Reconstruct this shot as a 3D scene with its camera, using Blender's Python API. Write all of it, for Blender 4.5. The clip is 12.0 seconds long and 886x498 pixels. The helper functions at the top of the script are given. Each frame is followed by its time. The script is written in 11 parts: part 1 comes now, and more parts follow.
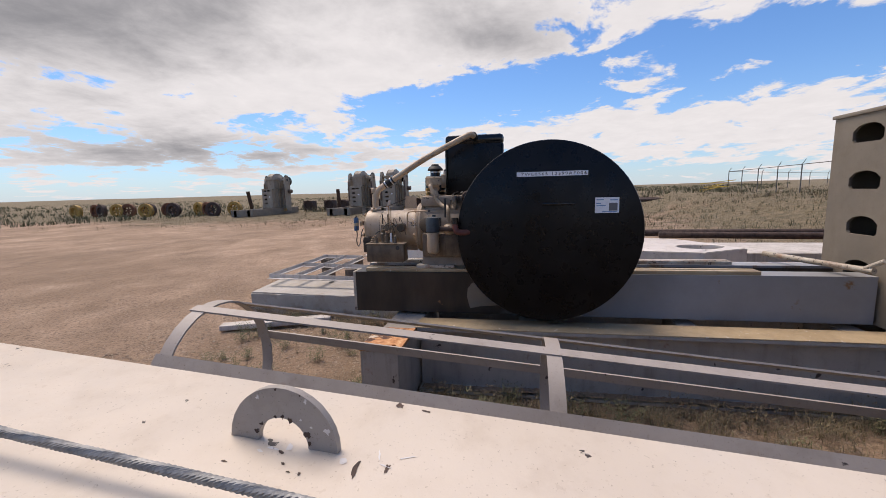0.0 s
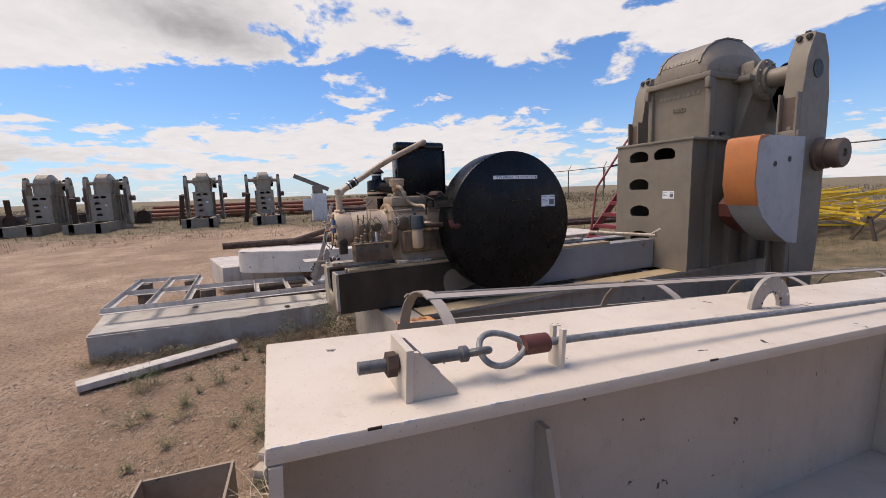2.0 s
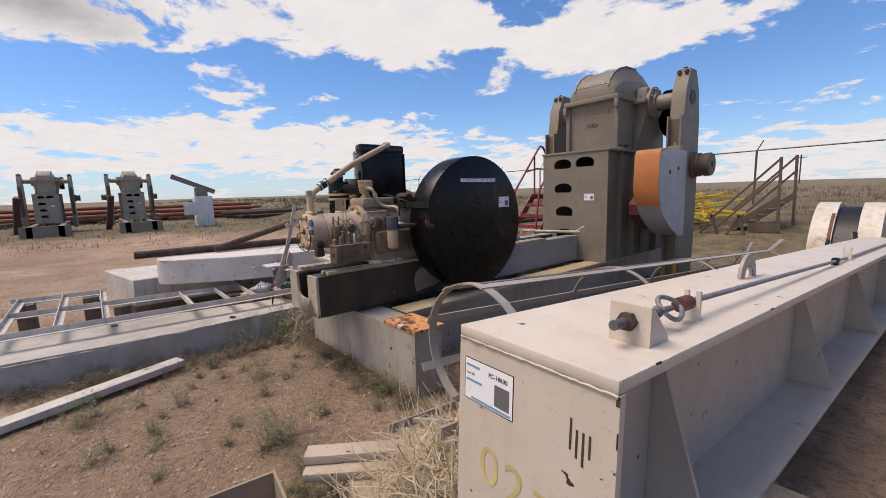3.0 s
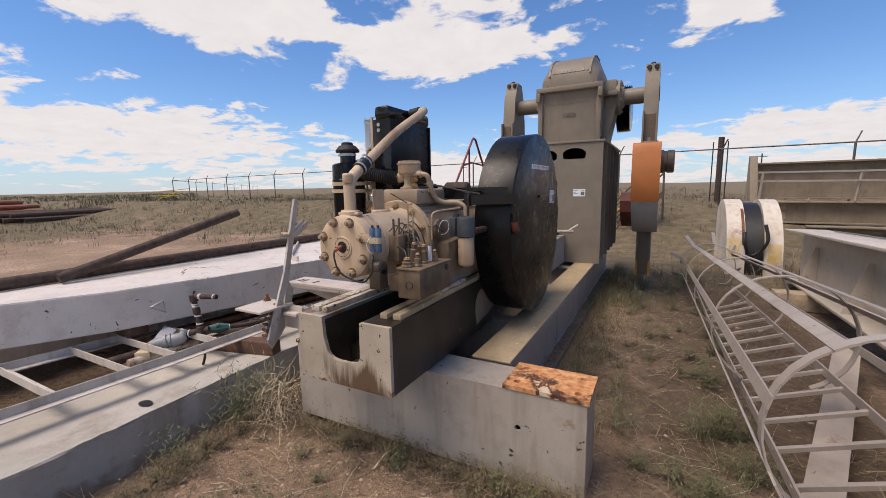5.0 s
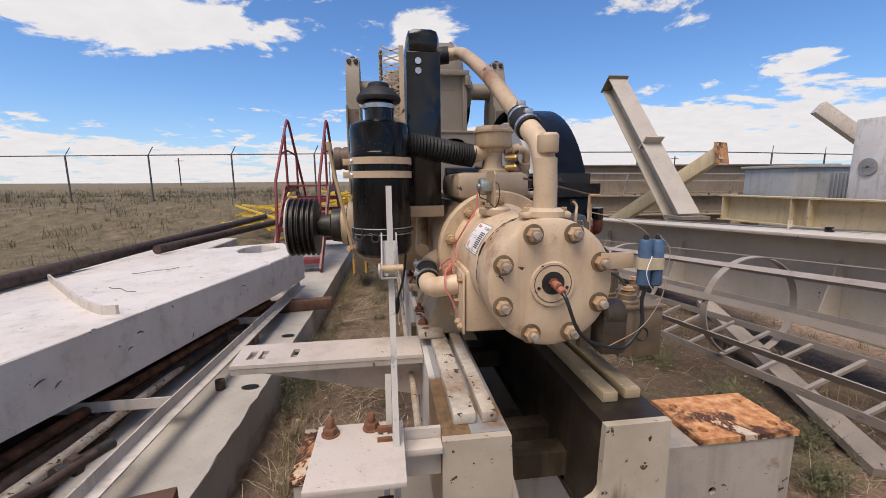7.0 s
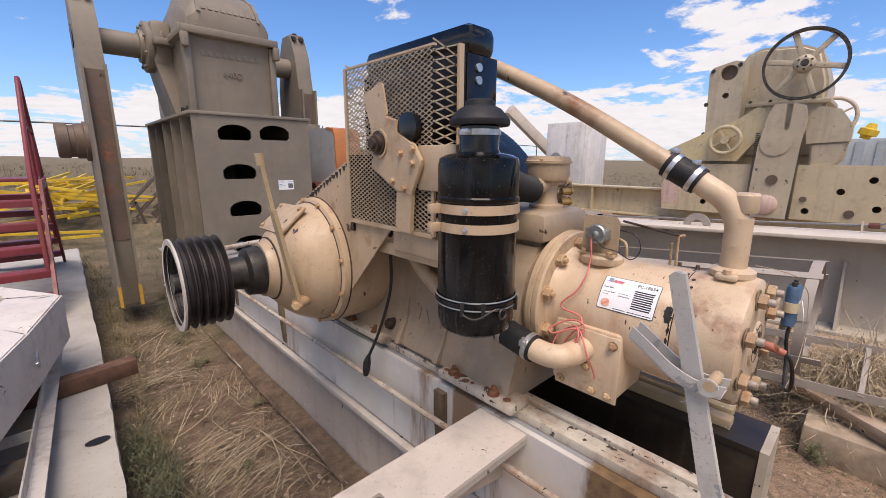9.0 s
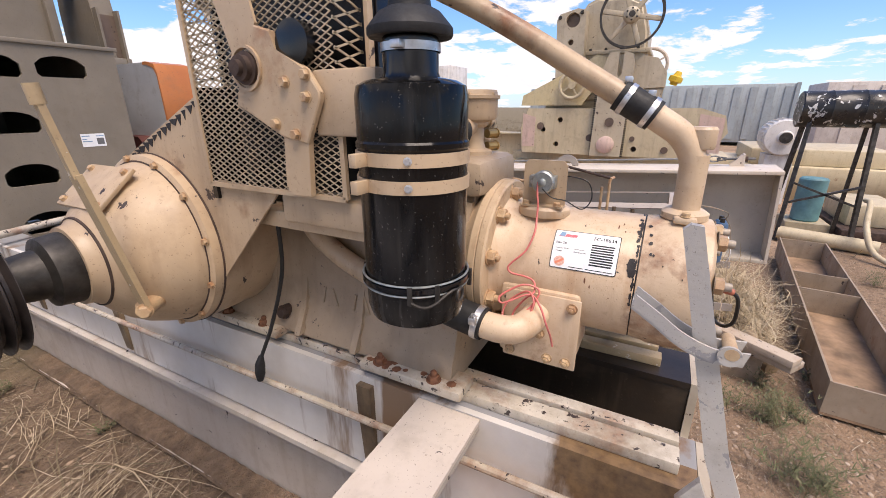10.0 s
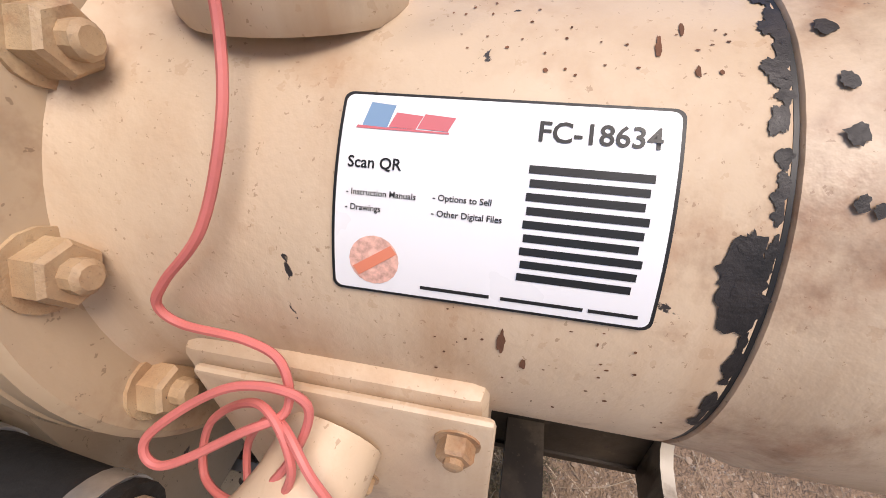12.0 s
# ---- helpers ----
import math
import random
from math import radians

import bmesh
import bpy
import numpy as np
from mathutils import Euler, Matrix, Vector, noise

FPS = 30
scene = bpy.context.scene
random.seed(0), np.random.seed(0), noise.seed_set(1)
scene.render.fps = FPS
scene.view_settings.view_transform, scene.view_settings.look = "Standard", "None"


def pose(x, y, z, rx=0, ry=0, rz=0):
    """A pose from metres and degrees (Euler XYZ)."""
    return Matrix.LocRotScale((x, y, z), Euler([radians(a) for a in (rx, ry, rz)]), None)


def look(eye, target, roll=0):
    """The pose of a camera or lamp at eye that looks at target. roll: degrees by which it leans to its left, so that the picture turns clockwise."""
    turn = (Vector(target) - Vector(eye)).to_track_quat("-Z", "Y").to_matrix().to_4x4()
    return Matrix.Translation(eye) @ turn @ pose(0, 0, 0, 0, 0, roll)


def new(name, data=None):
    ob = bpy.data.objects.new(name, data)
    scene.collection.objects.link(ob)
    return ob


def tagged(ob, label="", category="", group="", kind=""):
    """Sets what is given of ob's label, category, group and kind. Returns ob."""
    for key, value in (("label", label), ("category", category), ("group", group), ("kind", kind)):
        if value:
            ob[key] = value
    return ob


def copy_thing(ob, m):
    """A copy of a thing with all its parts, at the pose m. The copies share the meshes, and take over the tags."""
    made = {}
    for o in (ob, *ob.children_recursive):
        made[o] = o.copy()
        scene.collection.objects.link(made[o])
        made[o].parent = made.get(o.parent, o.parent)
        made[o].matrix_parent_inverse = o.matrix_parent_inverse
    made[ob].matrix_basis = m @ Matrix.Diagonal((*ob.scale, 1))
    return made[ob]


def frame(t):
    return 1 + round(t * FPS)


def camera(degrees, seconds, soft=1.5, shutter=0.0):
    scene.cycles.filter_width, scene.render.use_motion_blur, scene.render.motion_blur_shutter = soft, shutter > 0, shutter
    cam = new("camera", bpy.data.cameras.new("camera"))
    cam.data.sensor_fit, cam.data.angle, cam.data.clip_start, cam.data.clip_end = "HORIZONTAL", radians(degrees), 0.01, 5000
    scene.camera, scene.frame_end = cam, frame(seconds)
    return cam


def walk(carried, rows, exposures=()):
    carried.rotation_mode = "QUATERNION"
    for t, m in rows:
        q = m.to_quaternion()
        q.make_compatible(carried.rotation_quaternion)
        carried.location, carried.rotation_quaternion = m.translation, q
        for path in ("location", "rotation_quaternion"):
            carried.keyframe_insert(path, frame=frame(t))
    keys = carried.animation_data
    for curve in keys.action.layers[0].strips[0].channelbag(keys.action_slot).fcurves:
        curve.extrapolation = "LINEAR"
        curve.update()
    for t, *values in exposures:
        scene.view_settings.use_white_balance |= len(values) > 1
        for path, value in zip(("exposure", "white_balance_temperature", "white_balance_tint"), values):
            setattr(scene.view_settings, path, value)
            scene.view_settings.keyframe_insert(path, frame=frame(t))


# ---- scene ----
cam = camera(94.5, 12.0, soft=0.75)
PATH = [
    (0, look((3.652, 1.432, 1.588), (1.706, 1.069, 1.306), -1.5)),
    (0.5, look((3.627, 0.905, 1.603), (1.648, 0.895, 1.315), -1.6)),
    (1, look((3.640, 0.396, 1.607), (1.680, 0.684, 1.327), -1.8)),
    (1.5, look((3.765, -0.116, 1.619), (1.870, 0.462, 1.344), -1.8)),
    (2, look((3.794, -0.626, 1.572), (2.002, 0.219, 1.297), -1.9)),
    (2.5, look((3.796, -1.053, 1.584), (2.139, 0.032, 1.306), -1.8)),
    (3, look((3.542, -1.341, 1.579), (2.030, -0.060, 1.304), -1.7)),
    (3.2, look((3.352, -1.435, 1.591), (1.895, -0.093, 1.316), -1.7)),
    (4.8, look((1.638, -1.520, 1.567), (0.632, 0.183, 1.267), -1.1)),
    (5, look((1.408, -1.497, 1.552), (0.478, 0.249, 1.254), -1.1)),
    (5.5, look((0.888, -1.348, 1.520), (0.187, 0.500, 1.211), -1.1)),
    (6, look((0.385, -1.227, 1.532), (-0.016, 0.706, 1.211), -0.8)),
    (6.5, look((-0.014, -1.132, 1.534), (-0.079, 0.841, 1.212), -0.6)),
    (7, look((-0.388, -0.876, 1.513), (-0.123, 1.080, 1.190), -0.5)),
    (7.2, look((-0.535, -0.805, 1.511), (-0.143, 1.131, 1.196), -0.5)),
    (8.8, pose(-1.187, -0.158, 1.717, 78.391, -0.515, -39.808)),
    (9, pose(-1.201, -0.094, 1.704, 77.692, -0.314, -43.304)),
    (9.5, pose(-1.278, 0.117, 1.706, 74.929, -0.157, -52.706)),
    (10, pose(-1.085, 0.195, 1.671, 70.960, 0.157, -62.197)),
    (10.5, pose(-0.731, 0.251, 1.616, 65.589, 0.652, -69.911)),
    (11, pose(-0.494, 0.309, 1.544, 59.552, 0.828, -75.100)),
    (11.5, pose(-0.321, 0.312, 1.468, 54.820, 1.331, -76.830)),
    (12, pose(-0.274, 0.313, 1.452, 49.992, 1.257, -77.843)),
]
walk(cam, PATH, exposures=[(0, 0.07, 6900, 16), (3.2, 0.08, 6950, 16), (4.8, 0.06, 6950, 16), (7.2, 0.10, 6750, 14), (8.8, 0.19, 6750, 17), (9.4, 0.33, 6900, 17), (9.8, 0.42, 6850, 17), (10.4, 0.52, 6850, 18), (11, 0.46, 6800, 18), (12, 0.30, 6600, 16)])

# ---- world, sun, exposure ----
SUN_EL, SUN_AZ = 64.0, 217.0          # degrees; azimuth clockwise from +y
world = bpy.data.worlds.new("sky")
scene.world = world
world.use_nodes = True
nt = world.node_tree
nt.nodes.clear()


def wnode(kind, **sets):
    n = nt.nodes.new(kind)
    for k, v in sets.items():
        n.inputs[k].default_value = v
    return n


def wmath(op, a, b=None, c=None, clamp=False):
    n = nt.nodes.new("ShaderNodeMath")
    n.operation, n.use_clamp = op, clamp
    for i, v in enumerate((a, b, c)):
        if v is None:
            continue
        if isinstance(v, (int, float)):
            n.inputs[i].default_value = v
        else:
            nt.links.new(v, n.inputs[i])
    return n.outputs[0]


def wmix(f, a, b):
    n = nt.nodes.new("ShaderNodeMix")
    n.data_type = "RGBA"
    for sock, v in ((n.inputs[0], f), (n.inputs[6], a), (n.inputs[7], b)):
        if isinstance(v, (int, float, tuple)):
            sock.default_value = v
        else:
            nt.links.new(v, sock)
    return n.outputs[2]


w_out = nt.nodes.new("ShaderNodeOutputWorld")
w_bg = wnode("ShaderNodeBackground", Strength=1.0)
w_sky = nt.nodes.new("ShaderNodeTexSky")
w_sky.sky_type, w_sky.sun_disc = "NISHITA", False
w_sky.sun_elevation, w_sky.sun_rotation = radians(SUN_EL), radians(SUN_AZ)
w_sky.air_density, w_sky.dust_density, w_sky.ozone_density = 1.0, 0.25, 3.0
w_tc = nt.nodes.new("ShaderNodeTexCoord")
w_sep = nt.nodes.new("ShaderNodeSeparateXYZ")
nt.links.new(w_tc.outputs["Generated"], w_sep.inputs[0])
wx, wy, wz = w_sep.outputs
w_up = wmath("MAXIMUM", wz, 0.0)
w_den = wmath("ADD", w_up, 0.16)
w_px, w_py = wmath("DIVIDE", wx, w_den), wmath("DIVIDE", wy, w_den)
w_com = nt.nodes.new("ShaderNodeCombineXYZ")
nt.links.new(w_px, w_com.inputs[0])
nt.links.new(w_py, w_com.inputs[1])


def wnoise(scale, detail, rough, offset):
    m = nt.nodes.new("ShaderNodeMapping")
    m.inputs["Location"].default_value = offset
    nt.links.new(w_com.outputs[0], m.inputs[0])
    n = wnode("ShaderNodeTexNoise", Scale=scale, Detail=detail, Roughness=rough, Distortion=0.25)
    nt.links.new(m.outputs[0], n.inputs["Vector"])
    return n.outputs[0]


w_big = wnoise(0.55, 3.0, 0.5, (3.1, 1.7, 0.0))
w_puff = wnoise(2.5, 12.0, 0.62, (0.4, 2.3, 5.0))
w_az = wmath("MULTIPLY", wmath("ARCTAN2", wx, wy), 180.0 / math.pi)
w_el = wmath("MULTIPLY", wmath("ARCSINE", wz), 180.0 / math.pi)


def wlobes(lobes):
    """Soft banks of cloud: azimuth from +y, elevation, their half widths in degrees, amount."""
    total = 0.0
    for az, el, wa, we, amp in lobes:
        u = wmath("DIVIDE", wmath("WRAP", wmath("SUBTRACT", w_az, az), 180.0, -180.0), wa)
        v = wmath("DIVIDE", wmath("SUBTRACT", w_el, el), we)
        g = wmath("EXPONENT", wmath("MULTIPLY", wmath("ADD", wmath("MULTIPLY", u, u), wmath("MULTIPLY", v, v)), -1.0))
        total = wmath("ADD", wmath("MULTIPLY", g, amp), total)
    return total


# the last bank, overhead, is never in view
w_banks = wlobes([(-125, 20, 42, 13, 0.34), (-103, 11, 7, 3.0, -0.17), (-52, 22, 34, 5.0, 0.27), (-74, 6, 30, 3.6, 0.19),
                  (-59, 12, 8, 1.8, -0.08), (-49.7, 10.8, 4, 1.3, 0.16), (-43.5, 7.8, 3, 1.7, 0.14), (-25, 2.0, 28, 3.4, 0.20), (5, 18.5, 6, 2.4, 0.22), (-31, 16.8, 15, 3.0, 0.20), (-64, 8.2, 10, 2.0, 0.08), (-92, 12.5, 10, 2.0, -0.10),
                  (34, 3.5, 30, 5.5, 0.24), (48, 12, 3.5, 1.6, 0.15), (76, 13.5, 8, 2.8, 0.20), (78, 5.5, 26, 3.6, 0.18), (180, 40, 75, 30, 0.18), (0, 75, 200, 22, 0.14)])
w_amount = wmath("ADD", wmath("ADD", wmath("MULTIPLY", w_puff, 0.80), wmath("MULTIPLY", w_big, 0.26)), wmath("SUBTRACT", w_banks, 0.075))
w_low = wmath("MULTIPLY", wmath("SUBTRACT", 0.16, w_up, clamp=True), 0.25)
w_amount = wmath("ADD", w_amount, w_low)
w_mask = nt.nodes.new("ShaderNodeMapRange")
w_mask.interpolation_type = "SMOOTHSTEP"
nt.links.new(w_amount, w_mask.inputs[0])
w_mask.inputs[1].default_value, w_mask.inputs[2].default_value = 0.560, 0.625
w_thick = nt.nodes.new("ShaderNodeMapRange")
w_thick.interpolation_type = "SMOOTHSTEP"
# grey lobe at elevation 78: unseen cloud added to lower the fill light
w_dark = wlobes([(-143, 19, 20, 8, 0.32), (-128, 5.0, 24, 2.6, 0.20), (-92, 19, 11, 3.5, 0.24), (-120, 36, 50, 13, 0.30), (0, 78, 200, 26, 0.26), (180, 35, 60, 24, 0.12)])
nt.links.new(wmath("ADD", wmath("ADD", wmath("MULTIPLY", w_big, 0.40), wmath("MULTIPLY", w_puff, 0.45)), w_dark), w_thick.inputs[0])
w_thick.inputs[1].default_value, w_thick.inputs[2].default_value = 0.47, 0.86
w_fine = wnoise(5.5, 9.0, 0.62, (1.4, 0.3, 2.0))
w_white = wmix(w_fine, (0.84, 0.85, 0.87, 1), (0.66, 0.675, 0.70, 1))
w_cloud = wmix(w_thick.outputs[0], w_white, (0.25, 0.262, 0.288, 1))
w_blue = nt.nodes.new("ShaderNodeVectorMath")
w_blue.operation = "MULTIPLY"
w_blue.inputs[1].default_value = (0.075, 0.112, 0.150)
nt.links.new(w_sky.outputs[0], w_blue.inputs[0])
w_haze = wmath("POWER", wmath("SUBTRACT", 1.0, w_up, clamp=True), 12.0)
w_clear = wmix(wmath("MULTIPLY", w_haze, 0.7), w_blue.outputs[0], (0.58, 0.66, 0.76, 1))
nt.links.new(wmix(w_mask.outputs[0], w_clear, w_cloud), w_bg.inputs[0])
nt.links.new(w_bg.outputs[0], w_out.inputs[0])

sun = new("sun", bpy.data.lights.new("sun", "SUN"))
sun.data.energy, sun.data.angle, sun.data.color = 3.4, radians(38), (1.0, 0.90, 0.78)
sun.matrix_world = look((0, 0, 0), (-math.sin(radians(SUN_AZ)) * math.cos(radians(SUN_EL)),
                                    -math.cos(radians(SUN_AZ)) * math.cos(radians(SUN_EL)), -math.sin(radians(SUN_EL))))

# ---- materials ----
def material(name):
    m = bpy.data.materials.new(name)
    m.use_nodes = True
    t = m.node_tree
    b = t.nodes["Principled BSDF"]
    return m, t, b


def ramp(t, fac, stops):
    r = t.nodes.new("ShaderNodeValToRGB")
    e = r.color_ramp.elements
    while len(e) < len(stops):
        e.new(0.5)
    for el, (p, c) in zip(e, stops):
        el.position = p
        el.color = (*c, 1) if len(c) == 3 else c
    t.links.new(fac, r.inputs[0])
    return r.outputs[0]


def tex_noise(t, scale, detail=4.0, rough=0.55, stretch=None, offset=0.0, dist=0.0):
    tc = t.nodes.new("ShaderNodeTexCoord")
    mp = t.nodes.new("ShaderNodeMapping")
    mp.inputs["Location"].default_value = (offset, offset * 0.7, offset * 1.3)
    if stretch:
        mp.inputs["Scale"].default_value = stretch
    t.links.new(tc.outputs["Object"], mp.inputs[0])
    n = t.nodes.new("ShaderNodeTexNoise")
    for k, v in (("Scale", scale), ("Detail", detail), ("Roughness", rough), ("Distortion", dist)):
        n.inputs[k].default_value = v
    t.links.new(mp.outputs[0], n.inputs["Vector"])
    return n.outputs[0]


def mix(t, fac, a, b):
    n = t.nodes.new("ShaderNodeMix")
    n.data_type = "RGBA"
    for sock, v in ((n.inputs[0], fac), (n.inputs[6], a), (n.inputs[7], b)):
        if isinstance(v, (int, float)):
            sock.default_value = v
        elif isinstance(v, tuple):
            sock.default_value = (*v, 1) if len(v) == 3 else v
        else:
            t.links.new(v, sock)
    return n.outputs[2]


def mth(t, op, a, b=0.0):
    n = t.nodes.new("ShaderNodeMath")
    n.operation = op
    for i, v in enumerate((a, b)):
        if isinstance(v, (int, float)):
            n.inputs[i].default_value = v
        else:
            t.links.new(v, n.inputs[i])
    return n.outputs[0]


def bump(t, b, height, strength=0.2, dist=0.004):
    n = t.nodes.new("ShaderNodeBump")
    n.inputs["Strength"].default_value, n.inputs["Distance"].default_value = strength, dist
    t.links.new(height, n.inputs["Height"])
    t.links.new(n.outputs[0], b.inputs["Normal"])


def paint(name, col, dark=None, rust=0.0, chips=0.0, streak=0.0, rough=0.5, chip_col=(0.05, 0.035, 0.03), scale=1.0, grime=(0.16, 0.12, 0.08)):
    """Weathered paint: two-scale tone, rust bloom, chipped flakes and run-down streaks."""
    m, t, b = material(name)
    dark = dark or tuple(c * 0.72 for c in col)
    c = ramp(t, tex_noise(t, 2.1 * scale, 5, 0.6), [(0.28, dark), (0.62, col)])
    fine = tex_noise(t, 46 * scale, 4, 0.6, offset=3)
    c = mix(t, mth(t, "MULTIPLY", mth(t, "GREATER_THAN", fine, 0.66), 0.25), c, grime)
    blot = ramp(t, tex_noise(t, 7.5 * scale, 7, 0.68, offset=31), [(0.52, (0, 0, 0)), (0.74, (1, 1, 1))])
    c = mix(t, mth(t, "MULTIPLY", blot, 0.34), c, grime)
    c = mix(t, mth(t, "MULTIPLY", mth(t, "GREATER_THAN", tex_noise(t, 150 * scale, 3, 0.6, offset=37), 0.675), 0.5), c, tuple(k * 0.6 for k in grime))
    if streak:
        s = ramp(t, tex_noise(t, 5 * scale, 5, 0.6, (2.2, 2.2, 0.22), 7), [(0.52, (0, 0, 0)), (0.72, (1, 1, 1))])
        c = mix(t, mth(t, "MULTIPLY", s, streak), c, grime)
    if rust:
        r = ramp(t, tex_noise(t, 3.3 * scale, 8, 0.66, offset=11), [(0.70 - 0.22 * rust, (0, 0, 0)), (0.74, (1, 1, 1))])
        rc = ramp(t, tex_noise(t, 30 * scale, 5, 0.6, offset=2), [(0.3, (0.10, 0.035, 0.015)), (0.7, (0.33, 0.13, 0.05))])
        c = mix(t, r, c, rc)
    ch = None
    if chips:
        ch = ramp(t, tex_noise(t, 17 * scale, 7, 0.6, offset=21, dist=0.4), [(0.715 - 0.14 * chips, (0, 0, 0)), (0.725 - 0.14 * chips, (1, 1, 1))])
        c = mix(t, ch, c, chip_col)
    t.links.new(c, b.inputs["Base Color"])
    rr = ramp(t, tex_noise(t, 9 * scale, 4, 0.6, offset=5), [(0.3, (rough - 0.1,) * 3), (0.7, (rough + 0.14,) * 3)])
    t.links.new(rr, b.inputs["Roughness"])
    h = mth(t, "ADD", mth(t, "MULTIPLY", tex_noise(t, 80 * scale, 3, 0.6), 0.5), tex_noise(t, 12 * scale, 4, 0.5, offset=9))
    if ch is not None:
        h = mth(t, "SUBTRACT", h, mth(t, "MULTIPLY", ch, 0.8))
    bump(t, b, h, 0.32, 0.003)
    return m


def plain(name, col, rough=0.6, metal=0.0, vary=0.25, scale=14.0, bump_s=0.15):
    m, t, b = material(name)
    t.links.new(ramp(t, tex_noise(t, scale, 5, 0.6), [(0.3, tuple(c * (1 - vary) for c in col)), (0.7, tuple(min(1, c * (1 + vary)) for c in col))]), b.inputs["Base Color"])
    b.inputs["Metallic"].default_value = metal
    t.links.new(ramp(t, tex_noise(t, scale * 2.3, 4, 0.6, offset=4), [(0.3, (max(0.02, rough - 0.1),) * 3), (0.7, (min(1, rough + 0.12),) * 3)]), b.inputs["Roughness"])
    bump(t, b, tex_noise(t, scale * 5, 4, 0.6, offset=8), bump_s, 0.002)
    return m


M_TAN = paint("tan_paint", (0.53, 0.40, 0.265), (0.40, 0.29, 0.185), rust=0.52, chips=0.38, streak=0.42, rough=0.45, grime=(0.22, 0.14, 0.08))
M_TAN_CYL = paint("tan_paint_chipped", (0.61, 0.468, 0.325), (0.53, 0.40, 0.265), rust=0.52, chips=0.22, streak=0.50, rough=0.44, chip_col=(0.03, 0.025, 0.025), scale=1.6, grime=(0.40, 0.225, 0.115))
# stained tan, darkened further for the shadow of canister and hose
M_SHADEDCASE = paint("stained_shaded_case_paint", (0.39, 0.30, 0.21), (0.22, 0.165, 0.115), rust=0.35, chips=0.3, streak=0.30, rough=0.48, grime=(0.15, 0.10, 0.06), scale=1.1)
M_DIRTY = paint("oil_caked_tan_paint", (0.235, 0.168, 0.102), (0.07, 0.048, 0.03), rust=0.5, chips=0.2, streak=0.7, rough=0.5, grime=(0.035, 0.024, 0.016), scale=2.0)
M_GREY = paint("grey_tan_paint", (0.235, 0.20, 0.155), (0.18, 0.153, 0.12), rust=0.08, chips=0.0, streak=0.25, rough=0.55)
M_PALE = paint("pale_grey_paint", (0.58, 0.51, 0.44), (0.50, 0.43, 0.37), rust=0.05, chips=0.30, streak=0.2, rough=0.42)
M_BASE = paint("base_grey_paint", (0.44, 0.395, 0.34), (0.36, 0.317, 0.27), rust=0.25, chips=0.3, streak=0.4, rough=0.5)
M_SIDERAIL = paint("pale_side_rail_paint", (0.60, 0.545, 0.48), (0.50, 0.445, 0.38), rust=0.3, chips=0.35, streak=0.3, rough=0.5, grime=(0.30, 0.22, 0.13))
M_BLUEGREY = paint("blue_grey_paint", (0.34, 0.345, 0.36), (0.29, 0.285, 0.285), rust=0.15, chips=0.05, streak=0.35, rough=0.38)
# oil stain taken darker still, to carry the shade inside the bed
M_OILSHADE = paint("oil_stained_shade_paint", (0.065, 0.047, 0.032), (0.02, 0.015, 0.011), rust=0.3, chips=0.1, streak=0.6, rough=0.42)
M_STRIP = paint("worn_tan_strip", (0.47, 0.36, 0.22), (0.36, 0.26, 0.145), rust=0.3, chips=0.45, streak=0.2, rough=0.55, chip_col=(0.62, 0.56, 0.47), scale=1.4)
M_CODE = plain("printed_grey_block", (0.14, 0.14, 0.145), 0.5, 0, 0.1, 30, 0.02)
M_RAIL = paint("worn_rail_paint", (0.55, 0.50, 0.42), (0.36, 0.29, 0.20), rust=1.0, chips=0.75, streak=0.35, rough=0.5, scale=2.2)
M_BLACK = plain("black_gloss_paint", (0.004, 0.004, 0.005), 0.16, 0.0, 0.3, 6, 0.05)
M_BLACKDUST = plain("black_dusty_paint", (0.0065, 0.0062, 0.0064), 0.30, 0.0, 0.5, 5, 0.08)
def dusty_black(name, dust, rough):
    """Black enamel under a film of pale dust: smears, run-down streaks and specks."""
    m, t, b = material(name)
    film = ramp(t, tex_noise(t, 5, 7, 0.66, (1.6, 1.6, 0.5), 3), [(0.42, (0, 0, 0)), (0.80, (dust, dust, dust))])
    runs = ramp(t, tex_noise(t, 16, 5, 0.6, (2.0, 2.0, 0.12), 9), [(0.56, (0, 0, 0)), (0.76, (dust * 0.8,) * 3)])
    specks = mth(t, "MULTIPLY", mth(t, "GREATER_THAN", tex_noise(t, 190, 2, 0.5, offset=6), 0.70), 0.14)
    k = mth(t, "ADD", mth(t, "ADD", film, runs), specks)
    t.links.new(mix(t, k, (0.0035, 0.0037, 0.0042), (0.40, 0.37, 0.34)), b.inputs["Base Color"])
    t.links.new(mth(t, "ADD", mth(t, "MULTIPLY", k, 1.6), rough), b.inputs["Roughness"])
    bump(t, b, tex_noise(t, 60, 3, 0.5, offset=2), 0.04, 0.002)
    return m


M_CANISTER = dusty_black("black_canister_enamel", 0.05, 0.13)
M_CUP = dusty_black("dusty_black_cup", 0.11, 0.18)
for mm in (M_CANISTER, M_CUP):
    mm.node_tree.nodes["Principled BSDF"].inputs["Specular IOR Level"].default_value = 0.22
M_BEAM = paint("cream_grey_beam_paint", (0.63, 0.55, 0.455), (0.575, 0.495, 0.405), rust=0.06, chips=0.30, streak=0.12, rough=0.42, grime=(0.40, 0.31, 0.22))
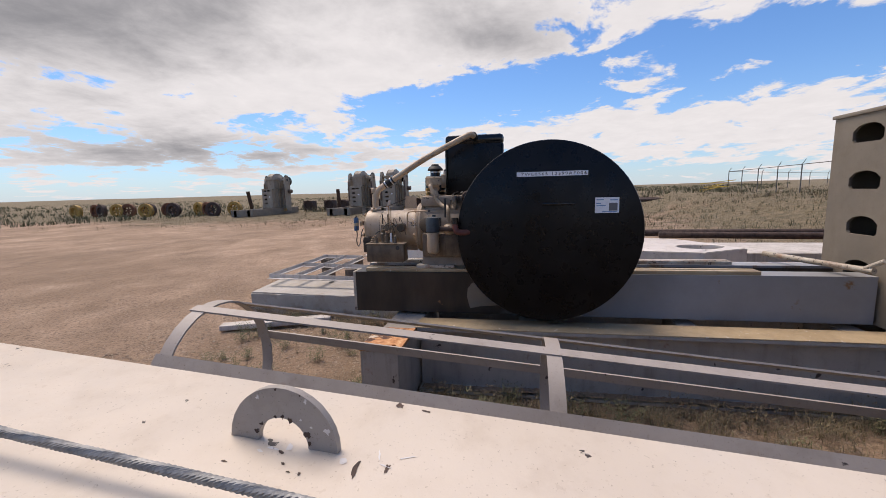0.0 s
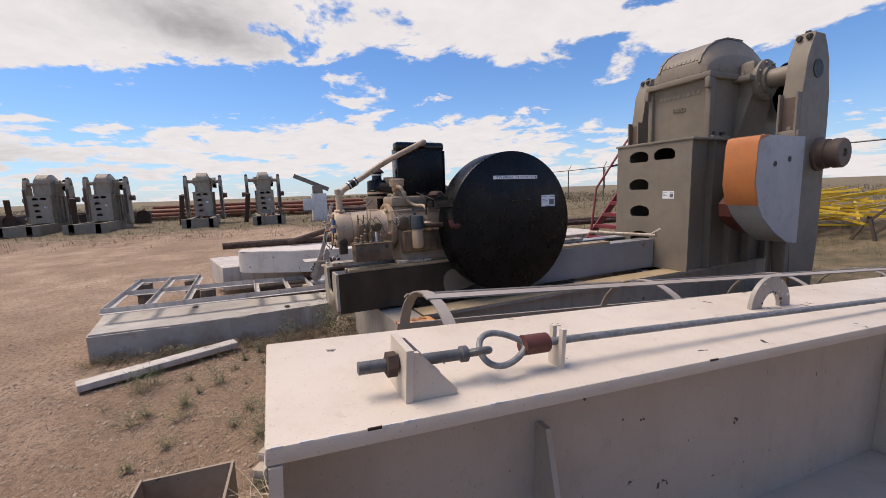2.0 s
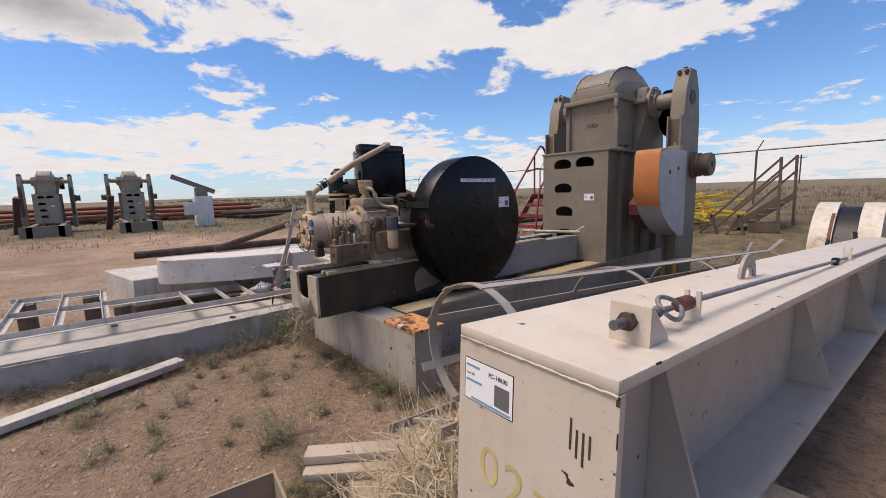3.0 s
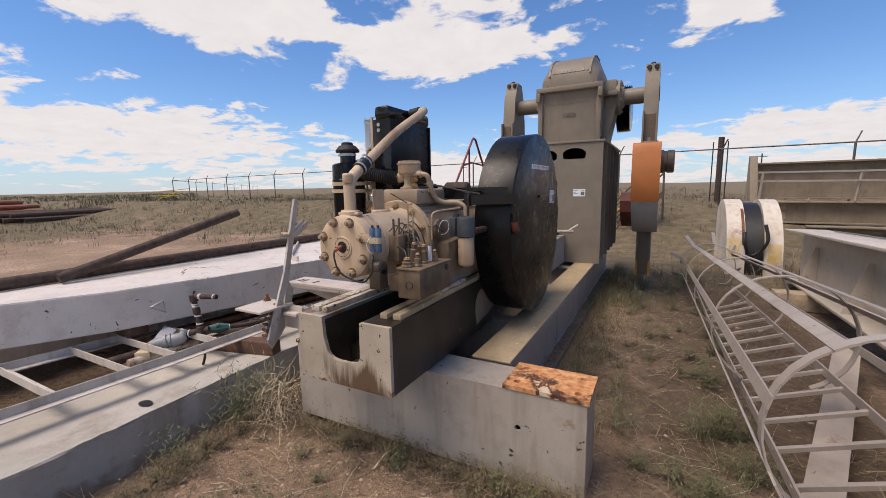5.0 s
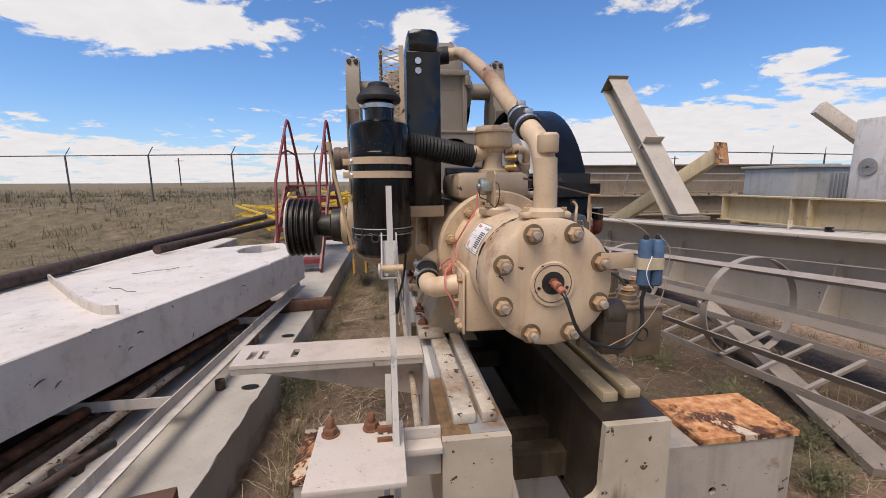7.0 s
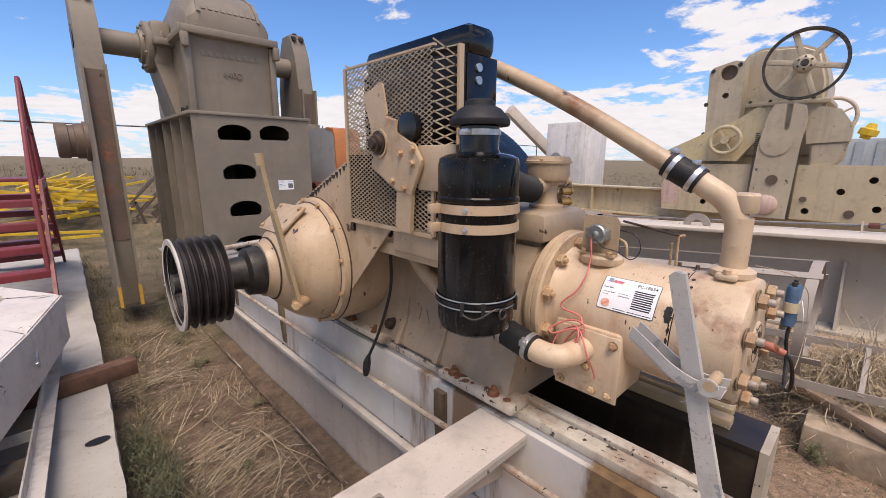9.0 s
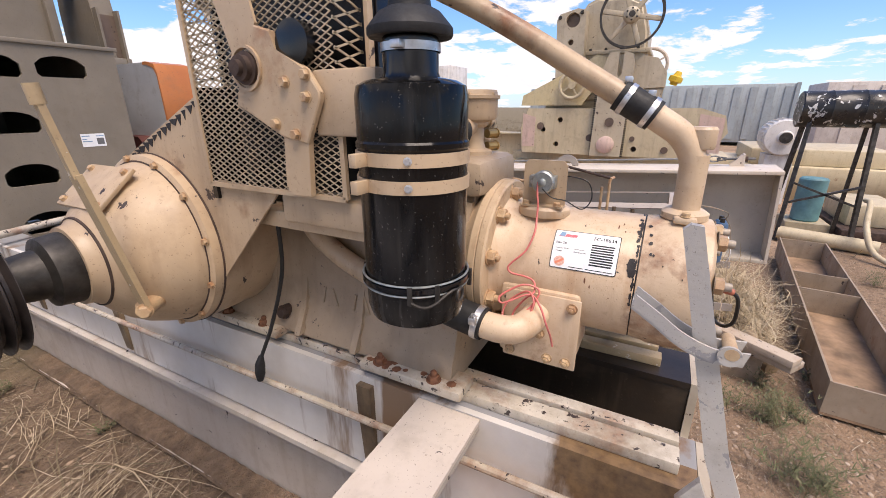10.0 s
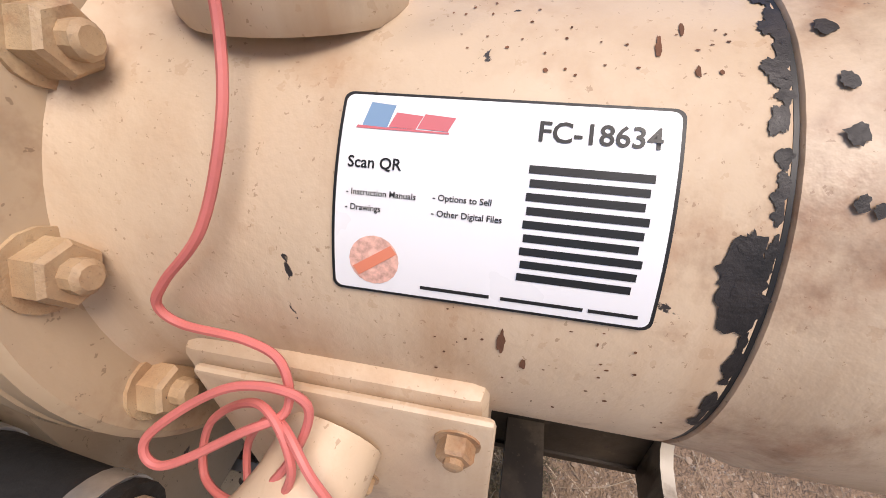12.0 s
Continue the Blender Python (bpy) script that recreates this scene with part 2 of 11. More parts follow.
# beam paint toned down to grey: half shade put into the colour
M_SHADEDWEB = paint("shaded_web_grey", (0.49, 0.44, 0.37), (0.42, 0.37, 0.31), rust=0.06, chips=0.2, streak=0.15, rough=0.45, grime=(0.29, 0.23, 0.17))
M_BLACKDUST.node_tree.nodes["Principled BSDF"].inputs["Specular IOR Level"].default_value = 0.24
M_RUBBER = plain("black_rubber", (0.009, 0.009, 0.0095), 0.62, 0.0, 0.4, 30, 0.3)
M_ZINC = plain("dull_zinc", (0.36, 0.38, 0.37), 0.42, 0.75, 0.35, 40, 0.15)
M_STEEL = plain("galvanised_steel", (0.55, 0.56, 0.57), 0.36, 0.9, 0.25, 40, 0.1)
M_DARKSTEEL = plain("dark_steel", (0.06, 0.055, 0.05), 0.5, 0.6, 0.5, 20, 0.3)
M_RUST = plain("rusty_iron", (0.17, 0.075, 0.04), 0.85, 0.1, 0.55, 18, 0.6)
M_DARKRUST = plain("dark_rusty_pipe", (0.07, 0.045, 0.035), 0.75, 0.2, 0.5, 16, 0.5)
M_WHITE = paint("white_paint", (0.72, 0.70, 0.68), (0.62, 0.59, 0.56), rust=0.1, chips=0.05, streak=0.3, rough=0.45)
M_WEATHER = paint("weathered_white_paint", (0.60, 0.55, 0.49), (0.48, 0.43, 0.375), rust=0.12, chips=0.1, streak=0.5, rough=0.6)
M_ORANGE = paint("orange_paint", (0.55, 0.20, 0.06), (0.46, 0.15, 0.045), rust=0.2, chips=0.05, rough=0.45)
M_WHEELWHITE = paint("grey_white_paint", (0.42, 0.43, 0.45), (0.36, 0.365, 0.38), rust=0.1, chips=0.06, rough=0.42, chip_col=(0.12, 0.09, 0.07))
M_MAROON = paint("maroon_paint", (0.22, 0.035, 0.045), (0.16, 0.025, 0.03), rust=0.1, chips=0.05, rough=0.45)
M_YELLOW = paint("yellow_paint", (0.70, 0.48, 0.04), (0.58, 0.38, 0.03), rust=0.1, chips=0.1, rough=0.45)
M_SAND = paint("weathered_sand_paint", (0.50, 0.43, 0.315), (0.41, 0.345, 0.25), rust=0.25, chips=0.3, streak=0.3, rough=0.5, scale=0.7)
M_CREAM = paint("cream_yellow_paint", (0.57, 0.485, 0.325), (0.49, 0.405, 0.265), rust=0.25, chips=0.1, streak=0.3, rough=0.5)
M_FADED = paint("faded_yellow_cream_paint", (0.60, 0.50, 0.28), (0.54, 0.46, 0.31), rust=0.2, chips=0.15, streak=0.3, rough=0.55)
M_FADEDPINK = paint("faded_pink_paint", (0.62, 0.44, 0.38), (0.55, 0.42, 0.34), rust=0.2, chips=0.2, streak=0.3, rough=0.6)
M_REDBROWN = paint("red_brown_paint", (0.13, 0.035, 0.025), (0.08, 0.02, 0.016), rust=0.2, chips=0.1, rough=0.5)
M_WOOD = plain("weathered_wood", (0.36, 0.28, 0.20), 0.8, 0, 0.35, 9, 0.6)
M_OLDWOOD = plain("dark_old_wood", (0.15, 0.115, 0.085), 0.85, 0, 0.4, 9, 0.6)
M_REDWOOD = plain("red_brown_wood", (0.13, 0.068, 0.043), 0.8, 0, 0.4, 9, 0.5)
M_GREENVALVE = plain("green_valve_paint", (0.06, 0.15, 0.12), 0.5, 0, 0.3, 14, 0.2)
M_TEAL = plain("teal_paint", (0.13, 0.28, 0.30), 0.5, 0, 0.25, 8, 0.2)
M_PINK = plain("faded_red_wire", (0.60, 0.17, 0.15), 0.45, 0, 0.15, 20, 0.05)
M_BLACKWIRE = plain("black_cable", (0.012, 0.012, 0.012), 0.5, 0, 0.3, 20, 0.1)
M_PAPER = plain("white_label", (0.86, 0.86, 0.87), 0.35, 0, 0.02, 6, 0.02)
M_INK = plain("black_ink", (0.01, 0.01, 0.01), 0.5, 0, 0.1, 6, 0.02)
M_STUD = plain("weathered_stud_steel", (0.34, 0.29, 0.235), 0.55, 0.2, 0.35, 40, 0.2)
M_PALEBLUE = paint("pale_blue_paint", (0.30, 0.41, 0.46), (0.22, 0.30, 0.34), rust=0.5, chips=0.3, rough=0.5)
M_CHIP = plain("bare_black_iron", (0.022, 0.018, 0.017), 0.55, 0.1, 0.6, 60, 0.3)
M_BRASS = plain("brass", (0.45, 0.30, 0.12), 0.4, 0.8, 0.2, 20, 0.1)
M_LOGORED = plain("red_print", (0.62, 0.16, 0.18), 0.5, 0, 0.1, 6, 0.02)
M_LOGOBLUE = plain("blue_print", (0.20, 0.33, 0.50), 0.5, 0, 0.1, 6, 0.02)
M_LOGOORANGE = plain("orange_print", (0.80, 0.26, 0.15), 0.5, 0, 0.1, 6, 0.02)
M_BAG = plain("black_tarp", (0.012, 0.012, 0.012), 0.45, 0, 0.3, 12, 0.4)
M_YPAINT = plain("yellow_marker_paint", (0.58, 0.47, 0.20), 0.6, 0, 0.2, 12, 0.05)


def concrete_mat():
    m, t, b = material("grey_concrete")
    c = ramp(t, tex_noise(t, 1.6, 6, 0.62), [(0.25, (0.29, 0.262, 0.222)), (0.55, (0.43, 0.40, 0.352)), (0.8, (0.53, 0.497, 0.445))])
    c = mix(t, mth(t, "MULTIPLY", mth(t, "GREATER_THAN", tex_noise(t, 60, 3, 0.6, offset=2), 0.64), 0.35), c, (0.20, 0.18, 0.155))
    stain = ramp(t, tex_noise(t, 3.4, 8, 0.68, offset=17), [(0.54, (0, 0, 0)), (0.70, (0.6, 0.6, 0.6))])
    c = mix(t, stain, c, (0.22, 0.165, 0.115))
    tcz = t.nodes.new("ShaderNodeTexCoord")
    spz = t.nodes.new("ShaderNodeSeparateXYZ")
    t.links.new(tcz.outputs["Object"], spz.inputs[0])
    splash = mth(t, "ADD", mth(t, "MULTIPLY", mth(t, "SUBTRACT", 0.12, spz.outputs[2]), 6.0), mth(t, "MULTIPLY", mth(t, "SUBTRACT", tex_noise(t, 7, 6, 0.65, offset=23), 0.5), 2.6))
    c = mix(t, ramp(t, splash, [(0.2, (0, 0, 0)), (0.7, (0.75, 0.75, 0.75))]), c, (0.24, 0.165, 0.105))
    t.links.new(c, b.inputs["Base Color"])
    b.inputs["Roughness"].default_value = 0.8
    bump(t, b, tex_noise(t, 40, 6, 0.65), 0.35, 0.006)
    return m


M_CONCRETE = concrete_mat()


def ground_mat():
    m, t, b = material("sandy_ground")
    big = tex_noise(t, 0.10, 6, 0.6, offset=4)
    mid = tex_noise(t, 1.3, 7, 0.65, offset=1)
    fine = tex_noise(t, 26, 5, 0.65, offset=6)
    sand = ramp(t, mid, [(0.25, (0.27, 0.18, 0.117)), (0.5, (0.49, 0.335, 0.225)), (0.75, (0.65, 0.47, 0.33))])
    worn = ramp(t, tex_noise(t, 0.20, 7, 0.62, (1.0, 1.7, 1.0), 52), [(0.42, (0, 0, 0)), (0.60, (0.85, 0.85, 0.85))])
    sand = mix(t, worn, sand, (0.30, 0.20, 0.125))
    rough_patch = ramp(t, tex_noise(t, 0.55, 8, 0.7, offset=27), [(0.50, (0, 0, 0)), (0.68, (0.6, 0.6, 0.6))])
    sand = mix(t, rough_patch, sand, (0.22, 0.15, 0.095))
    sand = mix(t, ramp(t, fine, [(0.36, (0.8, 0.8, 0.8)), (0.52, (0, 0, 0))]), sand, (0.16, 0.11, 0.072))
    sand = mix(t, ramp(t, tex_noise(t, 60, 3, 0.5, offset=9), [(0.62, (0, 0, 0)), (0.68, (0.7, 0.7, 0.7))]), sand, (0.52, 0.43, 0.33))
    # darker litter-strewn ground tone on the skid's +x side and under the ladder
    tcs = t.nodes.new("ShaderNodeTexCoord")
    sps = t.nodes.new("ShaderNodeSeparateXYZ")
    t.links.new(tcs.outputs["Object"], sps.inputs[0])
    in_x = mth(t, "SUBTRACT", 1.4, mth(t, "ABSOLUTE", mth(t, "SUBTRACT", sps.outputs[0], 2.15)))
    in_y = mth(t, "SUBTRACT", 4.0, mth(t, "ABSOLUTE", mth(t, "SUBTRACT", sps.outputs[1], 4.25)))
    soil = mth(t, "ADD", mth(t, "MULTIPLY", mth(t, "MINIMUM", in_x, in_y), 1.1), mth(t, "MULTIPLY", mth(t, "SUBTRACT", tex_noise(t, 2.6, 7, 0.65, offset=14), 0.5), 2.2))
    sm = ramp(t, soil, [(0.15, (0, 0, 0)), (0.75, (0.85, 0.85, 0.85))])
    dark_ground = ramp(t, tex_noise(t, 14, 6, 0.65, offset=15), [(0.3, (0.06, 0.043, 0.028)), (0.7, (0.145, 0.10, 0.064))])
    sand = mix(t, sm, sand, dark_ground)
    # trodden brown soil between the pad and the skid
    aisle = mth(t, "SUBTRACT", 0.75, mth(t, "ABSOLUTE", mth(t, "ADD", sps.outputs[0], 0.75)))
    aisle = mth(t, "MINIMUM", aisle, mth(t, "SUBTRACT", sps.outputs[1], 0.1))
    aisle = mth(t, "ADD", mth(t, "MULTIPLY", aisle, 3.0), mth(t, "MULTIPLY", mth(t, "SUBTRACT", tex_noise(t, 3.1, 7, 0.65, offset=44), 0.5), 1.6))
    brown = ramp(t, tex_noise(t, 9, 7, 0.68, offset=45), [(0.3, (0.075, 0.050, 0.032)), (0.5, (0.165, 0.113, 0.074)), (0.72, (0.27, 0.19, 0.13))])
    sand = mix(t, ramp(t, aisle, [(0.2, (0, 0, 0)), (0.8, (0.9, 0.9, 0.9))]), sand, brown)
    grass = ramp(t, tex_noise(t, 3.2, 7, 0.7, offset=3), [(0.3, (0.09, 0.078, 0.042)), (0.52, (0.185, 0.145, 0.083)), (0.8, (0.34, 0.25, 0.155))])
    tc = t.nodes.new("ShaderNodeTexCoord")
    sep = t.nodes.new("ShaderNodeSeparateXYZ")
    t.links.new(tc.outputs["Object"], sep.inputs[0])
    # the drive of bare sand lies on the -x side and to the +x -y side; grass elsewhere
    far_y = mth(t, "MULTIPLY", mth(t, "SUBTRACT", sep.outputs[1], 5.5), 0.10)
    far_x = mth(t, "MULTIPLY", mth(t, "SUBTRACT", mth(t, "MULTIPLY", sep.outputs[0], -1.0), 17.0), 0.10)
    cover = mth(t, "ADD", mth(t, "MAXIMUM", far_y, far_x), mth(t, "MULTIPLY", mth(t, "SUBTRACT", big, 0.5), 2.4))
    cover = mth(t, "ADD", cover, mth(t, "MULTIPLY", mth(t, "SUBTRACT", mid, 0.5), 1.6))
    gm = ramp(t, mth(t, "ADD", cover, 0.35), [(0.35, (0, 0, 0)), (0.75, (1, 1, 1))])
    t.links.new(mix(t, gm, sand, grass), b.inputs["Base Color"])
    b.inputs["Roughness"].default_value = 0.95
    bump(t, b, mth(t, "ADD", mth(t, "MULTIPLY", mid, 2.0), mth(t, "ADD", fine, mth(t, "MULTIPLY", tex_noise(t, 90, 3, 0.6), 0.6))), 0.9, 0.04)
    return m


M_GROUND = ground_mat()


def rust_plate():
    """Pale paint peeling off bright orange rust, with dark bare rims round the flakes."""
    m, t, b = material("flaking_rust")
    n = tex_noise(t, 4.2, 8, 0.62, offset=4, dist=0.3)
    c = ramp(t, tex_noise(t, 26, 5, 0.6, offset=2), [(0.3, (0.32, 0.12, 0.045)), (0.52, (0.58, 0.27, 0.11)), (0.72, (0.70, 0.46, 0.25))])
    pale = ramp(t, tex_noise(t, 9, 4, 0.6, offset=8), [(0.3, (0.46, 0.36, 0.25)), (0.7, (0.60, 0.52, 0.41))])
    c = mix(t, ramp(t, n, [(0.375, (1, 1, 1)), (0.395, (0, 0, 0))]), c, pale)
    c = mix(t, ramp(t, n, [(0.39, (0, 0, 0)), (0.396, (1, 1, 1)), (0.42, (1, 1, 1)), (0.47, (0, 0, 0))]), c, (0.07, 0.028, 0.016))
    t.links.new(c, b.inputs["Base Color"])
    b.inputs["Roughness"].default_value = 0.75
    bump(t, b, mth(t, "ADD", tex_noise(t, 60, 4, 0.6), mth(t, "MULTIPLY", n, -3.0)), 0.5, 0.004)
    return m


M_RUSTPLATE = rust_plate()

# ---- kit ----
def thing(name, at, label, category, group="", kind=""):
    e = new(name)
    e.empty_display_size = 0.1
    e.location = at
    return tagged(e, label, category, group, kind)


def finish(bm, angle=35):
    bmesh.ops.recalc_face_normals(bm, faces=bm.faces)
    for f in bm.faces:
        f.smooth = True
    lim = radians(angle)
    for e in bm.edges:
        if len(e.link_faces) == 2 and e.calc_face_angle(0) > lim:
            e.smooth = False


def part(name, bm, mat, parent=None, label="", smooth=True):
    """One bmesh in world places becomes one mesh object under its thing or part."""
    if smooth:
        finish(bm)
    else:
        bmesh.ops.recalc_face_normals(bm, faces=bm.faces)
    me = bpy.data.meshes.new(name)
    bm.to_mesh(me)
    bm.free()
    for m in (mat if isinstance(mat, (list, tuple)) else [mat]):
        me.materials.append(m)
    ob = new(name, me)
    if parent:
        ob.parent = parent
        ob.matrix_parent_inverse = parent.matrix_basis.inverted() if parent.type == "EMPTY" else Matrix()
    if label:
        ob["label"] = label
    return ob


def single(name, bm, mat, label, category, group="", kind="", smooth=True):
    return tagged(part(name, bm, mat, smooth=smooth), label, category, group, kind)


def B():
    return bmesh.new()


def hexa(bm, pts, mat=0):
    """Eight corners, bottom ring then top ring."""
    v = [bm.verts.new(p) for p in pts]
    fs = []
    for q in ((3, 2, 1, 0), (4, 5, 6, 7), (0, 1, 5, 4), (1, 2, 6, 5), (2, 3, 7, 6), (3, 0, 4, 7)):
        f = bm.faces.new([v[i] for i in q])
        f.material_index = mat
        fs.append(f)
    return v, fs


def box(bm, x0, x1, y0, y1, z0, z1, bev=0.0, m=None, mat=0):
    v, fs = hexa(bm, [(x0, y0, z0), (x1, y0, z0), (x1, y1, z0), (x0, y1, z0), (x0, y0, z1), (x1, y0, z1), (x1, y1, z1), (x0, y1, z1)], mat)
    if m is not None:
        bmesh.ops.transform(bm, matrix=m, verts=v)
    if bev:
        es = list({e for f in fs for e in f.edges})
        bmesh.ops.bevel(bm, geom=es, offset=bev, segments=2, affect="EDGES", profile=0.5)
    return bm


def frame_to(p0, p1):
    """A matrix whose z runs from p0 to p1, at p0."""
    d = Vector(p1) - Vector(p0)
    q = d.to_track_quat("Z", "Y")
    return Matrix.Translation(p0) @ q.to_matrix().to_4x4(), d.length


def bar(bm, p0, p1, w, h, bev=0.0, up=(0, 0, 1), mat=0):
    """A square bar from p0 to p1: w across, h along up."""
    p0, p1 = Vector(p0), Vector(p1)
    z = (p1 - p0).normalized()
    u = Vector(up)
    x = u.cross(z)
    if x.length < 1e-5:
        x = Vector((1, 0, 0)).cross(z)
    x.normalize()
    y = z.cross(x)
    m = Matrix((x, y, z)).transposed().to_4x4()
    m.translation = p0
    return box(bm, -w / 2, w / 2, -h / 2, h / 2, 0, (p1 - p0).length, bev, m, mat)


def lathe(bm, profile, m, seg=32, cap=True, mat=0, arc=(0, 360)):
    """profile: (radius, height) pairs turned about m's z."""
    full = abs(arc[1] - arc[0]) >= 359.9
    n = seg if full else seg + 1
    rings = []
    for r, h in profile:
        if r < 1e-6:
            rings.append([bm.verts.new(m @ Vector((0, 0, h)))])
        else:
            rings.append([bm.verts.new(m @ Vector((r * math.cos(a), r * math.sin(a), h))) for a in
                          (radians(arc[0] + (arc[1] - arc[0]) * i / seg) for i in range(n))])
    for a, b in zip(rings, rings[1:]):
        for i in range(n if full else n - 1):
            j = (i + 1) % n
            if len(a) == 1 and len(b) == 1:
                continue
            if len(a) == 1:
                vs = (a[0], b[i], b[j])
            elif len(b) == 1:
                vs = (a[i], b[0], a[j])
            else:
                vs = (a[i], b[i], b[j], a[j])
            f = bm.faces.new(vs)
            f.material_index = mat
    if cap and full:
        for r in (rings[0], rings[-1]):
            if len(r) > 2:
                bm.faces.new(r).material_index = mat
    return bm


def rod(bm, p0, p1, r, seg=16, r1=None, mat=0, bev=0.0):
    m, l = frame_to(p0, p1)
    r1 = r if r1 is None else r1
    prof = [(r, 0), (r1, l)] if not bev else [(r - bev, 0), (r, bev), (r1, l - bev), (r1 - bev, l)]
    return lathe(bm, prof, m, seg, mat=mat)


def tube(bm, pts, r, seg=10, cap=True, mat=0, closed=False):
    """A round tube along points."""
    pts = [Vector(p) for p in pts]
    n = len(pts)
    rad = r if isinstance(r, (list, tuple)) else [r] * n
    rings, side = [], None
    for i, p in enumerate(pts):
        a, b = pts[max(i - 1, 0)], pts[min(i + 1, n - 1)]
        if closed:
            a, b = pts[(i - 1) % n], pts[(i + 1) % n]
        d = (b - a).normalized()
        if side is None:
            side = d.orthogonal().normalized()
        side = (side - d * side.dot(d)).normalized()
        up = d.cross(side)
        rings.append([bm.verts.new(p + (side * math.cos(t) + up * math.sin(t)) * rad[i]) for t in (2 * math.pi * k / seg for k in range(seg))])
    pairs = list(zip(rings, rings[1:])) + ([(rings[-1], rings[0])] if closed else [])
    for a, b in pairs:
        for i in range(seg):
            bm.faces.new((a[i], a[(i + 1) % seg], b[(i + 1) % seg], b[i])).material_index = mat
    if cap and not closed:
        bm.faces.new(rings[0][::-1]).material_index = mat
        bm.faces.new(rings[-1]).material_index = mat
    return bm


def spline(ctrl, n=8):
    """Catmull-Rom through control points."""
    c = [Vector(p) for p in ctrl]
    c = [c[0] * 2 - c[1]] + c + [c[-1] * 2 - c[-2]]
    out = []
    for i in range(1, len(c) - 2):
        for k in range(n):
            t = k / n
            out.append(0.5 * ((2 * c[i]) + (c[i + 1] - c[i - 1]) * t + (2 * c[i - 1] - 5 * c[i] + 4 * c[i + 1] - c[i + 2]) * t * t
                              + (3 * c[i] - c[i - 1] - 3 * c[i + 1] + c[i + 2]) * t * t * t))
    out.append(c[-2])
    return out


def prism(bm, poly, a, b, axis="x", holes=(), bev=0.0, mat=0):
    """A polygon drawn in the two other axes (order x y z), pulled from a to b along axis, with holes through it."""
    def at(p, h):
        return {"x": (h, p[0], p[1]), "y": (p[0], h, p[1]), "z": (p[0], p[1], h)}[axis]
    made = []
    for h in (a, b):
        edges = []
        for loop in (poly, *holes):
            vs = [bm.verts.new(at(p, h)) for p in loop]
            edges += [bm.edges.new((vs[i], vs[(i + 1) % len(vs)])) for i in range(len(vs))]
            made.append(vs)
        if holes:
            fs = bmesh.ops.triangle_fill(bm, use_beauty=True, use_dissolve=False, edges=edges)["geom"]
            for f in fs:
                if isinstance(f, bmesh.types.BMFace):
                    f.material_index = mat
        else:
            bm.faces.new(made[-1]).material_index = mat
    k = len(made) // 2
    sides = []
    for i in range(k):
        lo, hi = made[i], made[i + k]
        for j in range(len(lo)):
            q = (j + 1) % len(lo)
            f = bm.faces.new((lo[j], lo[q], hi[q], hi[j]))
            f.material_index = mat
            sides.append(f)
    return bm


def circle(cx, cy, r, n=20, a0=0.0, a1=360.0):
    full = abs(a1 - a0) >= 359.9
    return [(cx + r * math.cos(radians(a0 + (a1 - a0) * i / (n if full else n - 1))), cy + r * math.sin(radians(a0 + (a1 - a0) * i / (n if full else n - 1)))) for i in range(n)]


def hexbolt(bm, p, d, r=0.018, h=0.016, stud=0.0, washer=True, mat=0):
    """A hex head or nut at p, pointing along d, with a stud end when stud > 0."""
    m, _ = frame_to(p, Vector(p) + Vector(d))
    if washer:
        lathe(bm, [(r * 1.25, 0), (r * 1.25, h * 0.15)], m, 16, mat=mat)
    lathe(bm, [(r, h * 0.15), (r, h * 0.85), (r * 0.86, h)], m, 6, mat=mat)
    if stud:
        lathe(bm, [(r * 0.52, h), (r * 0.52, h + stud * 0.75), (r * 0.36, h + stud)], m, 10, mat=mat)
    return bm


def ibeam(bm, p0, p1, w, h, tf, tw, up=(0, 0, 1)):
    """An I-section from p0 to p1 (centre of the top flange's top), h deep."""
    p0, p1 = Vector(p0), Vector(p1)
    z = (p1 - p0).normalized()
    x = Vector(up).cross(z).normalized()
    y = z.cross(x)
    L = (p1 - p0).length
    m = Matrix((x, y, z)).transposed().to_4x4()
    m.translation = p0
    prof = [(-w / 2, 0), (w / 2, 0), (w / 2, -tf), (tw / 2, -tf), (tw / 2, -h + tf), (w / 2, -h + tf), (w / 2, -h), (-w / 2, -h), (-w / 2, -h + tf), (-tw / 2, -h + tf), (-tw / 2, -tf), (-w / 2, -tf)]
    a = [bm.verts.new(m @ Vector((u, v, 0))) for u, v in prof]
    b = [bm.verts.new(m @ Vector((u, v, L))) for u, v in prof]
    n = len(prof)
    for i in range(n):
        bm.faces.new((a[i], a[(i + 1) % n], b[(i + 1) % n], b[i]))
    for r in (a, b):
        for q in ((0, 1, 2, 3, 10, 11), (3, 4, 9, 10), (4, 5, 6, 7, 8, 9)):
            bm.faces.new([r[i] for i in q])
    return bm, m


def strip(bm, pts, outs, w, t, side):
    """A flat bar bent along points: outs are the outward ways, w wide along side, t thick."""
    side = Vector(side).normalized() * w / 2
    rings = []
    for p, o in zip(pts, outs):
        p, o = Vector(p), Vector(o).normalized() * t
        rings.append([bm.verts.new(q) for q in (p - side, p + side, p + side + o, p - side + o)])
    for a, b in zip(rings, rings[1:]):
        for i in range(4):
            bm.faces.new((a[i], a[(i + 1) % 4], b[(i + 1) % 4], b[i]))
    bm.faces.new(rings[0])
    bm.faces.new(rings[-1][::-1])
    return bm

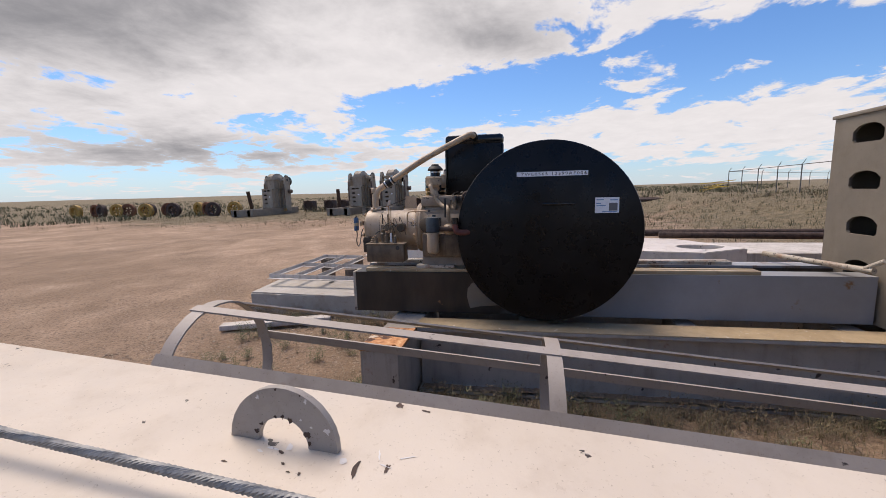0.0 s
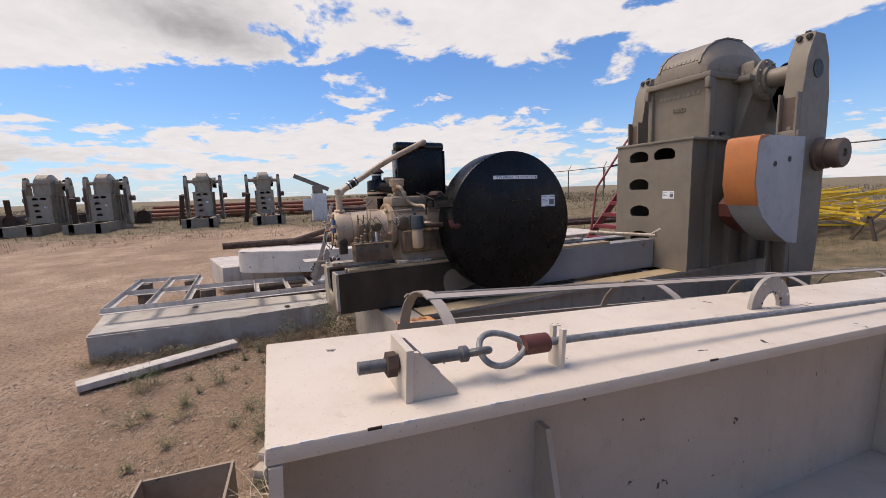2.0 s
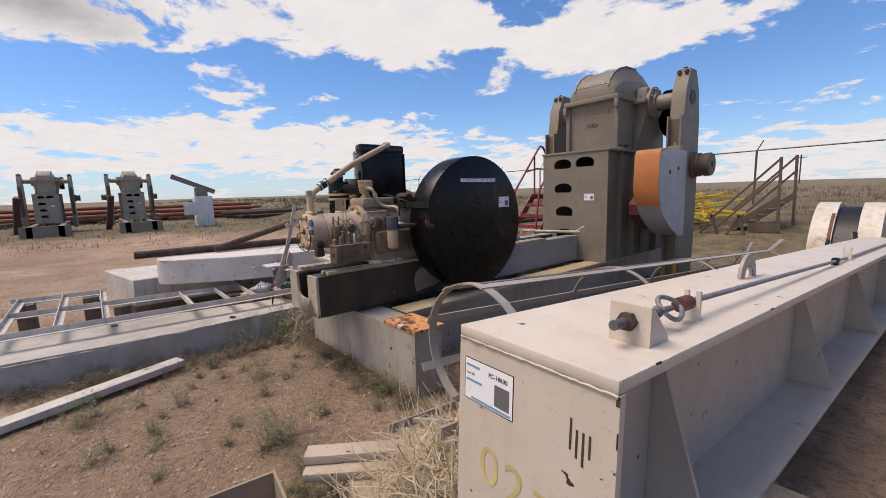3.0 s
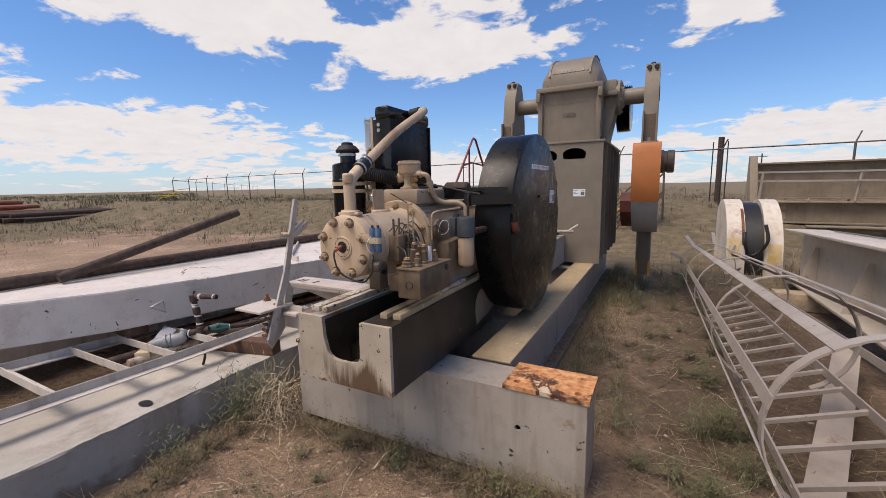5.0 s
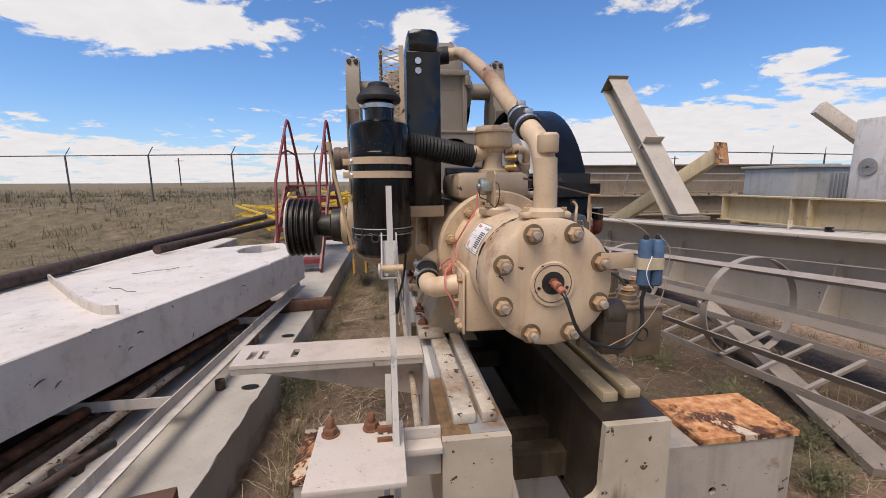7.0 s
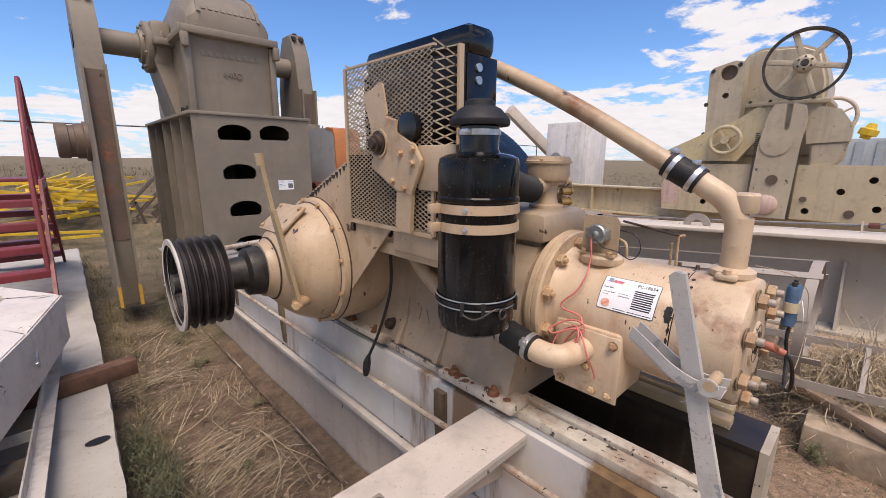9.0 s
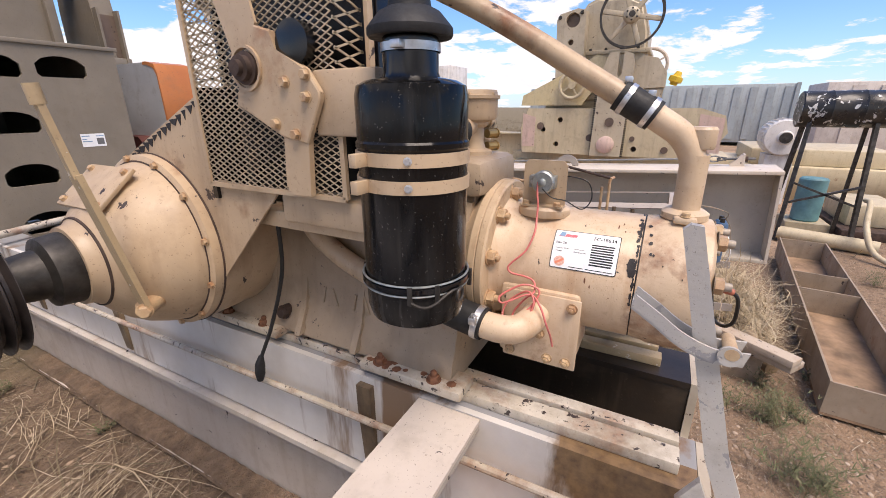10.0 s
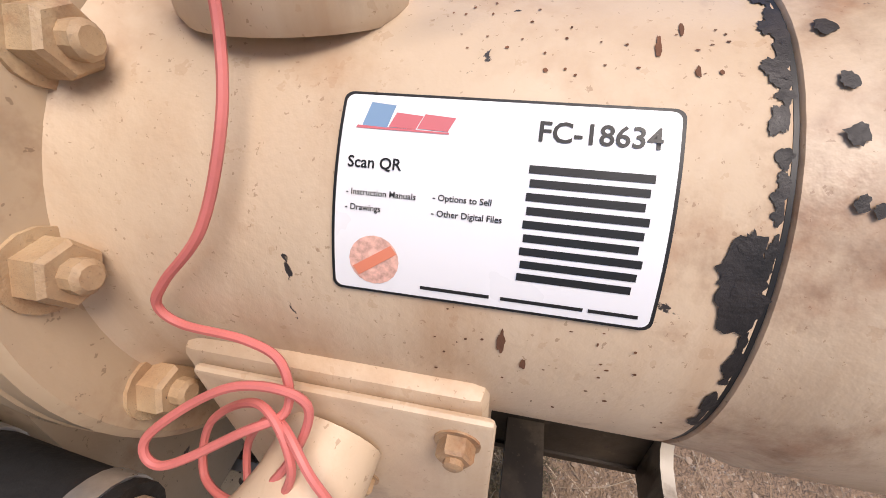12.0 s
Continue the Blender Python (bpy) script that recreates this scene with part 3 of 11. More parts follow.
# ---- ground ----
def terrain(x, y):
    r = math.hypot(x, y)
    z = 0.035 * noise.noise((x * 0.35, y * 0.35, 0.0)) + 0.012 * noise.noise((x * 1.7, y * 1.7, 3.0))
    # a low rise carries the fence
    u = min(1.0, max(0.0, (y - 8.3) / 6.2))
    v = 1.0 - min(1.0, max(0.0, (x - 3.0) / 6.0))
    z += 0.92 * u * u * (3 - 2 * u) * v * (1.0 + 0.18 * noise.noise((x * 0.45, y * 0.45, 9.0)))
    if r > 60:
        k = min(1.0, (r - 60) / 500)
        z += k * (0.6 + 4.0 * noise.noise((x * 0.0012, y * 0.0012, 7.0)) + 1.2 * noise.noise((x * 0.006, y * 0.006, 2.0)))
    return z


def build_ground():
    bm = B()
    rad = [0.0] + [0.25 * 1.105 ** i for i in range(97)]
    seg = 150
    rings = []
    for r in rad:
        if r == 0:
            rings.append([bm.verts.new((0.5, 0.5, terrain(0.5, 0.5)))])
        else:
            rings.append([bm.verts.new((0.5 + r * math.cos(a), 0.5 + r * math.sin(a), terrain(0.5 + r * math.cos(a), 0.5 + r * math.sin(a))))
                          for a in (2 * math.pi * i / seg for i in range(seg))])
    for i in range(seg):
        j = (i + 1) % seg
        bm.faces.new((rings[0][0], rings[1][i], rings[1][j]))
        for a, b in zip(rings[1:], rings[2:]):
            bm.faces.new((a[i], b[i], b[j], a[j]))
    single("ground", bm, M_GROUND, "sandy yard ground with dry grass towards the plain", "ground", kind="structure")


build_ground()

# ---- skid base, bed ----
AX, AZ = 0.01, 1.262            # cylinder axis
CY, CZ = 1.64, 1.262            # crank axis


def bed_paint():
    m, t, b = material("bed_paint_oil_stained")
    tc = t.nodes.new("ShaderNodeTexCoord")
    sep = t.nodes.new("ShaderNodeSeparateXYZ")
    t.links.new(tc.outputs["Object"], sep.inputs[0])
    grey = ramp(t, tex_noise(t, 2.2, 5, 0.6), [(0.3, (0.235, 0.23, 0.225)), (0.65, (0.30, 0.30, 0.305))])
    pale = ramp(t, tex_noise(t, 3.1, 6, 0.62, offset=25), [(0.3, (0.50, 0.465, 0.42)), (0.65, (0.64, 0.615, 0.58))])
    grey = mix(t, mth(t, "LESS_THAN", sep.outputs[0], -0.255), grey, pale)
    oil = ramp(t, tex_noise(t, 3.0, 6, 0.65, (1, 1, 0.35), 5), [(0.3, (0.014, 0.011, 0.009)), (0.7, (0.065, 0.046, 0.032))])
    near = mth(t, "MULTIPLY", mth(t, "SUBTRACT", 1.85, sep.outputs[1]), 1.6)
    right = mth(t, "MULTIPLY", mth(t, "SUBTRACT", sep.outputs[0], 0.02), 4.0)
    k = mth(t, "ADD", mth(t, "MINIMUM", near, mth(t, "ADD", right, 0.55)), mth(t, "MULTIPLY", mth(t, "SUBTRACT", tex_noise(t, 2.5, 6, 0.6, offset=3), 0.5), 1.7))
    c = mix(t, ramp(t, k, [(0.2, (0, 0, 0)), (0.75, (1, 1, 1))]), grey, oil)
    rs = ramp(t, tex_noise(t, 5, 7, 0.65, offset=12), [(0.66, (0, 0, 0)), (0.70, (1, 1, 1))])
    c = mix(t, rs, c, (0.21, 0.115, 0.055))
    dr = ramp(t, tex_noise(t, 2.4, 6, 0.65, (1.0, 1.6, 0.22), 18), [(0.53, (0, 0, 0)), (0.60, (0.9, 0.9, 0.9))])
    c = mix(t, mth(t, "MULTIPLY", dr, mth(t, "LESS_THAN", sep.outputs[0], 0.0)), c, (0.20, 0.115, 0.055))
    # broad brown oil run at the bed's end
    run = mth(t, "ADD", mth(t, "MULTIPLY", mth(t, "SUBTRACT", 0.36, sep.outputs[1]), 7.0), mth(t, "MULTIPLY", mth(t, "SUBTRACT", tex_noise(t, 5, 6, 0.6, (1.0, 1.8, 0.5), 33), 0.5), 2.4))
    runc = ramp(t, tex_noise(t, 30, 5, 0.65, offset=35), [(0.3, (0.085, 0.045, 0.02)), (0.6, (0.21, 0.125, 0.055))])
    c = mix(t, mth(t, "MULTIPLY", ramp(t, run, [(0.1, (0, 0, 0)), (0.5, (0.95, 0.95, 0.95))]), mth(t, "LESS_THAN", sep.outputs[0], -0.2)), c, runc)
    t.links.new(c, b.inputs["Base Color"])
    b.inputs["Roughness"].default_value = 0.42
    bump(t, b, tex_noise(t, 50, 4, 0.6), 0.2, 0.003)
    return m


M_BED = bed_paint()


def build_base():
    base = thing("skid_base", (0.2, 2.0, 0.0), "grey painted steel skid base with rusty end plates, on the ground", "skid base")
    bm = B()
    ibeam(bm, (-0.18, 0.66, 0.54), (-0.18, 6.35, 0.54), 0.24, 0.52, 0.022, 0.016)
    part("side_rail", bm, M_SIDERAIL, base, "pale grey rail with rusty yellow edges")
    bm = B()
    ibeam(bm, (0.57, 0.66, 0.54), (0.57, 6.35, 0.54), 0.24, 0.52, 0.022, 0.016)
    part("side_rail", bm, M_BASE, base, "rail with a tan sun-bleached top flange")
    bm = B()
    prism(bm, [(-0.72, 0.03), (1.155, 0.03), (1.155, 0.53), (-0.72, 0.53)], 0.378, 0.394, "y", holes=[circle(0.82, 0.33, 0.016, 12)])
    part("end_web", bm, M_BASE, base)
    for nm, x0, x1, y0, y1, z0, z1 in (("top_flange", -0.72, 1.155, 0.3945, 0.64, 0.515, 0.53), ("bottom_flange", -0.72, 1.155, 0.3945, 0.64, 0.03, 0.05),
                                       ("end_cap", 1.139, 1.155, 0.3945, 0.64, 0.05, 0.515), ("end_cap", -0.72, -0.704, 0.3945, 0.64, 0.05, 0.515),
                                       ("back_web", -0.70, 1.135, 0.628, 0.64, 0.05, 0.515)):
        bm = B()
        box(bm, x0, x1, y0, y1, z0, z1)
        part(nm, bm, M_BASE, base)
    for x0, x1 in ((0.74, 1.165), (-0.73, -0.36)):
        bm = B()
        hs = [circle(x0 + 0.06, 0.43, 0.018, 12), circle(x1 - 0.06, 0.43, 0.018, 12), circle(x1 - 0.06, 0.60, 0.018, 12), circle(x0 + 0.06, 0.60, 0.018, 12)]
        prism(bm, [(x0, 0.372), (x1, 0.372), (x1, 0.66), (x0, 0.66)], 0.533, 0.556, "z", holes=hs)
        part("end_plate", bm, M_RUSTPLATE, base, "flaking rusty plate with four bolt holes")
    for y in (1.5, 2.7, 3.8, 5.0, 6.2):
        bm = B()
        ibeam(bm, (-0.17, y, 0.515), (0.56, y, 0.515), 0.14, 0.47, 0.016, 0.012)
        part("cross_beam", bm, M_BASE, base)
    bm = B()
    box(bm, 0.45, 0.69, 0.64, 4.3, 0.5405, 0.549, 0.002)
    part("top_strip", bm, M_STRIP, base, "worn tan plate on the rail")
    return base


def build_foot_soil():
    rnd = random.Random(17)
    for x0, x1 in ((-0.31, -0.195), (0.585, 0.70)):
        bm = B()
        n = 190
        rows = []
        for i in range(n + 1):
            y = 0.68 + 5.6 * i / n
            h = 0.044 + 0.018 * max(0.0, noise.noise((y * 2.3, x0, 1.0)) + 0.25) + 0.010 * rnd.random()
            e = 0.012 * noise.noise((y * 4.1, x0, 5.0))
            rows.append([bm.verts.new((x0 + e, y, 0.030)), bm.verts.new((x0 + 0.018 + e, y, h)), bm.verts.new(((x0 + x1) / 2, y, h + 0.008 * rnd.random())), bm.verts.new((x1, y, h + 0.010))])
        for a, b in zip(rows, rows[1:]):
            for k in range(3):
                bm.faces.new((a[k], a[k + 1], b[k + 1], b[k]))
        single("blown_soil", bm, M_GROUND, "brown soil blown onto the skid rail's lower flange", "soil", kind="stuff")


def build_bed():
    bed = thing("engine_bed", (0.02, 1.9, 0.55), "oil-stained steel engine bed with U-shaped end, on the skid", "engine bed")
    u = [(-0.274, 0.556), (0.318, 0.556), (0.318, 0.905), (0.140, 0.905), (0.136, 0.80)]
    u += [(0.136 - 0.07 + 0.07 * math.cos(radians(a)), 0.735 + 0.05 * math.sin(radians(a)) - 0.0) for a in (-10, -35, -60, -90)]
    u += [(-0.082 + 0.07 - 0.07 * math.cos(radians(a)), 0.735 + 0.05 * math.sin(radians(a))) for a in (-90, -60, -35, -10)]
    u += [(-0.100, 0.80), (-0.105, 0.905), (-0.274, 0.905)]
    bm = B()
    prism(bm, u, 0.0, 0.022, "y")
    part("end_plate", bm, M_BEDEND, bed, "tan end plate with a rounded U cut-out and brown drips")
    for x0, x1, s in ((-0.274, -0.105, 1), (0.14, 0.318, -1)):
        xi = x0 if s > 0 else x1
        xo = x1 - 0.02 if s > 0 else x0 + 0.006
        for nm, a, b, z0, z1 in (("top_flange", x0, x1, 0.885, 0.905), ("bottom_flange", x0, x1, 0.556, 0.574),
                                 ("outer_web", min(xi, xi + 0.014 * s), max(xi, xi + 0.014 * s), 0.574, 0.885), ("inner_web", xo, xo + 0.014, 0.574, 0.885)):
            # inner webs: oily, and darkened in place of the hollow's shade
            skin = M_OILSHADE if nm == "inner_web" else M_BED
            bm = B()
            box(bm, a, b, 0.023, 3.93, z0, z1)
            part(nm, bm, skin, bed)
    for x0, x1, y0 in ((-0.238, -0.180, 0.062), (-0.164, -0.126, 0.062), (0.188, 0.232, 0.105), (0.258, 0.306, 0.115)):
        bm = B()
        box(bm, x0, x1, y0, 3.2, 0.9055, 0.935, 0.003)
        part("slide_rail", bm, M_RAIL if x0 < 0 else M_STRIP, bed)
    for y in (0.22, 0.36, 1.0, 2.2, 3.3):
        bm = B()
        box(bm, -0.12, 0.145, y, y + 0.07, 0.60, 0.68)
        part("tie_bar", bm, M_OILSHADE, bed)
    for y in (0.86, 2.3, 3.2):
        bm = B()
        prism(bm, [(-0.2745, 0.58), (-0.2745, 0.884), (-0.296, 0.884), (-0.296, 0.80), (-0.281, 0.58)], y, y + 0.05, "y")
        part("stiffener", bm, M_DIRTY, bed, "brown stained stiffener strip")
    # where a cover kept the oil off, the grey paint shows as a rounded patch
    bm = B()
    patch = [(1.03, 0.60), (1.005, 0.70), (1.012, 0.77), (1.045, 0.815), (1.10, 0.84), (1.16, 0.82), (1.22, 0.78), (1.30, 0.72), (1.36, 0.66), (1.25, 0.63), (1.12, 0.62)]
    prism(bm, patch, 0.3182, 0.3194, "x")
    part("clean_patch", bm, M_GREY, bed, "clean grey paint patch amid the oil")
    bm = B()
    rod(bm, (-0.315, 0.05, 0.795), (-0.315, 3.6, 0.745), 0.011, 10)
    part("pull_rod", bm, M_RAIL, bed, "long rust-flecked rod along the bed's side")
    return bed



def bed_end_paint():
    """Tan-grey paint with brown oil runs below the U and a rusty bare lower rim."""
    m, t, b = material("bed_end_paint")
    tc = t.nodes.new("ShaderNodeTexCoord")
    sep = t.nodes.new("ShaderNodeSeparateXYZ")
    t.links.new(tc.outputs["Object"], sep.inputs[0])
    c = ramp(t, tex_noise(t, 4, 6, 0.62), [(0.3, (0.36, 0.30, 0.225)), (0.65, (0.50, 0.435, 0.345))])
    runs = tex_noise(t, 6, 6, 0.6, (2.4, 2.4, 0.25), 7)
    under = mth(t, "SUBTRACT", 0.20, mth(t, "ABSOLUTE", mth(t, "SUBTRACT", sep.outputs[0], 0.03)))
    below = mth(t, "SUBTRACT", 0.73, sep.outputs[2])
    k = mth(t, "ADD", mth(t, "MULTIPLY", mth(t, "MINIMUM", under, below), 4.0), mth(t, "MULTIPLY", mth(t, "SUBTRACT", runs, 0.5), 2.4))
    wet = mth(t, "ADD", k, mth(t, "MULTIPLY", mth(t, "MINIMUM", mth(t, "SUBTRACT", sep.outputs[0], 0.04), mth(t, "SUBTRACT", 0.70, sep.outputs[2])), 5.0))
    c = mix(t, ramp(t, mth(t, "MAXIMUM", k, wet), [(0.10, (0, 0, 0)), (0.50, (0.92, 0.92, 0.92))]), c, (0.095, 0.052, 0.025))
    rim = mth(t, "ADD", mth(t, "MULTIPLY", mth(t, "SUBTRACT", 0.575, sep.outputs[2]), 14.0), mth(t, "MULTIPLY", mth(t, "SUBTRACT", tex_noise(t, 16, 6, 0.65, offset=3), 0.5), 3.0))
    c = mix(t, ramp(t, rim, [(0.2, (0, 0, 0)), (0.45, (1, 1, 1))]), c, (0.12, 0.045, 0.02))
    sp = mth(t, "GREATER_THAN", tex_noise(t, 34, 6, 0.62, offset=12), 0.66)
    c = mix(t, sp, c, (0.06, 0.035, 0.022))
    t.links.new(c, b.inputs["Base Color"])
    b.inputs["Roughness"].default_value = 0.42
    bump(t, b, tex_noise(t, 50, 5, 0.6), 0.25, 0.003)
    return m


M_BEDEND = bed_end_paint()
build_base()
build_foot_soil()
build_bed()


# ---- flywheel and its guard ----
def build_flywheel():
    g = thing("flywheel_guard", (0.45, CY, 0.6), "black round sheet-metal flywheel guard with stuck-on labels", "flywheel guard")
    m = Matrix.Translation((0.33, CY, CZ)) @ Matrix.Rotation(radians(90), 4, "Y")
    bm = B()
    R = 0.668
    lathe(bm, [(R - 0.004, 0.0), (R, 0.0), (R, 0.238), (R - 0.004, 0.246), (R - 0.012, 0.250), (0.0, 0.250)], m, 72, cap=False)
    lathe(bm, [(R - 0.004, 0.0), (R - 0.004, 0.240), (0.0, 0.246)], m, 72, cap=False)
    part("drum", bm, M_BLACKDUST, g)
    bm = B()
    box(bm, 0.5805, 0.5815, 1.418, 1.915, 1.672, 1.705)
    strip_ob = part("label_strip", bm, M_PAPER, g, "white strip label with a printed number")
    cu = bpy.data.curves.new("print", "FONT")
    cu.body, cu.size, cu.resolution_u, cu.space_character = "7WE0565 12399AF006", 0.030, 3, 1.25
    tmp = bpy.data.objects.new("tmp", cu)
    me = bpy.data.meshes.new_from_object(tmp)
    bpy.data.objects.remove(tmp)
    bm = B()
    bm.from_mesh(me)
    bpy.data.meshes.remove(me)
    wide = max(v.co.x for v in bm.verts)
    for v in bm.verts:
        v.co = (0.5820, 1.450 + v.co.x / wide * 0.455, 1.6785 + v.co.y)
    part("print", bm, M_INK, strip_ob, smooth=False)
    sticker_x(g, 0.5812, 1.966, 2.128, 1.402, 1.512)
    bm = B()
    box(bm, 0.58, 0.600, 1.60, 1.83, 1.463, 1.480, 0.004)
    part("handle", bm, M_BLACK, g, "black welded handle bar")
    bm = B()
    bar(bm, (0.30, 0.88, 1.47), (0.62, 0.98, 1.47), 0.01, 0.06)
    bar(bm, (0.24, 1.00, 1.44), (0.34, 1.05, 1.47), 0.05, 0.05)
    part("bracket", bm, M_BLACK, g)
    w = thing("flywheel", (0.40, CY, 0.66), "grey-white spoked cast flywheel inside the black guard", "flywheel")
    m = Matrix.Translation((0.30, CY, CZ)) @ Matrix.Rotation(radians(90), 4, "Y")
    bm = B()
    lathe(bm, [(0.50, 0.02), (0.595, 0.02), (0.60, 0.03), (0.60, 0.19), (0.595, 0.20), (0.50, 0.20), (0.49, 0.11), (0.50, 0.02)], m, 60, cap=False)
    part("rim", bm, M_WHEELWHITE, w)
    bm = B()
    lathe(bm, [(0.0, 0.0), (0.10, 0.0), (0.12, 0.03), (0.12, 0.19), (0.0, 0.19)], m, 24)
    part("hub", bm, M_WHEELWHITE, w)
    for i in range(6):
        a = radians(60 * i + 15)
        bm = B()
        bar(bm, (0.41, CY + 0.11 * math.cos(a), CZ + 0.11 * math.sin(a)), (0.41, CY + 0.51 * math.cos(a), CZ + 0.51 * math.sin(a)), 0.05, 0.10, 0.01, up=(1, 0, 0))
        part("spoke", bm, M_WHEELWHITE, w)


def sticker_x(parent, x, y0, y1, z0, z1, sx=1):
    """A small white asset label on a face that looks along x."""
    bm = B()
    box(bm, min(x, x + 0.001 * sx), max(x, x + 0.001 * sx), y0, y1, z0, z1)
    s = part("asset_label", bm, M_PAPER, parent, "white asset label with a square code block")
    h, w = z1 - z0, y1 - y0
    bm = B()
    xo = x + 0.0013 * sx
    box(bm, min(xo, xo + 0.0004 * sx), max(xo, xo + 0.0004 * sx), y0 + w * 0.58, y0 + w * 0.93, z0 + h * 0.14, z0 + h * 0.64)
    part("code_block", bm, M_CODE, s)
    for a, b, c in ((0.05, 0.35, 0.82), (0.62, 0.93, 0.80), (0.05, 0.25, 0.58), (0.05, 0.45, 0.44), (0.3, 0.92, 0.05)):
        bm = B()
        box(bm, min(xo, xo + 0.0004 * sx), max(xo, xo + 0.0004 * sx), y0 + w * a, y0 + w * b, z0 + h * c, z0 + h * (c + 0.06))
        part("print_line", bm, M_LOGOBLUE, s)


build_flywheel()

# ---- engine ----
def ring_y(y, bolts, r, a0, fn):
    for i in range(bolts):
        a = radians(a0 + 360 * i / bolts)
        fn((AX + r * math.cos(a), y, AZ + r * math.sin(a)), i)


MY = Matrix.Translation((AX, 0, AZ)) @ Matrix.Rotation(radians(-90), 4, "X")     # local z runs along +y


def build_engine():
    en = thing("gas_engine", (0.0, 0.9, 0.935), "tan single-cylinder gas engine with worn paint, bolted on its bed", "engine")
    # cylinder barrel with the groove where the paint has flaked
    bm = B()
    lathe(bm, [(0.10, 0.2095), (0.1555, 0.210), (0.157, 0.2125), (0.157, 0.450), (0.159, 0.50), (0.164, 0.532), (0.176, 0.551)], MY, 72)
    part("cylinder", bm, M_TAN_CYL, en, "tan cylinder barrel with flaking paint and rust runs")
    bm = B()
    lathe(bm, [(0.150, 0.2072), (0.1552, 0.2075), (0.1552, 0.2096), (0.150, 0.2100)], MY, 72, cap=False)
    part("head_gasket", bm, M_INK, en, "dark gasket line")
    bm = B()
    lathe(bm, [(0.10, 0.062), (0.148, 0.062), (0.160, 0.070), (0.163, 0.085), (0.163, 0.165), (0.159, 0.180), (0.157, 0.2062), (0.1555, 0.2072), (0.10, 0.2074)], MY, 72)
    lathe(bm, [(0.03, 0.056), (0.055, 0.056), (0.058, 0.063), (0.03, 0.064)], MY, 32)
    head = part("cylinder_head", bm, M_TAN_CYL, en, "round tan cylinder head")

    def head_bolt(p, i):
        bm = B()
        hexbolt(bm, p, (0, -1, 0), 0.0185, 0.020, 0, False)
        nut = part("head_nut", bm, M_BOLT, head)
        bm = B()
        rod(bm, p, (p[0], p[1] - 0.0025, p[2]), 0.0255, 20)
        part("washer", bm, M_DIRTY, nut)
        bm = B()
        lathe(bm, [(0.0098, 0.0), (0.0098, 0.012), (0.0085, 0.0145), (0.0, 0.0150)], Matrix.Translation((p[0], p[1] - 0.0202, p[2])) @ Matrix.Rotation(radians(90), 4, "X"), 12)
        part("stud", bm, M_STUD, nut, "bare steel stud end")
    ring_y(0.062, 8, 0.135, 22.5, head_bolt)
    bm = B()
    hexbolt(bm, (AX, 0.058, AZ + 0.005), (0, -1, 0), 0.013, 0.014)
    rod(bm, (AX, 0.045, AZ + 0.005), (AX, 0.012, AZ + 0.002), 0.009, 12)
    part("spark_plug", bm, M_RUST, head)
    # flange to the crankcase
    bm = B()
    lathe(bm, [(0.10, 0.549), (0.213, 0.550), (0.2185, 0.555), (0.2185, 0.571), (0.2165, 0.5725), (0.10, 0.5725)], MY, 72)
    fl = part("cylinder_flange", bm, M_TAN, en)

    def flange_bolt(p, i):
        bm = B()
        hexbolt(bm, p, (0, -1, 0), 0.0185, 0.021, 0.010)
        part("flange_bolt", bm, M_BOLT, fl)
    ring_y(0.5502, 10, 0.184, 20, flange_bolt)
    # crankcase
    bm = B()
    sec = [(-0.245, 0.937), (0.27, 0.937), (0.27, 0.985), (0.235, 1.05), (0.215, 1.20), (0.205, 1.30), (0.17, 1.375), (0.13, 1.40), (0.122, 1.455), (-0.120, 1.455), (-0.126, 1.40), (-0.155, 1.365), (-0.19, 1.30), (-0.20, 1.20), (-0.205, 1.06), (-0.245, 0.985)]
    prism(bm, sec, 0.618, 2.02, "y")
    bmesh.ops.bevel(bm, geom=[e for e in bm.edges if e.calc_length() > 0.8], offset=0.02, segments=2, affect="EDGES")
    part("crankcase", bm, M_SHADEDCASE, en, "tan crankcase with oily stains")
    bm = B()
    lathe(bm, [(0.10, 0.5735), (0.2165, 0.5735), (0.2195, 0.576), (0.2195, 0.592), (0.213, 0.600), (0.200, 0.612), (0.190, 0.632), (0.186, 0.66), (0.10, 0.67)], MY, 72)
    part("case_flange", bm, M_TAN, en)
    # cover in the darkened case paint, which carries the canister's shadow
    bm = B()
    box(bm, -0.138, 0.135, 0.585, 0.99, 1.449, 1.546, 0.026)
    part("top_cover", bm, M_SHADEDCASE, en, "rounded tan cover box")
    for y0, y1 in ((0.57, 0.90), (1.25, 1.60), (1.8, 2.05)):
        for x0, x1 in ((-0.285, -0.19), (0.20, 0.30)):
            bm = B()
            box(bm, x0, x1, y0, y1, 0.936, 0.965, 0.006)
            part("foot", bm, M_RAIL, en)
    for y in (0.66, 0.84, 1.33, 1.52):
        bm = B()
        hexbolt(bm, (-0.262, y, 0.965), (0, 0, 1), 0.017, 0.016, 0.014)
        part("foot_bolt", bm, M_RUST, en)
    # water box low on the cylinder's side
    bm = B()
    box(bm, -0.158, 0.02, 0.318, 0.515, 1.05, 1.245, 0.010)
    wb = part("water_box", bm, M_TAN_CYL, en, "tan side box with bolted cover")
    bm = B()
    box(bm, -0.1665, -0.159, 0.312, 0.50, 1.045, 1.238, 0.004)
    part("cover", bm, M_TAN_CYL, wb)
    for y, z in ((0.333, 1.215), (0.336, 1.065), (0.382, 1.065), (0.48, 1.065), (0.405, 1.13)):
        bm = B()
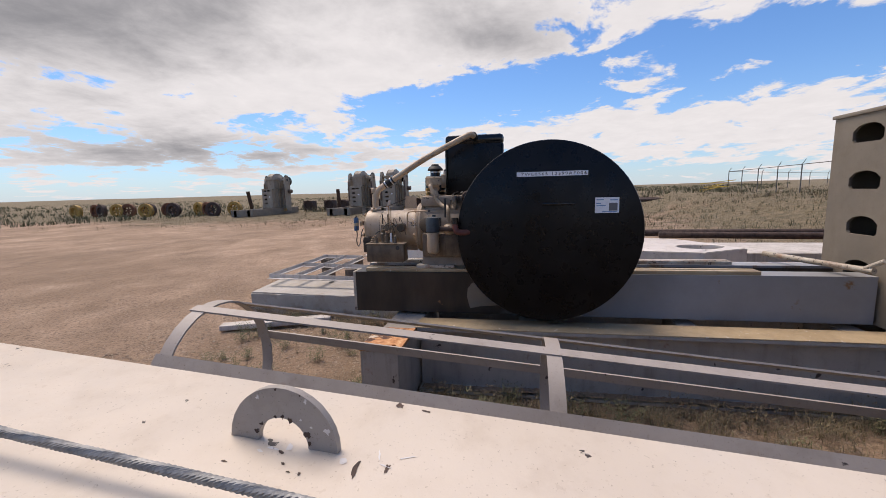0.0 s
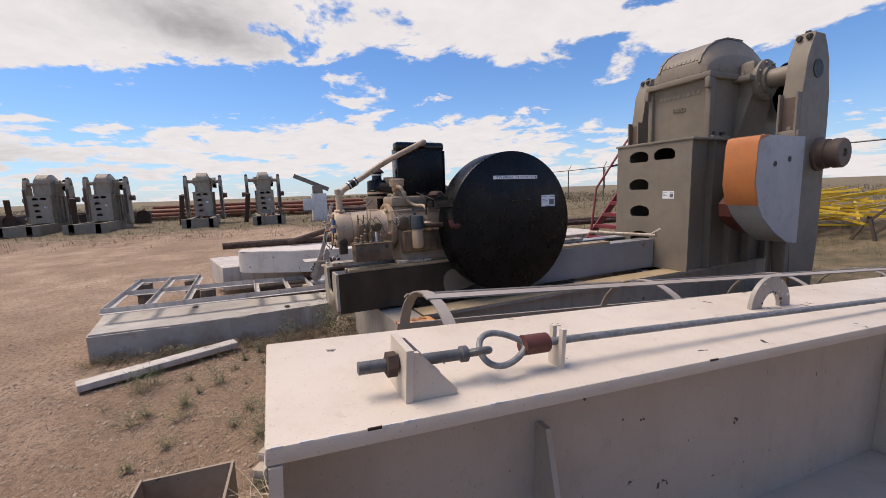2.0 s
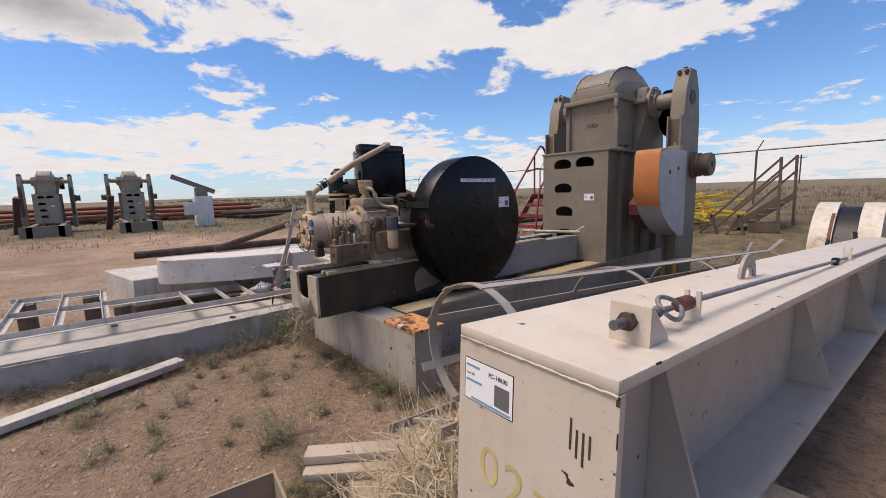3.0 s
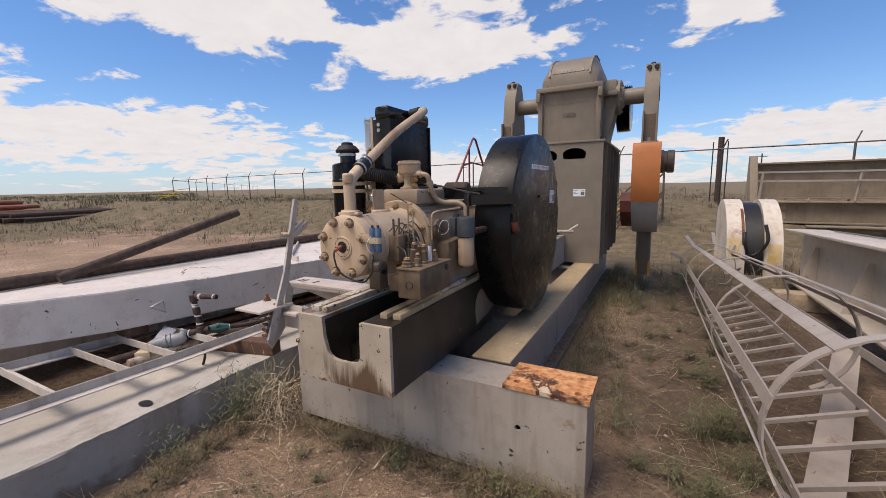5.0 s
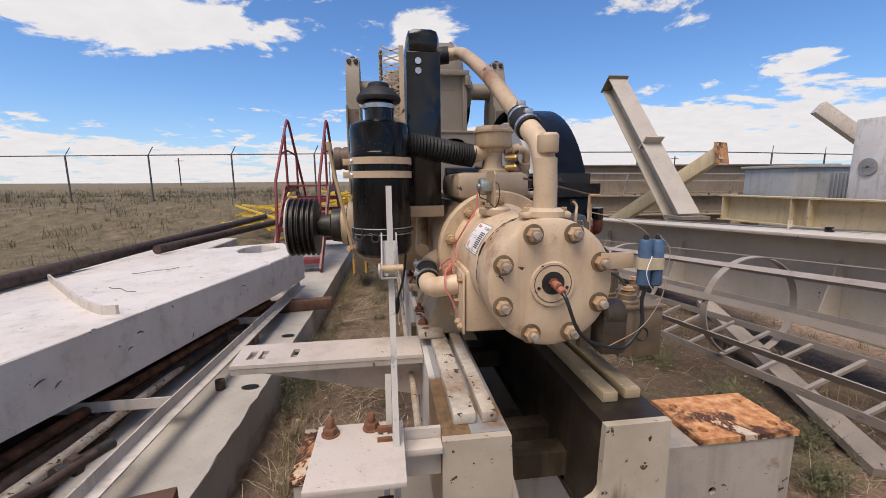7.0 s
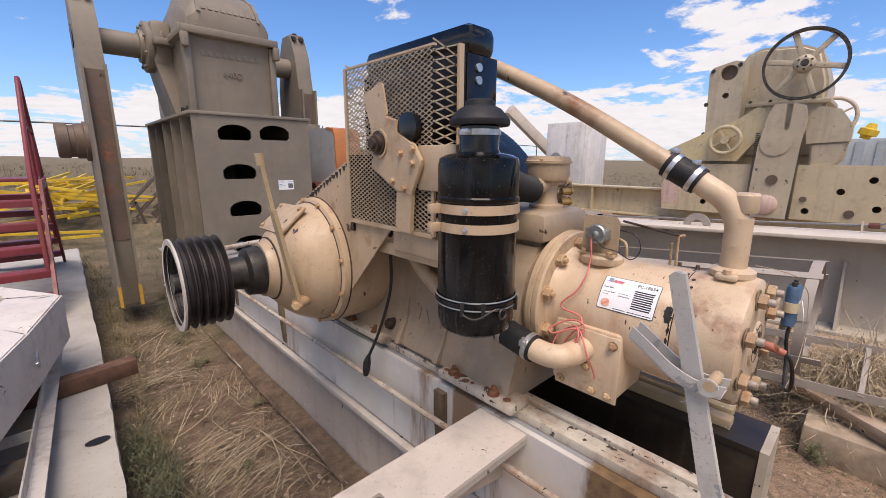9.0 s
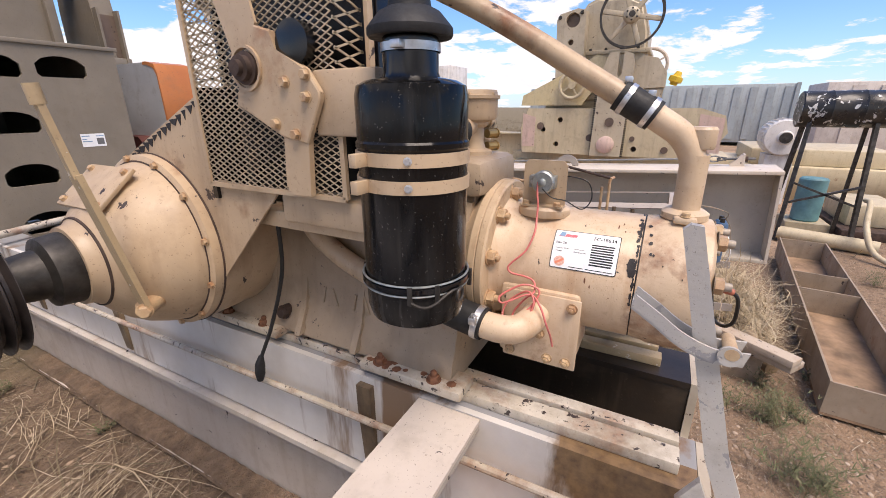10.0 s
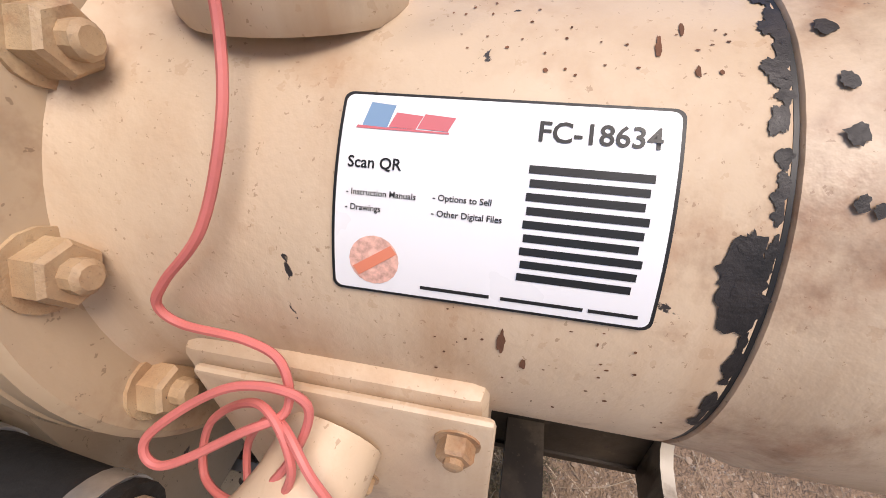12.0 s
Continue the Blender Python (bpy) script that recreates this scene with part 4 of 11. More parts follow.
        hexbolt(bm, (-0.166, y, z), (-1, 0, 0), 0.011, 0.012, 0.004)
        part("bolt", bm, M_BOLT, wb)
    # hose elbow from the water box
    bm = B()
    pts = spline([(-0.164, 0.417, 1.182), (-0.202, 0.423, 1.176), (-0.236, 0.444, 1.168), (-0.252, 0.482, 1.167), (-0.252, 0.54, 1.170)], 6)
    tube(bm, pts, 0.034, 20)
    part("elbow", bm, M_TAN_CYL, en)
    bm = B()
    tube(bm, [(-0.247, 0.632, 1.188), (-0.225, 0.69, 1.200), (-0.19, 0.73, 1.205)], [0.035, 0.038, 0.044], 18)
    part("hose_stub", bm, M_SHADEDCASE, en)
    bm = B()
    tube(bm, spline([(-0.252, 0.520, 1.169), (-0.250, 0.58, 1.178), (-0.247, 0.645, 1.190)], 5), 0.041, 20)
    hose = part("rubber_hose", bm, M_RUBBER, en, "short black rubber hose with clamps")
    for p, q in (((-0.252, 0.528, 1.170), (-0.2517, 0.543, 1.1725)), ((-0.248, 0.622, 1.186), (-0.2475, 0.637, 1.189))):
        bm = B()
        rod(bm, p, q, 0.0428, 28)
        box(bm, p[0] - 0.048, p[0] - 0.028, p[1] - 0.002, p[1] + 0.017, p[2] + 0.016, p[2] + 0.034, 0.002)
        hexbolt(bm, (p[0] - 0.038, p[1] + 0.007, p[2] + 0.034), (-0.3, 0, 1), 0.006, 0.008)
        part("clamp", bm, M_STEEL, hose)
    # riser and the long pipe up to the radiator
    bm = B()
    tube(bm, [(0.012, 0.130, 1.405), (0.012, 0.130, 1.50), (0.010, 0.131, 1.57)], [0.030, 0.0295, 0.029], 20)
    tube(bm, spline([(0.010, 0.131, 1.50), (0.009, 0.135, 1.56), (0.006, 0.165, 1.61), (0.001, 0.215, 1.645), (-0.002, 0.256, 1.672)], 6), 0.0285, 20)
    lathe(bm, [(0.024, 0), (0.0265, 0.004), (0.0265, 0.042), (0.022, 0.048)], Matrix.Translation((0.012, 0.122, 1.582)), 20)
    riser = part("riser_pipe", bm, M_TAN_CYL, en, "cast tan riser elbow")
    bm = B()
    lathe(bm, [(0.050, 0), (0.050, 0.014), (0.038, 0.022)], Matrix.Translation((0.012, 0.130, 1.424)), 24)
    box(bm, -0.052, 0.076, 0.106, 0.154, 1.420, 1.437, 0.007)
    part("flange", bm, M_TAN_CYL, riser)
    for x in (-0.038, 0.062):
        bm = B()
        hexbolt(bm, (x, 0.13, 1.437), (0, 0, 1), 0.010, 0.010)
        part("bolt", bm, M_BOLT, riser)
    bm = B()
    tube(bm, spline([(-0.001, 0.235, 1.657), (-0.006, 0.35, 1.725), (-0.02, 0.62, 1.885), (-0.035, 0.93, 2.035), (-0.055, 1.01, 2.07), (-0.095, 1.03, 2.068), (-0.15, 1.035, 2.06)], 6), 0.0262, 20)
    part("coolant_pipe", bm, M_TAN, en, "long slanting tan coolant pipe")
    bm = B()
    tube(bm, [(0.0, 0.225, 1.6515), (-0.0055, 0.305, 1.698)], 0.0345, 22)
    cp = part("coupling_hose", bm, M_RUBBER, en, "black rubber coupling with steel clamps")
    for k in (0.16, 0.80):
        p = Vector((0.0, 0.225, 1.6515)).lerp(Vector((-0.0055, 0.305, 1.698)), k)
        d = Vector((-0.0055, 0.08, 0.0465)).normalized()
        bm = B()
        rod(bm, p - d * 0.006, p + d * 0.006, 0.0365, 24)
        box(bm, p.x - 0.012, p.x + 0.012, p.y - 0.008, p.y + 0.008, p.z + 0.034, p.z + 0.048, 0.002)
        part("clamp", bm, M_STEEL, cp)
    bm = B()
    tube(bm, [(-0.10, 1.03, 2.067), (-0.17, 1.035, 2.06)], 0.036, 18)
    part("coupling_hose", bm, M_RUBBER, en)
    return en


M_BOLT = paint("tan_bolt_paint", (0.50, 0.36, 0.215), (0.36, 0.20, 0.10), rust=0.7, chips=0.1, rough=0.45, scale=6)
engine = build_engine()


# ---- air cleaner, radiator ----
def build_air_cleaner():
    x, y = -0.405, 0.618
    a = thing("air_cleaner", (x, y, 1.19), "glossy black canister air cleaner held by two tan straps", "air cleaner")
    T = Matrix.Translation((x, y, 0))
    bm = B()
    lathe(bm, [(0.098, 1.347), (0.103, 1.352), (0.104, 1.60), (0.107, 1.604), (0.107, 1.612), (0.104, 1.616), (0.104, 1.690), (0.100, 1.708), (0.085, 1.716), (0.055, 1.722)], T, 64)
    part("canister", bm, M_CANISTER, a)
    bm = B()
    lathe(bm, [(0.0, 1.252), (0.078, 1.254), (0.096, 1.266), (0.102, 1.288), (0.1035, 1.342), (0.1035, 1.348)], T, 64)
    cup = part("dust_cup", bm, M_CUP, a, "dusty black dust cup")
    bm = B()
    lathe(bm, [(0.104, 1.339), (0.111, 1.342), (0.111, 1.352), (0.104, 1.355)], T, 64, cap=False)
    part("band_clamp", bm, M_BLACK, cup)
    for z in (1.337, 1.357):
        bm = B()
        tube(bm, [(x + 0.1085 * math.cos(k), y + 0.1085 * math.sin(k), z) for k in (2 * math.pi * i / 64 for i in range(64))], 0.0022, 6, closed=True)
        part("clamp_wire", bm, M_ZINC, cup)
    for k in (-70, 205, 232):
        ca, sa = math.cos(radians(k)), math.sin(radians(k))
        bm = B()
        bar(bm, (x + 0.112 * ca, y + 0.112 * sa, 1.322), (x + 0.112 * ca, y + 0.112 * sa, 1.358), 0.008, 0.006)
        part("latch", bm, M_DARKSTEEL, cup)
    bm = B()
    tube(bm, spline([(x + 0.115 * math.cos(radians(k)), y + 0.115 * math.sin(radians(k)), 1.330 - 0.012 * math.sin(radians((k - 205) * 6))) for k in range(206, 262, 6)], 3), 0.0028, 6)
    tube(bm, [(x + 0.116 * math.cos(radians(258)) + 0.013 * math.cos(a), y + 0.116 * math.sin(radians(258)), 1.328 + 0.013 * math.sin(a)) for a in (2 * math.pi * i / 16 for i in range(16))], 0.0028, 6, closed=True)
    part("latch_wire", bm, M_DARKSTEEL, cup, "bent wire latch with a ring end")
    for z in (1.540, 1.586):
        bm = B()
        lathe(bm, [(0.1045, z - 0.0115), (0.108, z - 0.0115), (0.108, z + 0.0115), (0.1045, z + 0.0115)], T, 64, cap=False)
        box(bm, x - 0.135, x - 0.09, y + 0.03, y + 0.045, z - 0.0115, z + 0.0115, 0.001)
        box(bm, x - 0.03, x + 0.10, y + 0.10, y + 0.112, z - 0.0115, z + 0.0115, 0.001)
        st = part("strap", bm, M_TAN, a, "tan steel strap")
        bm = B()
        hexbolt(bm, (x - 0.096, y - 0.048, z), (-0.9, -0.4, 0), 0.006, 0.007)
        part("strap_bolt", bm, M_STEEL, st)
    bm = B()
    lathe(bm, [(0.056, 1.715), (0.050, 1.730), (0.050, 1.785), (0.046, 1.79)], T, 40)
    part("neck", bm, M_BLACK, a)
    bm = B()
    lathe(bm, [(0.0525, 1.763), (0.0535, 1.763), (0.0535, 1.777), (0.0525, 1.777)], T, 40, cap=False)
    box(bm, x - 0.066, x - 0.048, y - 0.02, y + 0.0, 1.764, 1.777, 0.002)
    part("hose_clamp", bm, M_STEEL, a)
    bm = B()
    lathe(bm, [(0.05, 1.788), (0.073, 1.786), (0.0755, 1.790), (0.0755, 1.800), (0.071, 1.806), (0.053, 1.826), (0.038, 1.833), (0.036, 1.845), (0.030, 1.849), (0.0, 1.850)], T, 48)
    part("rain_cap", bm, M_RUBBER, a, "matt black mushroom rain cap")
    # corrugated intake hose
    h = thing("intake_hose", (-0.2, 0.66, 1.60), "black corrugated rubber intake hose", "hose")
    bm = B()
    c = spline([(-0.33, 0.64, 1.650), (-0.24, 0.655, 1.640), (-0.14, 0.68, 1.622), (-0.06, 0.695, 1.610)], 16)
    tube(bm, c, [0.038 if i % 2 else 0.044 for i in range(len(c))], 20)
    part("bellows", bm, M_RUBBER, h)


def mesh_guard(bm, x, y0, y1, z0, z1, cell=0.0275, t=0.0021):
    """Expanded metal: crossing slanted strands."""
    n = int((y1 - y0 + 2 * (z1 - z0)) / cell) + 1
    for s in (1, -1):
        for i in range(-n, n):
            c = y0 + i * cell
            # line y = c + 1.9 * s * (z - z0)
            k = 1.9 * s
            ya, yb = c, c + k * (z1 - z0)
            lo, hi = (ya, yb) if ya < yb else (yb, ya)
            if hi < y0 or lo > y1:
                continue
            def clip(yv):
                return z0 + (yv - c) / k
            z_a, z_b = sorted((clip(y0), clip(y1)))
            z_a, z_b = max(z_a, z0), min(z_b, z1)
            if z_b - z_a < 0.006:
                continue
            bar(bm, (x, c + k * (z_a - z0), z_a), (x + 0.001 * s, c + k * (z_b - z0), z_b), t, t * 1.4, up=(1, 0, 0))


def build_radiator():
    r = thing("radiator", (-0.23, 1.02, 1.4), "black radiator behind a tan expanded-metal fan guard", "radiator")
    bm = B()
    box(bm, -0.292, -0.180, 0.775, 1.285, 1.42, 2.055, 0.012)
    part("core", bm, M_BLACKDUST, r)
    bm = B()
    box(bm, -0.297, -0.172, 0.762, 1.298, 1.995, 2.088, 0.030)
    part("top_tank", bm, M_BLACK, r)
    for y0, y1 in ((0.762, 0.776), (1.284, 1.298)):
        bm = B()
        box(bm, -0.30, -0.170, y0, y1, 1.42, 2.0, 0.003)
        part("side_frame", bm, M_BLACK, r)
    bm = B()
    for z in (1.93, 1.965):
        rod(bm, (-0.255, 0.7625, z), (-0.255, 0.756, z), 0.012, 16)
    part("slot_plate", bm, M_STEEL, r)
    bm = B()
    mesh_guard(bm, -0.40, 0.80, 1.255, 1.485, 2.005)
    part("fan_guard_mesh", bm, M_MESH, r, "tan expanded-metal mesh", smooth=False)
    bm = B()
    for p, q in (((-0.40, 0.795, 1.48), (-0.40, 1.26, 1.48)), ((-0.40, 1.26, 1.48), (-0.40, 1.26, 2.01)), ((-0.40, 0.795, 1.48), (-0.40, 0.795, 1.68))):
        bar(bm, p, q, 0.012, 0.010, up=(1, 0, 0))
    bar(bm, (-0.395, 0.795, 2.01), (-0.395, 1.26, 2.01), 0.006, 0.012, up=(1, 0, 0))
    bar(bm, (-0.318, 0.772, 1.48), (-0.318, 0.772, 2.02), 0.010, 0.018, up=(1, 0, 0))
    part("guard_frame", bm, M_TAN, r)
    # side returns of the mesh cage
    for y, x1, zmin in ((1.258, -0.30, 0.0), (0.797, -0.31, 1.70)):
        bm = B()
        for i in range(20):
            z = 1.49 + i * 0.0265
            if z > zmin:
                bar(bm, (-0.40, y, z), (x1, y, z + 0.03), 0.003, 0.004)
                bar(bm, (-0.40, y, z + 0.03), (x1, y, z), 0.003, 0.004)
        part("guard_side_mesh", bm, M_MESH, r, smooth=False)
    # fan drive bracket, standing proud of the mesh
    bm = B()
    prism(bm, [(0.981, 1.833), (0.935, 1.820), (0.929, 1.784), (0.848, 1.746), (0.817, 1.702), (0.817, 1.687), (0.862, 1.599), (0.934, 1.611), (1.068, 1.678), (1.046, 1.723), (1.050, 1.767), (1.010, 1.788)], -0.432, -0.416, "x")
    bmesh.ops.bevel(bm, geom=[e for e in bm.edges if abs(e.verts[0].co.x - e.verts[1].co.x) < 1e-5], offset=0.003, segments=1, affect="EDGES")
    br = part("fan_bracket", bm, M_TAN, r, "tan cast fan bracket with bolts")
    bm = B()
    prism(bm, [(0.862, 1.606), (0.934, 1.611), (0.944, 1.505), (0.932, 1.485), (0.872, 1.485)], -0.428, -0.414, "x")
    part("bracket_leg", bm, M_TAN, br)
    bm = B()
    box(bm, -0.415, -0.31, 0.690, 0.850, 1.615, 1.744, 0.006)
    part("bracket_box", bm, M_TAN, br)
    for y, z in ((0.907, 1.722), (0.848, 1.734), (0.851, 1.692), (0.947, 1.639), (0.891, 1.618)):
        bm = B()
        hexbolt(bm, (-0.432, y, z), (-1, 0, 0), 0.0105, 0.012)
        part("bolt", bm, M_BOLT, br)
    H = Matrix.Translation((-0.431, 1.016, 1.752)) @ Matrix.Rotation(radians(-90), 4, "Y")
    bm = B()
    lathe(bm, [(0.034, 0.0), (0.034, 0.008), (0.026, 0.009), (0.026, 0.022), (0.016, 0.023), (0.016, 0.034), (0.0, 0.036)], H, 24)
    part("fan_hub", bm, M_DARKRUST, br, "rusty hub with a greasy nut")
    bm = B()
    lathe(bm, [(0.040, -0.002), (0.046, -0.002), (0.046, 0.007), (0.040, 0.007), (0.040, -0.002)], H, 28, cap=False)
    part("hub_ring", bm, M_TAN, br)
    bm = B()
    prism(bm, [(1.107, 1.896), (1.098, 1.911), (1.016, 1.936), (1.004, 1.930), (0.984, 1.839), (1.006, 1.800), (1.069, 1.788)], -0.424, -0.4175, "x")
    part("fan_blade", bm, M_TAN, br, "tan fan blade")
    bm = B()
    lathe(bm, [(0.052, 0.0), (0.060, 0.004), (0.060, 0.022), (0.044, 0.026), (0.044, 0.055), (0.020, 0.058), (0.0, 0.058)], Matrix.Translation((-0.370, 0.886, 1.795)) @ Matrix.Rotation(radians(-90), 4, "Y"), 28)
    part("drive_hub", bm, M_BLACK, br, "greasy black fan drive hub")
    # support under the radiator and the slanted sheet guard
    bm = B()
    box(bm, -0.37, -0.16, 0.76, 1.30, 1.375, 1.42, 0.004)
    box(bm, -0.385, -0.30, 0.66, 1.02, 1.40, 1.47, 0.008)
    part("support", bm, M_TAN, r)
    bm = B()
    prism(bm, [(1.285, 1.70), (1.255, 1.49), (1.02, 1.475), (1.33, 1.16), (1.72, 1.10), (1.70, 1.52)], -0.39, -0.384, "x")
    part("sheet_guard", bm, M_TAN, r, "tan sheet-metal belt guard with a jagged edge")
    rj = random.Random(3)
    for i in range(16):
        k = i / 15
        y, z = 1.29 + 0.40 * k, 1.695 - 0.17 * k
        w = rj.uniform(0.010, 0.022)
        bm = B()
        prism(bm, [(y - w, z - 0.004), (y - w * 0.3, z - rj.uniform(0.014, 0.034)), (y + w * 0.4, z - rj.uniform(0.010, 0.024)), (y + w, z - 0.008)], -0.3915, -0.3902, "x")
        part("flaked_edge", bm, M_CHIP, r)
    bm = B()
    box(bm, -0.40, -0.30, 1.245, 1.262, 1.44, 1.72)
    part("guard_edge", bm, M_BLACK, r)


M_MESH = plain("tan_mesh", (0.47, 0.385, 0.275), 0.5, 0.2, 0.3, 30, 0.1)
build_air_cleaner()
build_radiator()


# ---- clutch, pulley, levers ----
def build_clutch():
    c = thing("clutch", (-0.5, CY - 0.08, 0.98), "tan bell-shaped clutch housing with a black worn output shaft", "clutch")
    cy, cz = 1.56, 1.27
    m = Matrix.Translation((-0.385, cy, cz)) @ Matrix.Rotation(radians(-90), 4, "Y")
    bm = B()
    lathe(bm, [(0.10, -0.20), (0.275, -0.20), (0.275, 0.0), (0.272, 0.035), (0.262, 0.04), (0.252, 0.043), (0.249, 0.060), (0.240, 0.090), (0.222, 0.128), (0.195, 0.165), (0.158, 0.200), (0.126, 0.225), (0.112, 0.240), (0.108, 0.262), (0.0, 0.262)], m, 64)
    bell = part("bell_housing", bm, M_TAN, c)
    bm = B()
    lathe(bm, [(0.2535, 0.0405), (0.2575, 0.0395), (0.2575, 0.0425), (0.2535, 0.0435)], m, 64, cap=False)
    part("rim_seam", bm, M_DARKRUST, bell, "dark rusty seam")
    bm = B()
    lathe(bm, [(0.2745, 0.004), (0.2768, 0.004), (0.2768, 0.010), (0.2745, 0.010)], m, 64, cap=False)
    part("flange_seam", bm, M_DARKRUST, bell)
    bm = B()
    lathe(bm, [(0.1245, 0.224), (0.129, 0.2235), (0.1275, 0.2285), (0.1235, 0.229)], m, 40, cap=False)
    part("nose_seam", bm, M_DARKRUST, bell)
    for i in range(12):
        a = radians(30 * i + 10)
        bm = B()
        hexbolt(bm, m @ Vector((0.263 * math.cos(a), 0.263 * math.sin(a), 0.040)), (-1, 0, 0), 0.010, 0.010)
        part("rim_bolt", bm, M_BOLT, bell)
    bm = B()
    lathe(bm, [(0.095, 0.255), (0.098, 0.265), (0.092, 0.315), (0.066, 0.325), (0.058, 0.385), (0.035, 0.388), (0.035, 0.56)], m, 32)
    part("shaft_nose", bm, M_DARKSTEEL, c, "black chipped shaft housing")
    bm = B()
    box(bm, -0.072, 0.072, -0.105, 0.115, 0.0, 0.012, 0.003, pose(-0.535, cy, 1.462, 0, -42, 0))
    box(bm, -0.060, 0.060, -0.085, 0.095, -0.045, 0.0, 0.004, pose(-0.535, cy, 1.462, 0, -42, 0))
    pl = part("inspection_plate", bm, M_TAN, c, "tilted tan inspection cover")
    for dx, dy in ((-0.055, -0.085), (0.055, -0.085), (-0.055, 0.09), (0.055, 0.09)):
        q = pose(-0.535, cy, 1.462, 0, -42, 0) @ Vector((dx, dy, 0.012))
        bm = B()
        hexbolt(bm, q, pose(0, 0, 0, 0, -42, 0) @ Vector((0, 0, 1)), 0.009, 0.009)
        part("cover_bolt", bm, M_BOLT, pl)
    bm = B()
    bar(bm, (-0.676, 1.369, 1.69), (-0.650, 1.366, 1.52), 0.026, 0.014)
    bar(bm, (-0.650, 1.366, 1.53), (-0.578, 1.366, 1.15), 0.036, 0.014)
    rod(bm, (-0.675, 1.369, 1.68), (-0.679, 1.369, 1.722), 0.015, 12)
    lv = part("clutch_lever", bm, M_STRIP, c, "bent flat clutch lever")
    bm = B()
    rod(bm, (-0.585, 1.372, 1.16), (-0.50, 1.42, 1.16), 0.024, 14)
    hexbolt(bm, (-0.590, 1.358, 1.16), (-0.6, -0.8, 0), 0.017, 0.016)
    part("lever_pivot", bm, M_BOLT, lv)
    p = thing("vee_belt_pulley", (-0.85, cy, 1.10), "dark five-groove belt pulley on the clutch shaft", "pulley")
    m2 = Matrix.Translation((-0.785, cy + 0.012, cz - 0.008)) @ Matrix.Rotation(radians(-90), 4, "Y")
    prof = [(0.05, 0.0), (0.135, 0.0), (0.165, 0.004)]
    for i in range(5):
        h = 0.006 + i * 0.028
        prof += [(0.165, h), (0.140, h + 0.009), (0.140, h + 0.016), (0.165, h + 0.024)]
    prof += [(0.165, 0.150), (0.150, 0.152), (0.145, 0.10), (0.05, 0.09)]
    bm = B()
    lathe(bm, prof, m2, 56, cap=False)
    lathe(bm, [(0.0, 0.03), (0.055, 0.03), (0.055, 0.12), (0.0, 0.122)], m2, 20)
    part("grooved_rim", bm, M_PULLEY, p)
    bm = B()
    lathe(bm, [(0.145, 0.144), (0.166, 0.150), (0.166, 0.157), (0.145, 0.157)], m2, 56, cap=False)
    part("rim_edge", bm, M_WEATHER, p, "pale worn rim edge")
    bm = B()
    lathe(bm, [(0.057, 0.0925), (0.142, 0.1025), (0.142, 0.1055), (0.057, 0.0955)], m2, 48, cap=False)
    part("pulley_web", bm, M_PALEBLUE, p, "pale blue inner web")


M_PULLEY = plain("dark_worn_iron", (0.035, 0.028, 0.026), 0.45, 0.3, 0.5, 14, 0.2)
build_clutch()

# ---- pedestal, gear reducer, cranks ----
def arch(x0, x1, z0, z1):
    r = 0.25 * (z1 - z0)
    out = [(x0 + 0.02, z0), (x1 - 0.02, z0), (x1, z0 + 0.02), (x1, z1 - r * 1.6)]
    for i in range(1, 7):
        k = i / 7
        out.append((x1 + (x0 - x1) * k, z1 - r * 1.6 + r * 1.6 * math.sin(math.pi * k) ** 0.55))
    out += [(x0, z1 - r * 1.6), (x0, z0 + 0.02)]
    return out


